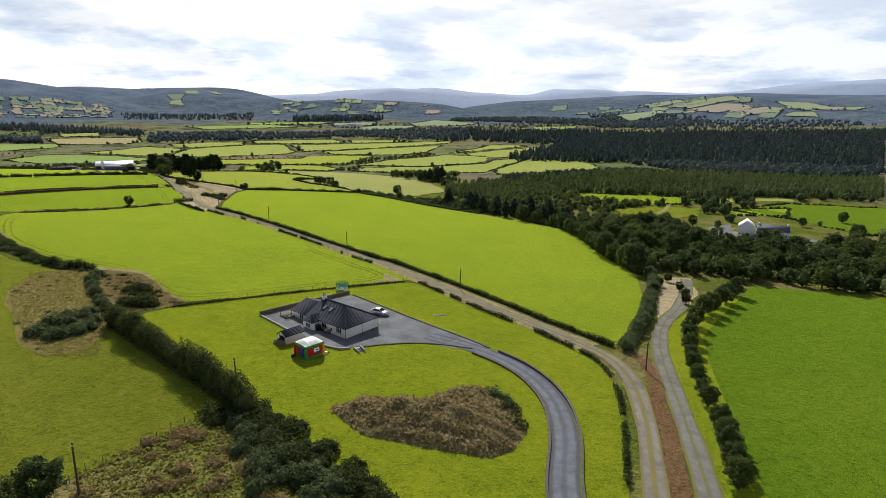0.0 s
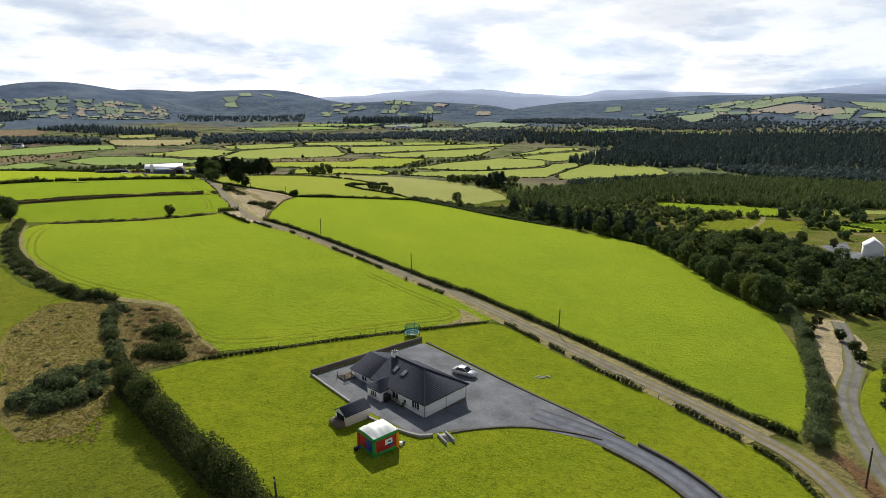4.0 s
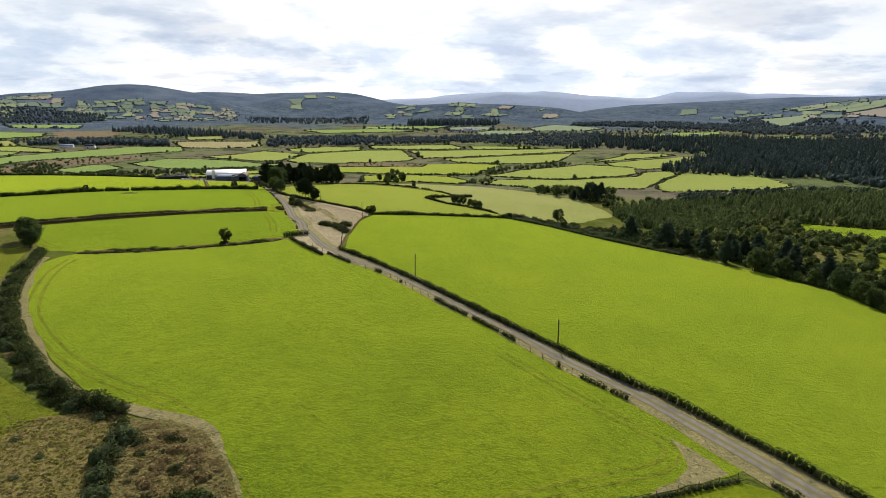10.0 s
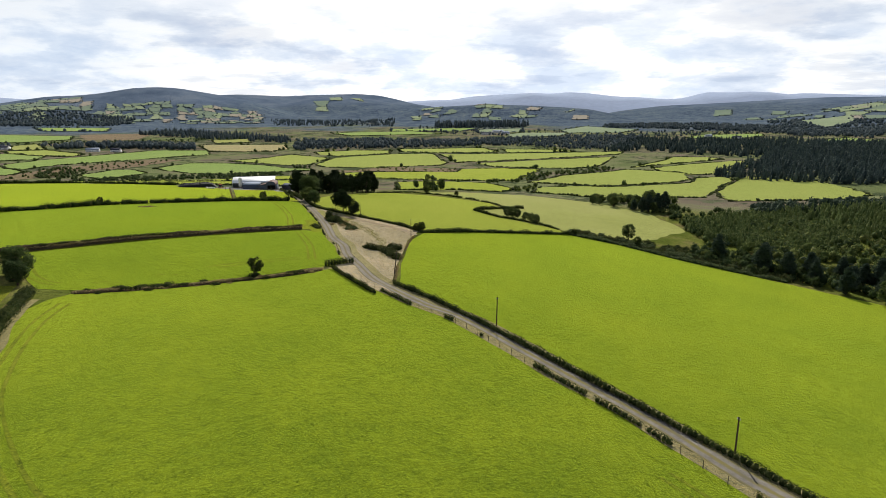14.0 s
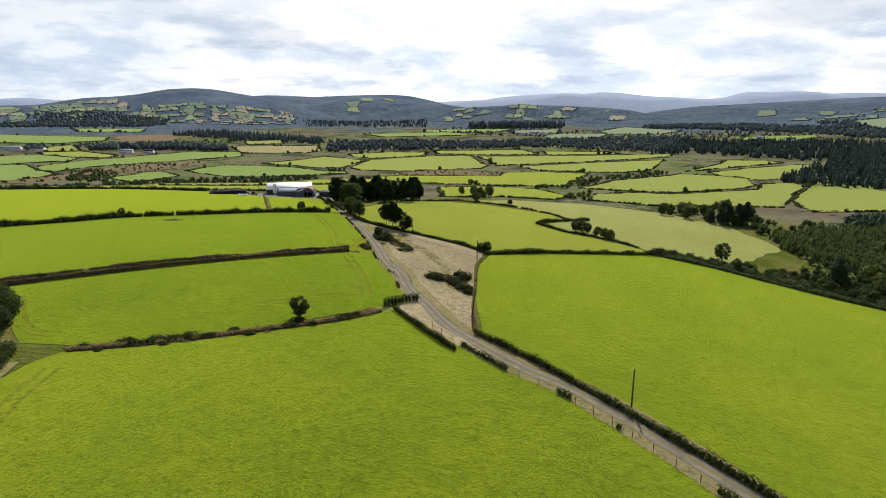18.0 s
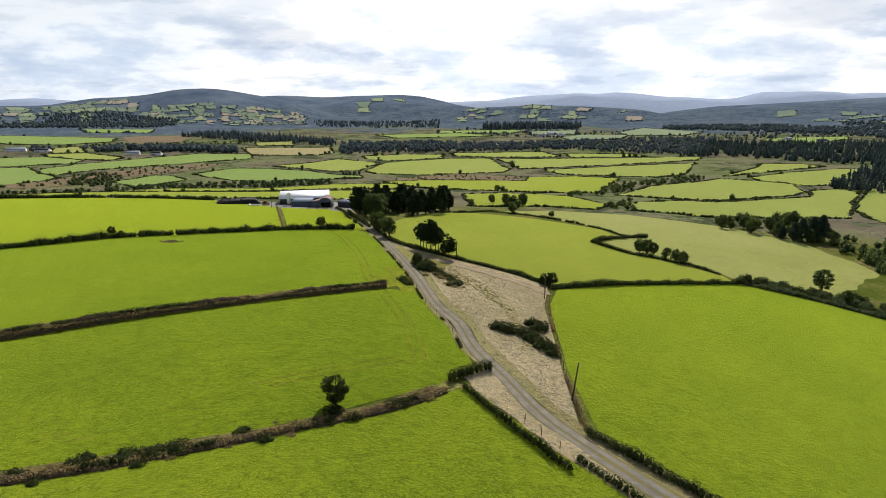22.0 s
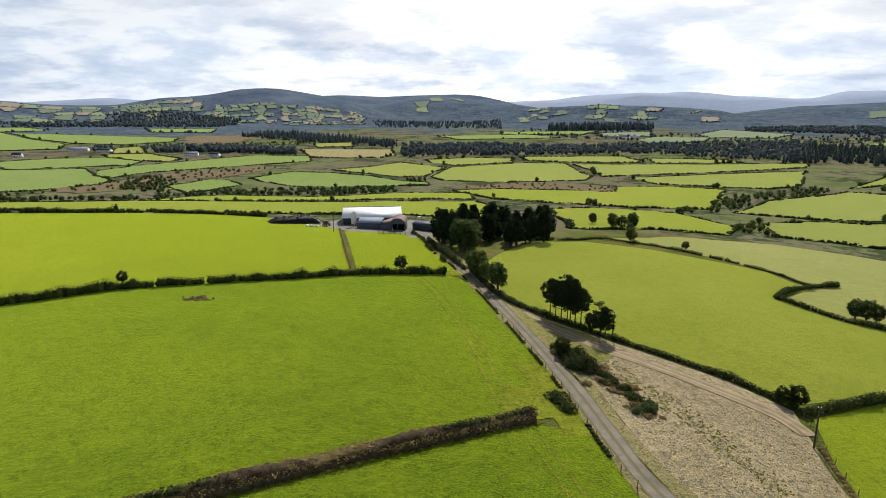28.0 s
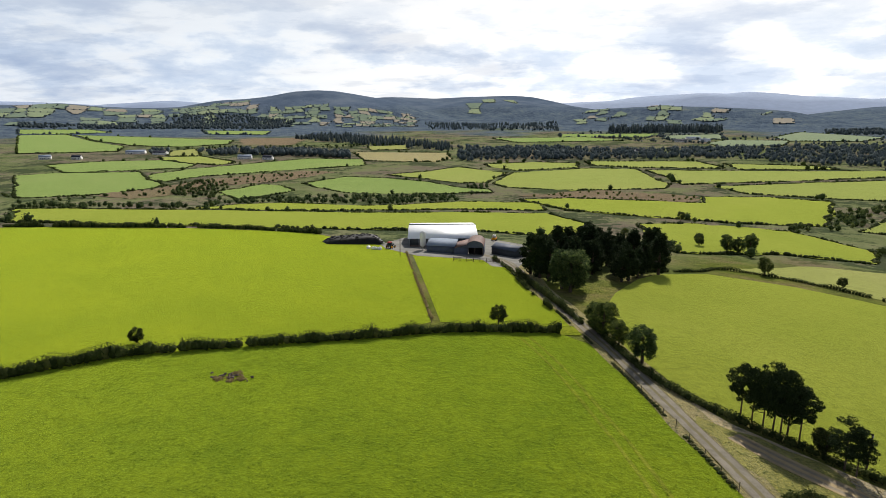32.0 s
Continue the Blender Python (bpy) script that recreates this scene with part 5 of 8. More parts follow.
hedge("hedge", HEDGE1, 1.2, 0.8, M_GORSE, "dark brambles on the earth bank", 51, 0.21, 44, 0.62)
bank("earth_bank", HEDGE2, 2.4, 1.25, 71, "steep dark earth bank across the pasture")
bank("earth_bank", HEDGE1, 1.9, 0.38, 72, "low dark earth bank across the pasture")
hedge("hedge", HEDGE2, 1.5, 0.5, M_GORSE, "low dark brambles on the earth bank", 40, 0.20, 5, 0.35, 0.3, lift=1.1)
hedge("hedge", HEDGE2, 3.0, 0.5, M_FERN, "dry grass fringe on top of the bank", 46, 0.20, 45, 0.1, lift=0.75)
hedge("hedge", offset(HEDGE2, -1.45), 0.9, 0.3, M_TUFT, "long grass at the foot of the bank", 22, 0.2, 46, 0.1)
hedge("hedge", HEDGE3, 2.3, 2.0, M_LEAF, "clipped hawthorn hedge with small gaps", 96, 0.19, 6, 0.06, 0.3)
hedge("hedge", LEFT_CURVE, 2.8, 1.8, M_LEAF, "curving dark hedge on a bank", 102, 0.25, 7)
hedge("hedge", OLD_HEDGE, 2.2, 1.2, M_GORSE, "patchy overgrown hedge on stones", 85, 0.24, 8, 0.25)
hedge("hedge", HOUSE_HEDGE, 3.8, 4.3, M_LEAF, "tall dense hedge beside the bungalow garden", 323, 0.21, 9, 0.0, 0.26)
hedge("hedge", RFIELD_TOP[:4], 1.9, 1.5, M_LEAF, "dark hedge at the top of the pasture", 74, 0.24, 10)
hedge("hedge", RFIELD_TOP[3:], 2.4, 1.1, M_WILLOW, "grey-green bramble hedge at the pasture edge", 74, 0.24, 13)
hedge("hedge", SHEEP_EDGE, 1.6, 1.1, M_LEAF, "low hedge bank above the lane", 68, 0.22, 11)
hedge("hedge", FENCE_LINE, 0.8, 0.5, M_GORSE, "rough grass bank under a post and wire fence", 40, 0.17, 12)
hedge("hedge", ((62.6, 99.6), (71, 107.5), (80, 116.3), (92, 130), (105.5, 145.4), (115.4, 160.2)), 3.4, 2.2, M_WILLOW, "thick grey-green hedge along the lane", 153, 0.25, 14)
hedge("hedge", ((54.5, 393), (48, 402), (38, 408), (29.6, 412.4), (20.8, 427)), 1.5, 1.1, M_LEAF, "low bank and hedge in the grazed field", 57, 0.22, 15)
hedge("hedge", ((20.8, 427), (30, 437), (40, 445), (52, 451)), 1.8, 1.4, M_LEAF, "low dark hedge in the grazed field", 64, 0.24, 16)
hedge("hedge", ((40, 445), (36.5, 464), (12, 498), (-9, 513), (-20, 505), (-38, 498)), 1.3, 1.0, M_LEAF, "dark hedge between two sloping fields", 40, 0.25, 17, 0.1)
hedge("hedge", ((-66, 429), (-71, 446), (-76, 462), (-80, 480)), 1.6, 1.5, M_LEAF, "dark hedge beside the lane under the trees", 57, 0.24, 18, 0.1)
hedge("hedge", offset([p for p in LANE if 300 < p[1] < 440], 2.4), 0.6, 0.4, M_GORSE, "rough bank and fence beside the lane", 40, 0.14, 19, 0.5)
hedge("hedge", offset([p for p in LANE if 435 < p[1] < 505], 3.0), 1.4, 1.2, M_LEAF, "round clipped bushes beside the lane", 61, 0.24, 20, 0.35)
hedge("hedge", ((-300, 512), (-247, 517), (-213, 530), (-187, 537), (-162, 538)), 2.0, 1.8, M_LEAF, "far hedge behind the farm pasture", 40, 0.32, 21, 0.15)
hedge("hedge", ((-24, 279), (-22.3, 300), (-20.5, 312), (-17, 335), (-13, 351)), 0.7, 0.5, M_FERN, "dry weeds under a wire fence", 27, 0.18, 24, 0.3)
hedge("hedge", ((-97, 421), (-108, 462), (-119, 505)), 0.8, 0.45, M_FERN, "dry grass under a wire fence", 17, 0.20, 25, 0.2)

# ---- bushes and rough ground ----
BRAMBLES = ((-38.1, 143.6), (-36.6, 143.9), (-35.2, 143.6), (-34, 143.3), (-32.8, 142.9), (-37.4, 145), (-35.8, 145.2), (-33.6, 144.4), (-39.4, 153.8), (-38.2, 154.2), (-37, 153.8), (-36, 153.4))


def bushes(kinds, spots, lo, hi, seed, flat=1.0):
    r = np.random.default_rng(seed)
    for x, y in spots:
        s = r.uniform(lo, hi)
        k = kinds[int(r.integers(len(kinds)))]
        m = pose(x, y, ground_z(x, y) - 0.1, 0, 0, r.uniform(0, 360)) @ Matrix.Diagonal((s, s, s * flat, 1))
        if k.name in USED:
            copy_thing(k, m).matrix_basis = m
        else:
            USED[k.name] = True
            k.matrix_basis = m


_r = np.random.default_rng(33)
_q, _n = along(HEDGE1, 1.1)
bushes([*FERN, *FERN, *BRAM, *GORSE], _q + _n * _r.normal(0.5, 1.1, (len(_q), 1)), 0.4, 1.05, 33, 0.8)
_q, _n = along(LEFT_CURVE, 1.6)
bushes([*WSHR, *BRAM, *FERN], _q - _n * _r.uniform(0.6, 2.4, (len(_q), 1)), 0.5, 1.0, 34, 0.9)
bushes([*FERN, *BRAM, *FERN, *GORSE], inset_rand([(-49.5, 172), (-44, 171.6), (-39, 168.7), (-34, 160), (-31, 151.4), (-29, 147), (-33.8, 141.5), (-39.4, 139), (-42.3, 145.5), (-46.5, 158)], 70, _r), 0.25, 0.7, 35, 0.7)
bushes([*FERN, *FERN, *WSHR], inset_rand([(-64, 160), (-62, 170), (-52, 174), (-48, 158), (-43.5, 145), (-41, 130), (-42, 119), (-47, 118), (-53, 125), (-57, 137)], 110, _r), 0.2, 0.5, 36, 0.6)
bushes(GORSE, ((-31.5, 318), (-30, 317), (-28.4, 316.5), (-23.5, 321.8), (-22, 320), (-26.5, 315.5), (-25, 314), (-24.6, 312), (-24, 310), (-23.4, 308), (-23, 318), (-22.6, 305.6), (-25.6, 313)), 0.8, 1.25, 1)
bushes(BRAM, ((-45, 367.7), (-44.3, 365), (-43.6, 362.3), (-42, 359.5), (-41, 357), (-39.6, 354.5), (-38.6, 351), (-37.6, 349)), 0.6, 1.0, 2)
_p = np.array(((-45.5, 368.5), (-44.8, 366), (-44, 363.5), (-43, 361), (-42, 358.5), (-40.8, 356), (-39.8, 353), (-38.5, 350), (-37, 347.5)))
bushes([*WSHR, *GORSE], np.repeat(_p, 2, 0) + np.random.default_rng(16).normal(0, 1.1, (18, 2)), 0.35, 0.8, 16)
bushes(FERN, np.repeat(_p, 3, 0) + np.random.default_rng(17).normal(0, 1.6, (27, 2)), 0.6, 1.2, 17)
bushes([*GORSE, *BRAM], ((-47.4, 367.2), (-46.2, 365.0), (-45.2, 363.2), (-46.4, 362.2), (-44.4, 361.4), (-45.0, 365.6), (-47.8, 369.4)), 1.0, 1.5, 71, 1.15)
plant(HAW, -47.4, 366.8, 0.7, label="slim dark bush beside the lane")
bushes(BRAM, ((-50.6, 347.4), (-51.4, 349), (-49.9, 345.6)), 0.8, 1.1, 3)
bushes(WSHR, inset_rand([(-52, 128), (-46, 124), (-41, 133), (-42, 140), (-50, 138)], 22, np.random.default_rng(3)), 0.7, 1.3, 4)
bushes(BRAM, inset_rand([(-40, 152), (-33, 152), (-30, 143), (-38, 141)], 12, np.random.default_rng(4)), 0.6, 1.1, 5)
bushes(BRAM, inset_rand([(-20, 91), (-13, 92), (-6, 84), (0, 73), (5, 62), (-4, 62), (-9, 74)], 46, np.random.default_rng(5)), 0.8, 1.5, 6)
bushes(WSHR, inset_rand([(-14, 86), (-6, 78), (-1, 66), (-8, 63), (-14, 74)], 26, np.random.default_rng(6)), 0.8, 1.4, 7)
bushes(FERN, inset_rand([(-31, 80), (-22, 88), (-12, 78), (-6, 60), (-24, 56), (-34, 68)], 60, np.random.default_rng(7)), 0.6, 1.3, 8)
bushes(FERN, inset_rand([(-48, 172), (-39, 169), (-31, 152.4), (-27, 143.5), (-33.8, 140), (-39, 140)], 70, np.random.default_rng(8)), 0.5, 1.2, 9)
bushes(BRAM, [(x, y) for x, y in BRAMBLES], 0.9, 1.5, 13, 1.15)
bushes(WSHR, [(-48.6, 168), (-48.8, 164), (-48, 160), (-47.2, 156.5), (-46.4, 153.5), (-44, 147.5), (-43, 145)], 0.7, 1.2, 14)
bushes(WSHR, ((26.5, 86), (27.8, 84), (27, 82.2), (25.6, 84.4)), 0.8, 1.2, 10)
bushes(BRAM, inset_rand([(86, 380), (98, 358), (118, 334), (126, 352), (104, 376)], 40, np.random.default_rng(9)), 0.8, 1.8, 11)
bushes([*BRAM, *WSHR, *GORSE], [(x + dx, y + dy) for k, (x, y) in enumerate(offset(RFIELD_TOP[3:], 2.6, 2.2)) for dx, dy in ((0.4 * math.sin(k * 5.1), 0.3), (2.4 + math.sin(k * 2.3), 2.0 + math.cos(k * 3.7)), (5.0 + 2 * math.sin(k * 1.9), 4.4 + 2 * math.cos(k * 1.3)))], 0.7, 1.5, 72)
for _x, _y, _s in ((-35.6, 73.2, 1.0), (-38.4, 70, 0.9)):
    plant(WIL, _x, _y, _s)


def tussocks(name, poly, count, size, mat, label, seed, dome=None):
    """Countless grass tussocks on rough ground, as one object."""
    r = np.random.default_rng(seed)
    p = inset_rand(poly, count, r)
    p = p + r.normal(0, 0.9, p.shape) * (r.uniform(0, 1, (count, 1)) < 0.4)
    z = heights(p[:, 0], p[:, 1]) + (dome(p) if dome else 0)
    at = np.repeat(np.c_[p, z + size * 0.3], 4, 0) + r.normal(0, size * 0.3, (count * 4, 3)) * (1, 1, 0.5)
    v, f = leaf_cards(at, size, r, 0.0)
    return tagged(new(name, mesh_of(name, v, f, mat)), label, "grass", kind="stuff")


tussocks("tussock_grass", [(-65, 159), (-63.5, 173), (-52, 175), (-46, 157), (-40, 134), (-38, 116), (-47, 117), (-57, 136)], 2200, 0.3, M_FERN, "tussocks of dry brown grass on rough ground", 1)
tussocks("tussock_grass", [(-65, 159), (-63.5, 173), (-52, 175), (-46, 157), (-40, 134), (-38, 116), (-47, 117), (-57, 136)], 2600, 0.3, M_TUFT, "tussocks of green grass on rough ground", 2)
tussocks("tussock_grass", [(-48.5, 172.4), (-39, 169.7), (-31, 152.4), (-26, 142.7), (-33.8, 139.5), (-39.4, 138), (-43, 145), (-47, 158)], 1700, 0.3, M_FERN, "tussocks of dry bracken at the field corner", 3)
tussocks("tussock_grass", [(-33, 78), (-22, 88), (-12, 90), (0, 66), (0, 50), (-30, 50)], 3200, 0.32, M_TUFT, "rank green grass among brambles", 4)
tussocks("tussock_grass", [(-33, 78), (-22, 88), (-12, 90), (0, 66), (0, 50), (-30, 50)], 1500, 0.3, M_FERN, "rank dry grass among brambles", 5)

tussocks("stubble_tufts", [(-27, 290), (-33, 310), (-38, 330), (-43, 352), (-46, 372), (-50, 386), (-37, 376), (-20, 362), (-14, 353), (-18, 335), (-21, 310), (-24, 292)], 3200, 0.17, M_STRAW, "short tufts of bleached grass on dry ground", 6)
tussocks("tussock_grass", [(-46, 370), (-40, 358), (-33, 345), (-28, 330), (-28, 308), (-26, 308), (-25.5, 330), (-29, 347), (-36, 361), (-44, 374)], 700, 0.24, M_TUFT, "greener tufts across dry ground", 7)

MOUND = [(-0.7, 88.1), (4.9, 89.8), (10, 87), (14, 86.2), (20, 88.6), (25.5, 88.4), (28.4, 82), (27.5, 75), (23, 70.5), (18.8, 69.6), (10.2, 74.6), (2.9, 79.4)]


def mound_rise(p):
    """Height of the mound over the ground: a crest near its upper side, a long slope below it, lumps all over."""
    q = np.array(MOUND)
    far, near = np.full(len(p), 1e9), np.full(len(p), 1e9)
    for k, (a, b) in enumerate(zip(q, np.roll(q, -1, 0))):
        d = b - a
        t = np.clip(((p - a) @ d) / (d @ d), 0, 1)
        away = np.hypot(*(p - a - t[:, None] * d).T)
        if k < 6:
            far = np.minimum(far, away)
        else:
            near = np.minimum(near, away)
    x, y = p[:, 0], p[:, 1]
    s = np.clip(far / 2.6, 0, 1) * np.clip(near / 8.0, 0, 1)
    lumps = 0.30 * np.sin(x * 0.9 + 1.5 * np.sin(y * 0.5)) * np.sin(y * 1.1 + x * 0.3) + 0.16 * np.sin(x * 2.3 + y) * np.sin(y * 2.1 - x * 0.7)
    return (2.6 * s ** 0.8 + lumps * np.clip(np.minimum(far, near) / 1.5, 0, 1) + 0.12) * inside(p, q)


def build_mound():
    root = thing("earth_mound", Matrix(), "earth mound overgrown with dry brown grass", "mound")
    gx, gy = np.meshgrid(np.arange(-2, 30, 0.4), np.arange(68, 91, 0.4))
    p = np.stack([gx.ravel(), gy.ravel()], -1)
    z = heights(p[:, 0], p[:, 1]) + mound_rise(p) - 0.02
    m = gx.shape[1]
    i = np.arange(gx.shape[0] - 1)[:, None] * m + np.arange(m - 1)[None]
    f = np.stack([i, i + 1, i + 1 + m, i + m], -1).reshape(-1, 4)
    ins = inside(p, np.array(MOUND))
    f = f[ins[f].any(1)]
    part("earth", mesh_of("earth", np.c_[p, z], f, M_MOUND, True), root)
    r = np.random.default_rng(4)
    q = inset_rand(MOUND, 2600, r)
    at = np.repeat(np.c_[q, heights(q[:, 0], q[:, 1]) + mound_rise(q) + 0.1], 4, 0) + r.normal(0, 0.12, (10400, 3))
    v, f = leaf_cards(at, 0.3, r, 0.0)
    tagged(part("grass_cover", mesh_of("grass_cover", v, f, M_STRAW), root, "long dry grass"), kind="stuff")


build_mound()
bushes(BRAM, ((26.2, 85.6), (27.2, 83.6), (27.4, 81.4), (26.4, 82.8), (25.2, 80.4), (26.6, 79.2), (22.6, 76.2), (21.2, 75.2), (26.2, 76.6)), 0.8, 1.25, 61)


# ---- woods and hedges far off ----
def far_trees(name, spots, mat, label, size, seed, cards=60, leaf=1.1, cone=False):
    """Woodland that is only seen from afar: every tree a tapering or rounded crown of sprays round a dark body."""
    r = np.random.default_rng(seed)
    pieces, pts = [], []
    z = heights(spots[:, 0], spots[:, 1])
    for (x, y), g in zip(spots, z):
        s = size * r.uniform(0.6, 1.25)
        v, f = lump(r, 1.0, 1.0, 4 if size < 3 else 5, 6)
        if cone:
            k = np.clip((1 - v[:, 2:3]) / 2, 0.05, 1)
            v = v * np.c_[k * 0.30 * s, k * 0.30 * s, np.full(len(v), 0.5 * s)] + (x, y, g + 0.48 * s)
        else:
            v = v * (0.36 * s, 0.36 * s, 0.36 * s) + (x, y, g + 0.42 * s)
        pieces.append((v, f))
        d = r.normal(0, 1, (cards, 3))
        d /= np.linalg.norm(d, axis=1)[:, None]
        if cone:
            h = r.uniform(0.05, 1.0, cards)
            w = (1.05 - h) * 0.36 * s
            a = r.uniform(0, 6.28, cards)
            pts.append(np.c_[x + np.cos(a) * w, y + np.sin(a) * w, g + h * s])
        else:
            pts.append(np.array([x, y, g + 0.5 * s]) + d * r.uniform(0.36, 0.52, (cards, 1)) * s * (1, 1, 0.9))
    pieces.append(leaf_cards(np.concatenate(pts), leaf, r))
    v, f = gather(pieces)
    return tagged(new(name, mesh_of(name, v, f, mat)), label, "woodland", kind="stuff")


_r = np.random.default_rng(21)
far_trees("spruce_plantation", inset_rand([(205, 462), (324, 478), (573, 405), (443, 313), (300, 338), (222, 396)], 4200, _r), M_YOUNG, "young bright green spruce plantation in rows", 5.4, 1, 16, 0.8, True)
far_trees("spruce_plantation", inset_rand([(138, 440), (205, 466), (222, 396), (160, 372), (134, 380), (128, 410)], 1100, _r), M_YOUNG, "young bright green plantation on rough ground", 4.2, 12, 20, 0.7, True)
far_trees("valley_scrub", inset_rand([(132, 470), (150, 482), (200, 472), (215, 400), (160, 366), (120, 376), (128, 400), (138, 440)], 170, _r), M_OAK, "dark bushes scattered over rough ground", 3.6, 13, 50, 0.6)
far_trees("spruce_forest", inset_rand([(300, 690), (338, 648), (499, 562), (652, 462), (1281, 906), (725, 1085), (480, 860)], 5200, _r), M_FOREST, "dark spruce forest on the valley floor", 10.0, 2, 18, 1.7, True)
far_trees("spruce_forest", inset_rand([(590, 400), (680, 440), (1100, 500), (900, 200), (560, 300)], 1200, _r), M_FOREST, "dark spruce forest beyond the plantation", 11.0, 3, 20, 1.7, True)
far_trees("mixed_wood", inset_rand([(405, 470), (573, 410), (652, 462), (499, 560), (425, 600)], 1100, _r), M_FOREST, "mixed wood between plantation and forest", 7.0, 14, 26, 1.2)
far_trees("shelter_belt", inset_rand([(196, 455), (324, 472), (420, 440), (440, 452), (320, 492), (205, 478)], 160, _r), M_SPRUCE, "dark line of trees at the plantation edge", 6.0, 4, 40, 1.0)
far_trees("mixed_wood", inset_rand([(214, 300), (262, 322), (300, 345), (226, 398), (186, 440), (130, 370), (160, 322), (195, 320)], 420, _r), M_OAK, "mixed scrub wood beside the pasture", 4.6, 5, 50, 0.7)
far_trees("mixed_wood", inset_rand([(250, 180), (300, 205), (380, 180), (420, 130), (260, 118), (165, 118), (200, 128)], 330, _r), M_OAK, "dense broadleaf wood round the farmhouse", 8.5, 6, 80, 0.8)
far_trees("wood_undergrowth", inset_rand([(117, 163), (138, 152), (168, 123), (215, 128), (262, 170), (250, 198), (212, 205), (200, 226), (214, 268), (190, 300), (158, 300), (146, 262), (131, 205), (120, 184)], 620, _r), M_OAK, "dense undergrowth and saplings filling the wood", 4.6, 8, 50, 0.7)
far_trees("wood_undergrowth", inset_rand([(98, 354), (119, 330), (138, 303), (147, 268), (160, 272), (165, 320), (132, 368), (106, 374)], 200, _r), M_OAK, "dense bushes along the wood edge", 3.2, 9, 50, 0.6)
far_trees("mixed_wood", inset_rand([(250, 262), (285, 290), (345, 318), (420, 300), (430, 330), (310, 350), (262, 320)], 90, _r), M_OAK, "scattered trees behind the farmhouse field", 6.0, 7, 60, 0.9)
WOODS = (
    (((-533, 1100), (-497, 1134), (-385, 1122), (-314, 1100), (-335, 1157), (-409, 1188), (-525, 1182)), 230, 10, False),
    (((-549, 1490), (-392, 1367), (-266, 1285), (-185, 1229), (-204, 1344), (-338, 1498), (-514, 1621)), 420, 11, True),
    (((-1256, 1765), (-1007, 1828), (-748, 1880), (-816, 2109), (-1139, 2050), (-1371, 1899)), 620, 10, False),
    (((-160, 1072), (-116, 1107), (7, 1115), (196, 1146), (273, 1063), (360, 1030), (543, 1349), (375, 1344), (225, 1316), (84, 1284), (-37, 1315), (-187, 1318)), 1500, 7, False),
    (((126, 1772), (374, 1763), (413, 1870), (148, 1883)), 320, 17, True),
    (((566, 1685), (748, 1577), (877, 1375), (1057, 1601), (905, 1846), (640, 1842)), 700, 9, False),
    (((310, 1000), (374, 1007), (432, 915), (551, 787), (599, 744), (784, 940), (714, 1172), (527, 1209), (477, 1238)), 1500, 10, True),
    (((787, 1236), (1055, 1226), (1292, 1477), (1103, 1462), (894, 1408)), 420, 9, False),
    (((-165, 1136), (-17, 1105), (-12, 1211), (-168, 1236)), 90, 10, False), (((-1428, 1759), (-1347, 1793), (-1355, 1890), (-1528, 1870)), 90, 9, False),
    (((-1169, 2061), (-761, 2002), (-824, 2211), (-1047, 2313), (-1290, 2268)), 420, 10, False), (((-343, 1931), (13, 1836), (34, 2348), (-407, 2313)), 520, 9, True),
    (((-650, 1110), (-560, 1130), (-560, 1180), (-650, 1190)), 50, 8, False), (((625, 1760), (804, 1413), (897, 1122), (1155, 1056), (1529, 1092), (1600, 1300), (1300, 1500), (1100, 1480), (900, 1760)), 900, 8, False), (((87, 1852), (354, 1638), (577, 1495), (861, 1521), (1164, 1621), (946, 1354), (495, 1314), (61, 1491)), 520, 6, False),
    (((1020, 1600), (1250, 1500), (1420, 1560), (1300, 1900), (1150, 1850)), 320, 10, False))
SCRUB = ((((-321, 749), (-288, 765), (-185, 793), (-130, 798), (-127, 762), (-193, 728), (-261, 736), (-291, 718), (-301, 690)), 230, 3.4),
         (((-399, 861), (-365, 831), (-346, 790), (-324, 754), (-343, 751), (-375, 771), (-394, 810)), 90, 3.4), (((-464, 705), (-312, 690), (-295, 658), (-439, 678)), 70, 3.8),
         (((-516, 740), (-421, 824), (-399, 861), (-359, 923), (-287, 949), (-320, 864), (-360, 790), (-460, 690)), 150, 2.8), (((-85, 789), (-13, 825), (58, 793), (48, 761)), 40, 1.8),
         (((60, 590), (110, 611), (125, 601), (87, 545)), 30, 4), (((114, 516), (151, 541), (190, 531), (160, 484), (137, 488)), 40, 5), (((-700, 1210), (-300, 1400), (-200, 1400), (-480, 1200)), 150, 4),
         (((-140, 835), (-110, 870), (-100, 840), (-120, 800)), 30, 3.5), (((60, 640), (100, 650), (150, 700), (240, 770), (230, 790), (130, 720)), 120, 3.4))


def off_fields(q):
    for _, p in FAR_FIELDS:
        q = q[~inside(q, np.array(p, float))]
    return q


# the farther woods take the bluer leaf, haze painted by distance
for _i, (_p, _n, _s, _c) in enumerate(WOODS):
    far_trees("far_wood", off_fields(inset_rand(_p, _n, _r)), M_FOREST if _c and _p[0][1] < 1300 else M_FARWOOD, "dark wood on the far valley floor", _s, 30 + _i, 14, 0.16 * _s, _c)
for _i, (_p, _n, _s) in enumerate(SCRUB):
    far_trees("valley_scrub", off_fields(inset_rand(_p, _n, _r)), M_OAK, "thorn scrub and bushes on the valley floor", _s, 60 + _i, 40, 0.8)


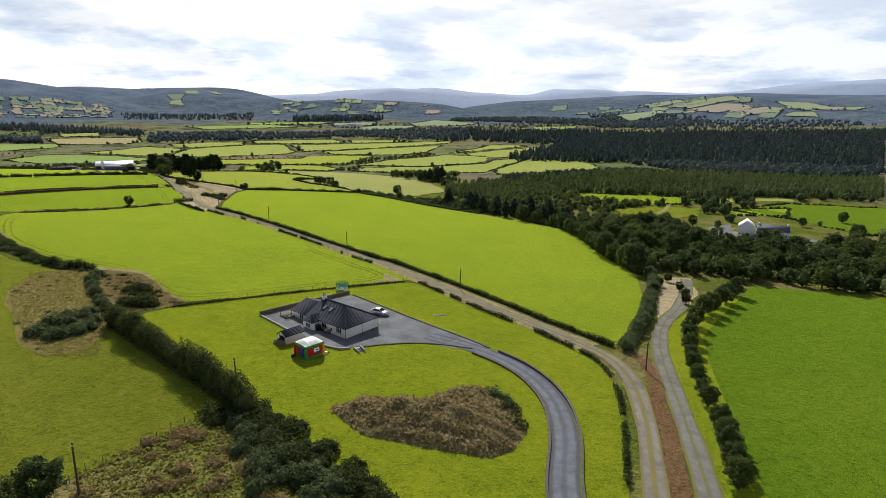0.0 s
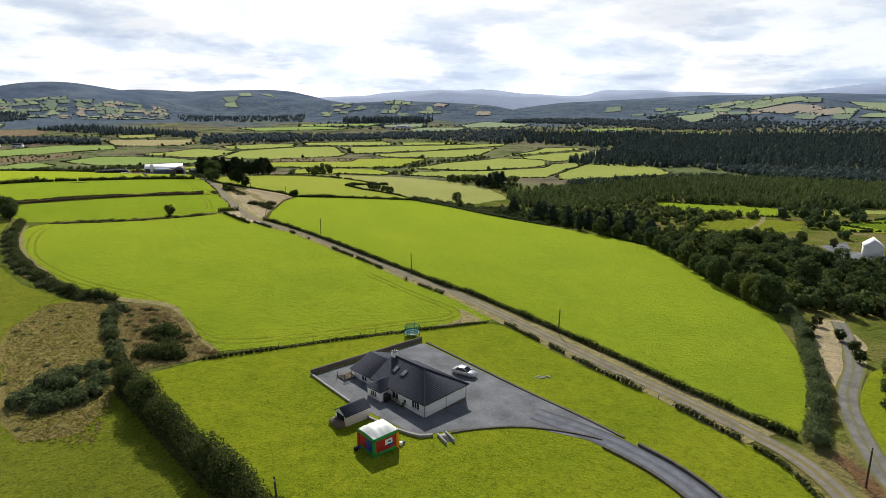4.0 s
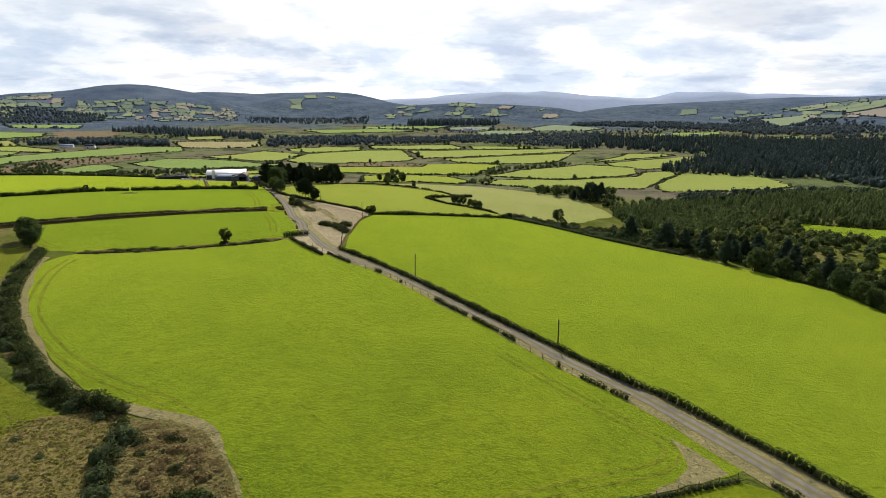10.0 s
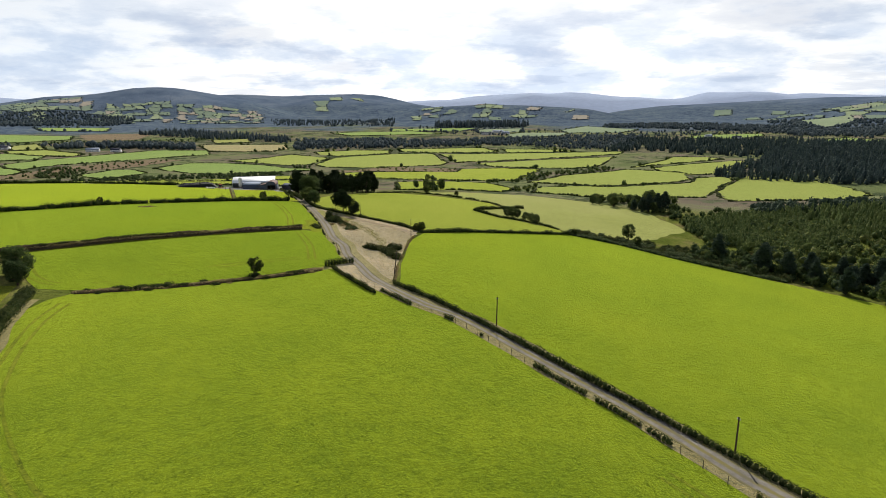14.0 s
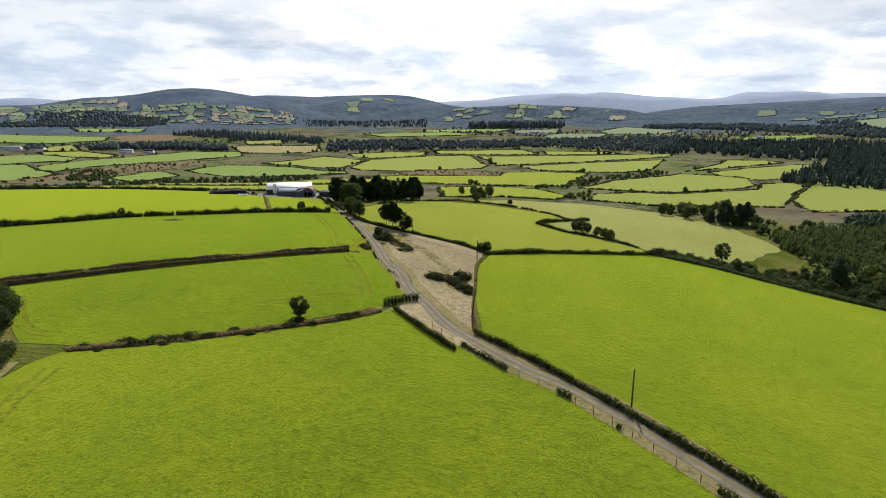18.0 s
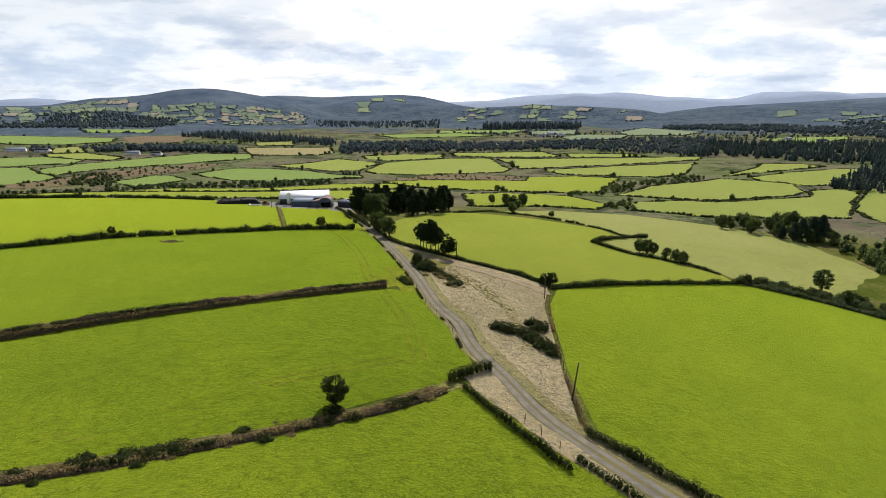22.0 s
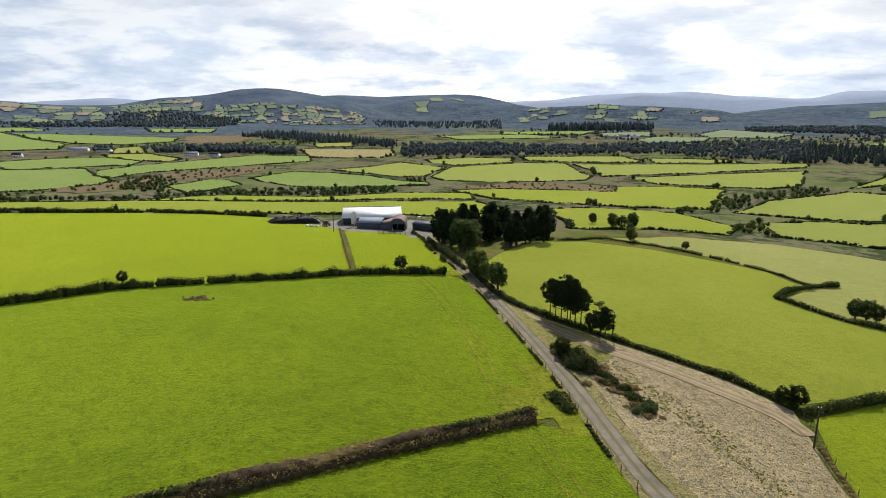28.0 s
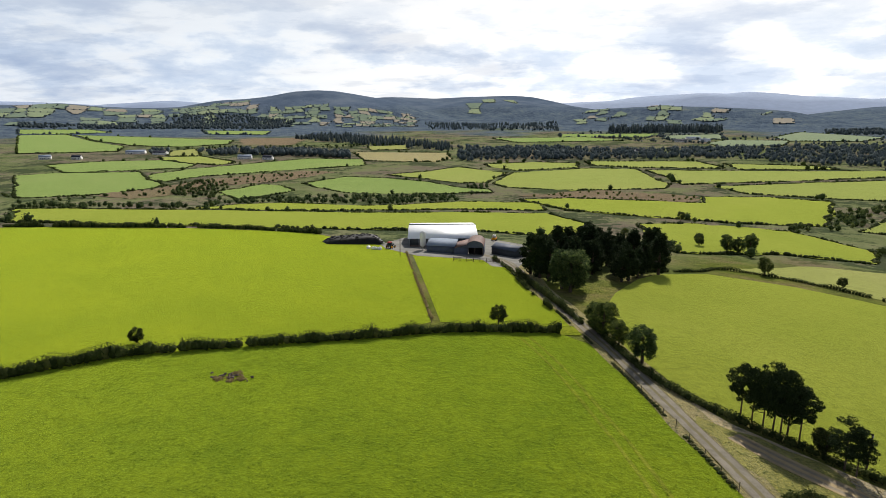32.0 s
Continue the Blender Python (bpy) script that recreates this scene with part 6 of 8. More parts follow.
def hedge_strip(path, tall, wide, r, step):
    """A far hedge along a line: bushes of all sizes run together, with gaps and a ragged top."""
    long_ = np.hypot(*(path[1] - path[0]))
    d = (path[1] - path[0]) / long_
    side = np.array([-d[1], d[0]])
    n = max(4, int(long_ / step))
    f = np.sort(r.uniform(0, 1, n))[:, None]
    wave = np.interp(f[:, 0] * long_, np.arange(0, long_ + 30, 15), r.normal(0, 1.1, len(np.arange(0, long_ + 30, 15))))
    q = path[0] * (1 - f) + path[1] * f + side * (wave + r.normal(0, 0.25 * wide, n))[:, None]
    thick = np.interp(f[:, 0] * long_, np.arange(0, long_ + 24, 12), r.uniform(0.15, 1.0, len(np.arange(0, long_ + 24, 12))))
    q, thick = q[thick > 0.27], thick[thick > 0.27]
    size = tall * thick ** 0.6 * r.uniform(0.6, 1.25, len(q))
    g = heights(q[:, 0], q[:, 1])
    ring = np.array([(math.cos(a), math.sin(a)) for a in np.arange(6) * math.pi / 3])
    out = []
    rad = size * r.uniform(0.5, 0.85, len(q)) * wide / tall
    v = np.concatenate([np.concatenate([q[:, None] + ring[None] * (rad * k)[:, None, None] * r.uniform(0.75, 1.25, (len(q), 6, 1)), (g + size * u)[:, None, None] + r.normal(0, 0.08, (len(q), 6, 1)) * size[:, None, None]], 2) for k, u in ((0.85, -0.15), (1.0, 0.45), (0.45, 0.95))], 1).reshape(-1, 3)
    k = np.arange(6)
    ring_faces = np.concatenate([np.stack([k + 6 * lv, (k + 1) % 6 + 6 * lv, (k + 1) % 6 + 6 * lv + 6, k + 6 * lv + 6], -1) for lv in (0, 1)] + [np.array([(12, 13, 14, 15), (12, 15, 16, 17)])])
    out.append((v, (np.arange(len(q))[:, None, None] * 18 + ring_faces[None]).reshape(-1, 4)))
    at = np.repeat(np.c_[q, g + size * 0.6], 5, 0) + r.normal(0, 1, (5 * len(q), 3)) * np.repeat(np.stack([rad * 0.6, rad * 0.6, size * 0.28], 1), 5, 0)
    out.append(leaf_cards(at, 0.34 * tall, r))
    return out


def far_hedges(poly, seed):
    """The hedges round a field far off, with gaps and a few taller trees."""
    r = np.random.default_rng(seed)
    far = min(p[1] for p in poly)
    step = 0.9 if far < 900 else 1.6 if far < 1500 else 4.5
    pieces, big = [], []
    q = np.array(poly, float)
    for a, b in zip(q, np.roll(q, -1, 0)):
        pieces += hedge_strip((a, b), 1.5 if far < 900 else 2.1 if far < 1500 else 3.6, 1.7 if far < 900 else 2.2 if far < 1500 else 4.2, r, step)
        for k in range(int(np.hypot(*(b - a)) / 3)):
            if r.uniform() < (0.022 if far < 900 else 0.035 if far < 1500 else 0.06):
                big.append(a + (b - a) * k * 3 / np.hypot(*(b - a)))
    v, f = gather(pieces)
    # hedges beyond 1500 m get the leaf with haze in its colour
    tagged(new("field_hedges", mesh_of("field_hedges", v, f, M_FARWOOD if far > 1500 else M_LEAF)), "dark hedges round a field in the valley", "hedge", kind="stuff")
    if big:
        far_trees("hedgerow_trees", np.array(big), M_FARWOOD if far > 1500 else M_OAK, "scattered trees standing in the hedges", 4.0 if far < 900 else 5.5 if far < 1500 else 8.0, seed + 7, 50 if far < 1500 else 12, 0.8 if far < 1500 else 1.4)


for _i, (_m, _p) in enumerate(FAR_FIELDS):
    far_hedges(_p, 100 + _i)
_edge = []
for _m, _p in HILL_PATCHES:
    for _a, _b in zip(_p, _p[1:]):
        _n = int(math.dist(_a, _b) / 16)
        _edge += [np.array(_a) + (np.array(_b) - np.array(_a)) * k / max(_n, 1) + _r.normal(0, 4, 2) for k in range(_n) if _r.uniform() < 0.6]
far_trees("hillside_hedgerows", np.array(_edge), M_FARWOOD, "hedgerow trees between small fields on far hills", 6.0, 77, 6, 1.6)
for _x, _y, _s in ((64, 892, 8), (23, 665, 5), (12, 549, 6), (149, 785, 5), (143, 633, 4.5), (187, 630, 4.5), (67, 913, 9), (147, 789, 5), (-47, 720, 5), (21, 675, 5)):
    far_trees("hedgerow_tree", np.array([(_x, _y)]), M_OAK, "round leafy tree standing in a far hedge", _s, int(_x + 999), 60, 0.7)


# ---- building helpers ----
def blocks(*bits, soft=0.0):
    """One mesh's arrays from boxes (x0, x1, y0, y1, z0, z1)."""
    out = []
    for x0, x1, y0, y1, z0, z1 in bits:
        v = np.array([(x, y, z) for z in (z0, z1) for x, y in ((x0, y0), (x1, y0), (x1, y1), (x0, y1))], float)
        f = np.array([(3, 2, 1, 0), (4, 5, 6, 7), (0, 1, 5, 4), (1, 2, 6, 5), (2, 3, 7, 6), (3, 0, 4, 7)])
        out.append((v, f))
    return gather(out)


def bit(name, parent, mat, *bits, label="", bevel=0.0):
    v, f = blocks(*bits)
    me = mesh_of(name, v, f, mat)
    if bevel:
        bm = bmesh.new()
        bm.from_mesh(me)
        bmesh.ops.bevel(bm, geom=bm.edges[:], offset=bevel, segments=2, affect="EDGES", profile=0.5)
        bm.to_mesh(me)
        bm.free()
    return part(name, me, parent, label)


def solid(name, parent, mat, verts, faces, label="", thick=0.0):
    """A mesh from corner points and faces of any size; thick: shell thickness downwards."""
    me = bpy.data.meshes.new(name)
    if thick:
        n = len(verts)
        low = [(x, y, z - thick) for x, y, z in verts]
        edges = {}
        for f in faces:
            for a, b in zip(f, (*f[1:], f[0])):
                edges[(a, b)] = edges.get((b, a)) is None
                if not edges[(a, b)]:
                    edges.pop((a, b))
                    edges.pop((b, a))
        faces = [*faces, *[tuple(i + n for i in reversed(f)) for f in faces], *[(b, a, a + n, b + n) for a, b in edges]]
        verts = [*verts, *low]
    me.from_pydata(verts, [], faces)
    me.materials.append(mat)
    me.update()
    return part(name, me, parent, label)


def slope(name, parent, mat, low_a, low_b, top_a, top_b, course=0.30, rise=0.006, label=""):
    """A roof slope of lapped courses between its eave (low) and its ridge (top)."""
    la, lb, ta, tb = (np.array(p, float) for p in (low_a, low_b, top_a, top_b))
    nrm = np.cross(lb - la, ta - la)
    nrm /= np.linalg.norm(nrm)
    if nrm[2] < 0:
        nrm = -nrm
    k = max(2, int(np.linalg.norm((ta + tb) / 2 - (la + lb) / 2) / course)) if course else 1
    out = []
    for i in range(k):
        a0, b0 = la + (ta - la) * i / k, lb + (tb - lb) * i / k
        a1, b1 = la + (ta - la) * min(1, (i + 1.12) / k), lb + (tb - lb) * min(1, (i + 1.12) / k)
        top = [a0 + nrm * (rise + 0.003), b0 + nrm * (rise + 0.003), b1 + nrm * 0.002, a1 + nrm * 0.002]
        out.append((np.array([*top, *[p - nrm * 0.016 for p in top]]), np.array([(0, 1, 2, 3), (7, 6, 5, 4), (0, 4, 5, 1), (1, 5, 6, 2), (2, 6, 7, 3), (3, 7, 4, 0)])))
    if k == 1:
        return part(name, mesh_of(name, *out[0], mat), parent, label)
    deck = np.array([p - nrm * d for d in (0.02, 0.07) for p in (la, lb, tb, ta)])
    base = part(name, mesh_of(name, deck, out[0][1], M_DARK), parent, label)
    for v, f in out:
        part("slate_course", mesh_of("slate_course", v, f, mat), base)
    return base


def window(parent, x, y, z, w, h, face, panes=2):
    """A window let into a wall. face: 'x-' or 'y-', the way it looks."""
    sgn = -1
    if face == "x-":
        box3 = lambda a0, a1, b0, b1, c0, c1: (x + sgn * c1, x + sgn * c0, y + a0, y + a1, z + b0, z + b1)
    else:
        box3 = lambda a0, a1, b0, b1, c0, c1: (x + a0, x + a1, y + sgn * c1, y + sgn * c0, z + b0, z + b1)
    fr = bit("window", parent, M_PVC, box3(-w / 2, w / 2, 0, 0.07, -0.02, 0.05), box3(-w / 2, w / 2, h - 0.07, h, -0.02, 0.05), *[box3(-w / 2 + (w - 0.07) * i / panes, -w / 2 + 0.07 + (w - 0.07) * i / panes, 0.07, h - 0.07, -0.02, 0.05) for i in range(panes + 1)])
    for i in range(panes):
        a = -w / 2 + 0.07 + (w - 0.07) * i / panes
        bit("pane", fr, M_GLASS, box3(a, a + (w - 0.07) / panes - 0.07, 0.07, h - 0.07, 0.0, 0.02))
    bit("sill", fr, M_CONC, box3(-w / 2 - 0.08, w / 2 + 0.08, -0.08, -0.004, 0.0, 0.12))
    return fr


# ---- bungalow ----
def build_bungalow():
    g = ground_z(8, 124) - 0.05
    root = thing("bungalow", pose(6.5, 116.0, g, 0, 0, 32), "white rendered bungalow with dark slate hipped roof", "house")
    W_, L_, E_, R_ = 9.2, 12.4, 2.55, 5.25
    bit("wall", root, M_RENDER, (0, W_, 0, L_, -0.6, E_))
    bit("plinth", root, M_BLOCK, (-0.02, W_ + 0.02, -0.02, L_ + 0.02, -0.6, 0.25), label="grey plinth")
    o = 0.38
    slope("roof_slope", root, M_SLATE, (-o, L_ + 0.1, E_), (-o, -o, E_), (W_ / 2, L_ + 0.1, R_), (W_ / 2, 4.7, R_))
    slope("roof_slope", root, M_SLATE, (W_ + o, -o, E_), (W_ + o, L_ + 0.1, E_), (W_ / 2, 4.7, R_), (W_ / 2, L_ + 0.1, R_))
    slope("roof_slope", root, M_SLATE, (-o, -o, E_), (W_ + o, -o, E_), (W_ / 2 - 0.01, 4.7, R_), (W_ / 2 + 0.01, 4.7, R_))
    solid("gable_wall", root, M_RENDER, [(0, L_ - 0.02, E_), (W_, L_ - 0.02, E_), (W_ / 2, L_ - 0.02, R_ - 0.06)], [(0, 1, 2)], thick=0.0)
    bit("soffit", root, M_DARK, (-o, W_ + o, -o, L_, E_ - 0.16, E_ - 0.04), label="dark fascia and soffit")
    # ridge and hips
    v, f = gather([tube([(W_ / 2, 4.7, R_ + 0.03), (W_ / 2, L_ + 0.1, R_ + 0.03)], [0.11, 0.11], 6), tube([(-o, -o, E_ + 0.03), (W_ / 2, 4.7, R_ + 0.03)], [0.09, 0.09], 6), tube([(W_ + o, -o, E_ + 0.03), (W_ / 2, 4.7, R_ + 0.03)], [0.09, 0.09], 6)])
    part("ridge_tiles", mesh_of("ridge_tiles", v, f, M_SLATE, True), root)
    # lower wing
    bit("wall", root, M_RENDER, (0.4, 8.8, L_, 18.2, -0.6, 2.25))
    slope("roof_slope", root, M_SLATE, (0.0, 18.5, 2.25), (0.0, L_ + 0.12, 2.25), (4.6, 18.5, 4.05), (4.6, L_ + 0.12, 4.05))
    slope("roof_slope", root, M_SLATE, (9.2, L_ + 0.12, 2.25), (9.2, 18.5, 2.25), (4.6, L_ + 0.12, 4.05), (4.6, 18.5, 4.05))
    solid("gable_wall", root, M_RENDER, [(0.4, 18.18, 2.25), (8.8, 18.18, 2.25), (4.6, 18.18, 3.95)], [(0, 1, 2)])
    # porch
    bit("porch_wall", root, M_RENDER, (-1.9, 0.1, 8.1, 11.3, -0.4, 2.25))
    slope("roof_slope", root, M_SLATE, (-2.2, 11.6, 2.25), (-2.2, 7.8, 2.25), (-1.0, 9.72, 3.5), (-1.0, 9.68, 3.5))
    slope("roof_slope", root, M_SLATE, (-2.2, 7.8, 2.25), (0.8, 7.8, 2.4), (-1.0, 9.7, 3.5), (2.0, 9.7, 3.5))
    slope("roof_slope", root, M_SLATE, (0.8, 11.6, 2.4), (-2.2, 11.6, 2.25), (2.0, 9.7, 3.5), (-1.0, 9.7, 3.5))
    for x, y, w, h, n in ((0, 2.0, 1.7, 1.25, 3), (0, 4.4, 0.6, 0.7, 1), (0, 6.6, 1.3, 1.1, 2)):
        window(root, x, y, 1.0, w, h, "x-", n)
    window(root, 0.4, 15.0, 0.95, 1.3, 1.0, "x-", 2)
    window(root, -1.9, 9.7, 0.95, 1.5, 1.0, "x-", 3)
    door = bit("door", root, M_CLAD, (-1.3, -0.4, 8.06, 8.11, -0.3, 1.8), label="dark porch door")
    bit("handle", door, M_GALV, (-0.52, -0.46, 8.0, 8.06, 0.7, 0.85))
    # roof windows in the long slope
    d = np.array([W_ / 2 + o, 0, R_ - E_])
    d /= np.linalg.norm(d)
    for y in (7.4, 9.5):
        c = np.array([2.6, y, E_ + (2.6 + o) / (W_ / 2 + o) * (R_ - E_) + 0.1])
        n = np.array([-d[2], 0, d[0]])
        def quad(a, b, up, half_w, half_h):
            pts = [c + up * n + sx * half_w * np.array([0, 1, 0]) + sy * half_h * d for sx, sy in ((-1, -1), (1, -1), (1, 1), (-1, 1))]
            low = [p - n * 0.14 for p in pts]
            return [tuple(p) for p in pts + low]
        rw = solid("roof_window", root, M_CLAD, quad(0, 0, 0.05, 0.42, 0.62), [(0, 1, 2, 3), (0, 4, 5, 1), (1, 5, 6, 2), (2, 6, 7, 3), (3, 7, 4, 0)], "grey roof window frame")
        solid("pane", rw, M_SKYL, quad(0, 0, 0.062, 0.33, 0.52), [(0, 1, 2, 3), (0, 4, 5, 1), (1, 5, 6, 2), (2, 6, 7, 3), (3, 7, 4, 0)], "pale glass")
    ch = bit("chimney", root, M_RENDER, (W_ / 2 - 0.42, W_ / 2 + 0.42, L_ - 0.8, L_ - 0.1, R_ - 0.8, R_ + 0.75), label="rendered chimney")
    bit("cap", ch, M_CONC, (W_ / 2 - 0.5, W_ / 2 + 0.5, L_ - 0.88, L_ - 0.02, R_ + 0.75, R_ + 0.86))
    for dx in (-0.2, 0.2):
        v, f = tube([(W_ / 2 + dx, L_ - 0.45, R_ + 0.84), (W_ / 2 + dx, L_ - 0.45, R_ + 1.2)], [0.12, 0.10], 10)
        part("chimney_pot", mesh_of("chimney_pot", v, f, M_RUST, True), ch)
    for x, y in ((-0.06, -0.06), (4.6, -0.06), (-0.06, 7.2), (0.34, 12.3), (W_ + 0.06, -0.06)):
        v, f = tube([(x, y, -0.2), (x, y, E_ - 0.1)], [0.05, 0.05], 6)
        part("downpipe", mesh_of("downpipe", v, f, M_DARK, True), root, "black drainpipe")
    for a, b in (((-o - 0.06, -o), (-o - 0.06, L_)), ((W_ + o + 0.06, -o), (W_ + o + 0.06, L_)), ((-o, -o - 0.06), (W_ + o, -o - 0.06))):
        v, f = tube([(*a, E_ - 0.03), (*b, E_ - 0.03)], [0.07, 0.07], 6)
        part("gutter", mesh_of("gutter", v, f, M_DARK, True), root, "black gutter")
    # things by the walls
    for x, y, s in ((-0.9, 7.2, 0.35), (-0.6, 4.3, 0.3), (-0.8, 5.6, 0.5)):
        p = root.matrix_world @ Vector((x, y, 0))
        pot = thing("plant_pot", Matrix.Translation((p.x, p.y, ground_z(p.x, p.y) + 0.08)), "small leafy plant in a pot by the wall", "plant pot")
        v, f = tube([(0, 0, 0), (0, 0, 0.3)], [0.18, 0.24], 10)
        part("pot", mesh_of("pot", v, f, M_RUST, True), pot)
        r = np.random.default_rng(int(s * 100))
        v, f = leaf_cards(r.normal(0, s * 0.5, (90, 3)) + (0, 0, 0.3 + s), 0.16, r)
        part("leaves", mesh_of("leaves", v, f, M_LEAF), pot)
    for x, y in ((-0.6, 7.75), (-1.2, 7.55)):
        p = root.matrix_world @ Vector((x, y, 0))
        b = thing("wheelie_bin", pose(p.x, p.y, ground_z(p.x, p.y) + 0.08, 0, 0, 32), "dark wheeled bin by the porch", "bin")
        bit("body", b, M_DARK, (-0.28, 0.28, -0.33, 0.33, 0.06, 0.98), bevel=0.05)
        bit("lid", b, M_CLAD, (-0.31, 0.31, -0.37, 0.36, 0.98, 1.06), bevel=0.03)
        for s in (-0.24, 0.24):
            v, f = tube([(s - 0.04, 0.28, 0.1), (s + 0.04, 0.28, 0.1)], [0.1, 0.1], 10)
            part("wheel", mesh_of("wheel", v, f, M_DARK, True), b)


M_SKYL = plain("roof_light_glass", (0.20, 0.22, 0.24), 0.1, var=0.1, bump=0.0)
build_bungalow()


def low_wall(path, h, w, mat, label, name="garden_wall", top=M_CONC):
    """A low wall on sloping ground, with a coping, in straight lengths."""
    q, n = along(path, 1.8)
    root = thing(name, Matrix.Translation((*q[0], ground_z(*q[0]))), label, "wall")
    base = np.array(root.matrix_world.translation)
    for a, b, na, nb in zip(q, q[1:], n, n[1:]):
        za, zb = ground_z(*a), ground_z(*b)
        vs = []
        for (p, z, m) in ((a, za, na), (b, zb, nb)):
            for s in (w / 2, -w / 2):
                for up in (-0.3, h):
                    vs.append(np.array([*(p + m * s), z + up]) - base)
        f = [(0, 1, 5, 4), (2, 6, 7, 3), (1, 3, 7, 5), (0, 2, 3, 1), (4, 5, 7, 6)]
        solid("wall_length", root, mat, [tuple(v) for v in vs], f)
        vs = [np.array([*(p + m * s), z + up]) - base for (p, z, m) in ((a, za, na), (b, zb, nb)) for s in (w / 2 + 0.05, -w / 2 - 0.05) for up in (h + 0.003, h + 0.08)]
        solid("coping", root, top, [tuple(v) for v in vs], [(0, 1, 5, 4), (2, 6, 7, 3), (1, 3, 7, 5), (0, 2, 3, 1), (4, 5, 7, 6)])
    return root


low_wall(((-9.8, 133), (-4, 136.5), (2, 140), (7, 143), (12.4, 146.2)), 0.85, 0.22, M_BLOCK, "dark block retaining wall round the yard", top=M_STONE)
low_wall(((-9.8, 132.8), (-7, 127.6), (-4.2, 122.4)), 0.3, 0.25, M_CONC, "low pale kerb wall along the yard")
low_wall(((-3.4, 119), (0, 115), (4.2, 111.2), (6.6, 111.0)), 0.35, 0.25, M_CONC, "low pale kerb wall along the yard")
low_wall(((9.4, 111.4), (14, 111.9), (20.6, 111.5), (27, 109), (31, 106.4)), 0.15, 0.22, M_STONE, "low stone kerb along the driveway", top=M_STONE)
low_wall(((13.2, 145.4), (17, 138.5), (20.4, 132.2), (26, 121.8), (31, 113.3), (34.6, 106.4)), 0.15, 0.3, M_STONE, "low dark kerb beside the gravel yard", top=M_STONE)
low_wall([p for p in offset(DRIVE, -2.35, 3) if p[1] < 106], 0.4, 0.3, M_STONE, "low stone wall along the driveway", top=M_STONE)
low_wall([p for p in offset(DRIVE, 2.3, 3) if p[1] < 105], 0.3, 0.3, M_STONE, "low stone wall along the driveway", top=M_STONE)
_s = thing("garden_steps", pose(8.2, 110.2, ground_z(8.2, 110.2), 0, 0, 15), "concrete steps between low walls down to the lawn", "steps")
for _k in range(4):
    bit("step", _s, M_CONC, (-0.5, 0.5, -1.2 + 0.4 * _k, 1.0, -0.2, 0.02 + 0.07 * _k))
for _x in (-0.66, 0.66):
    bit("side_wall", _s, M_CONC, (_x - 0.12, _x + 0.12, -1.5, 1.0, -0.3, 0.5), bevel=0.03)


def build_garden_shed():
    root = thing("garden_shed", pose(-4.2, 117.4, ground_z(-4.2, 117.4), 0, 0, 30), "small rendered garden shed with slate roof", "shed")
    bit("wall", root, M_RENDER, (-2.1, 2.1, -1.3, 1.3, -0.3, 1.75))
    slope("roof_slope", root, M_SLATE, (-2.3, -1.6, 1.72), (2.3, -1.6, 1.72), (-2.3, 0, 2.7), (2.3, 0, 2.7), 0.28)
    slope("roof_slope", root, M_SLATE, (2.3, 1.6, 1.72), (-2.3, 1.6, 1.72), (2.3, 0, 2.7), (-2.3, 0, 2.7), 0.28)
    for x in (-2.09, 2.09):
        solid("gable_wall", root, M_RENDER, [(x, -1.3, 1.75), (x, 1.3, 1.75), (x, 0, 2.6)], [(0, 1, 2)])
    d = bit("door", root, M_DARK, (-2.14, -2.1, -0.9, 0.9, -0.05, 1.6), label="dark double door")
    bit("handle", d, M_GALV, (-2.18, -2.14, -0.06, -0.02, 0.8, 0.95))
    bit("lean_to", root, M_POST, (-3.4, -2.2, -1.2, 1.1, -0.2, 0.9), label="weathered timber store")


build_garden_shed()
for _x, _y, _t in ((-3.6, 131.5, 32), (2.6, 137.5, 32)):
    _d = thing("timber_deck", pose(_x, _y, ground_z(_x, _y) + 0.05, 0, 0, _t), "weathered timber decking with rails", "deck")
    for _k in range(9):
        bit("board", _d, M_POST, (-1.6, 1.6, -1.1 + 0.25 * _k, -0.88 + 0.25 * _k, 0.25, 0.29))
    for _a, _b in ((-1.5, -1.0), (1.5, -1.0), (-1.5, 1.1), (1.5, 1.1), (0, -1.0)):
        bit("post", _d, M_POST, (_a - 0.05, _a + 0.05, _b - 0.05, _b + 0.05, -0.2, 1.2))
    for _z in (0.7, 1.1):
        bit("rail", _d, M_POST, (-1.55, 1.55, -1.04, -0.97, _z, _z + 0.08))


# ---- bouncy castle, trampoline, car ----
def colour(name, c, rough=0.45):
    return plain(name, c, rough, var=0.08, bump=0.05)


M_RED, M_GREEN, M_BLUE, M_YEL, M_WHT = colour("red_vinyl", (0.42, 0.025, 0.03)), colour("green_vinyl", (0.03, 0.26, 0.05)), colour("blue_vinyl", (0.03, 0.05, 0.30)), colour("orange_vinyl", (0.75, 0.32, 0.02)), colour("white_vinyl", (0.8, 0.82, 0.78))


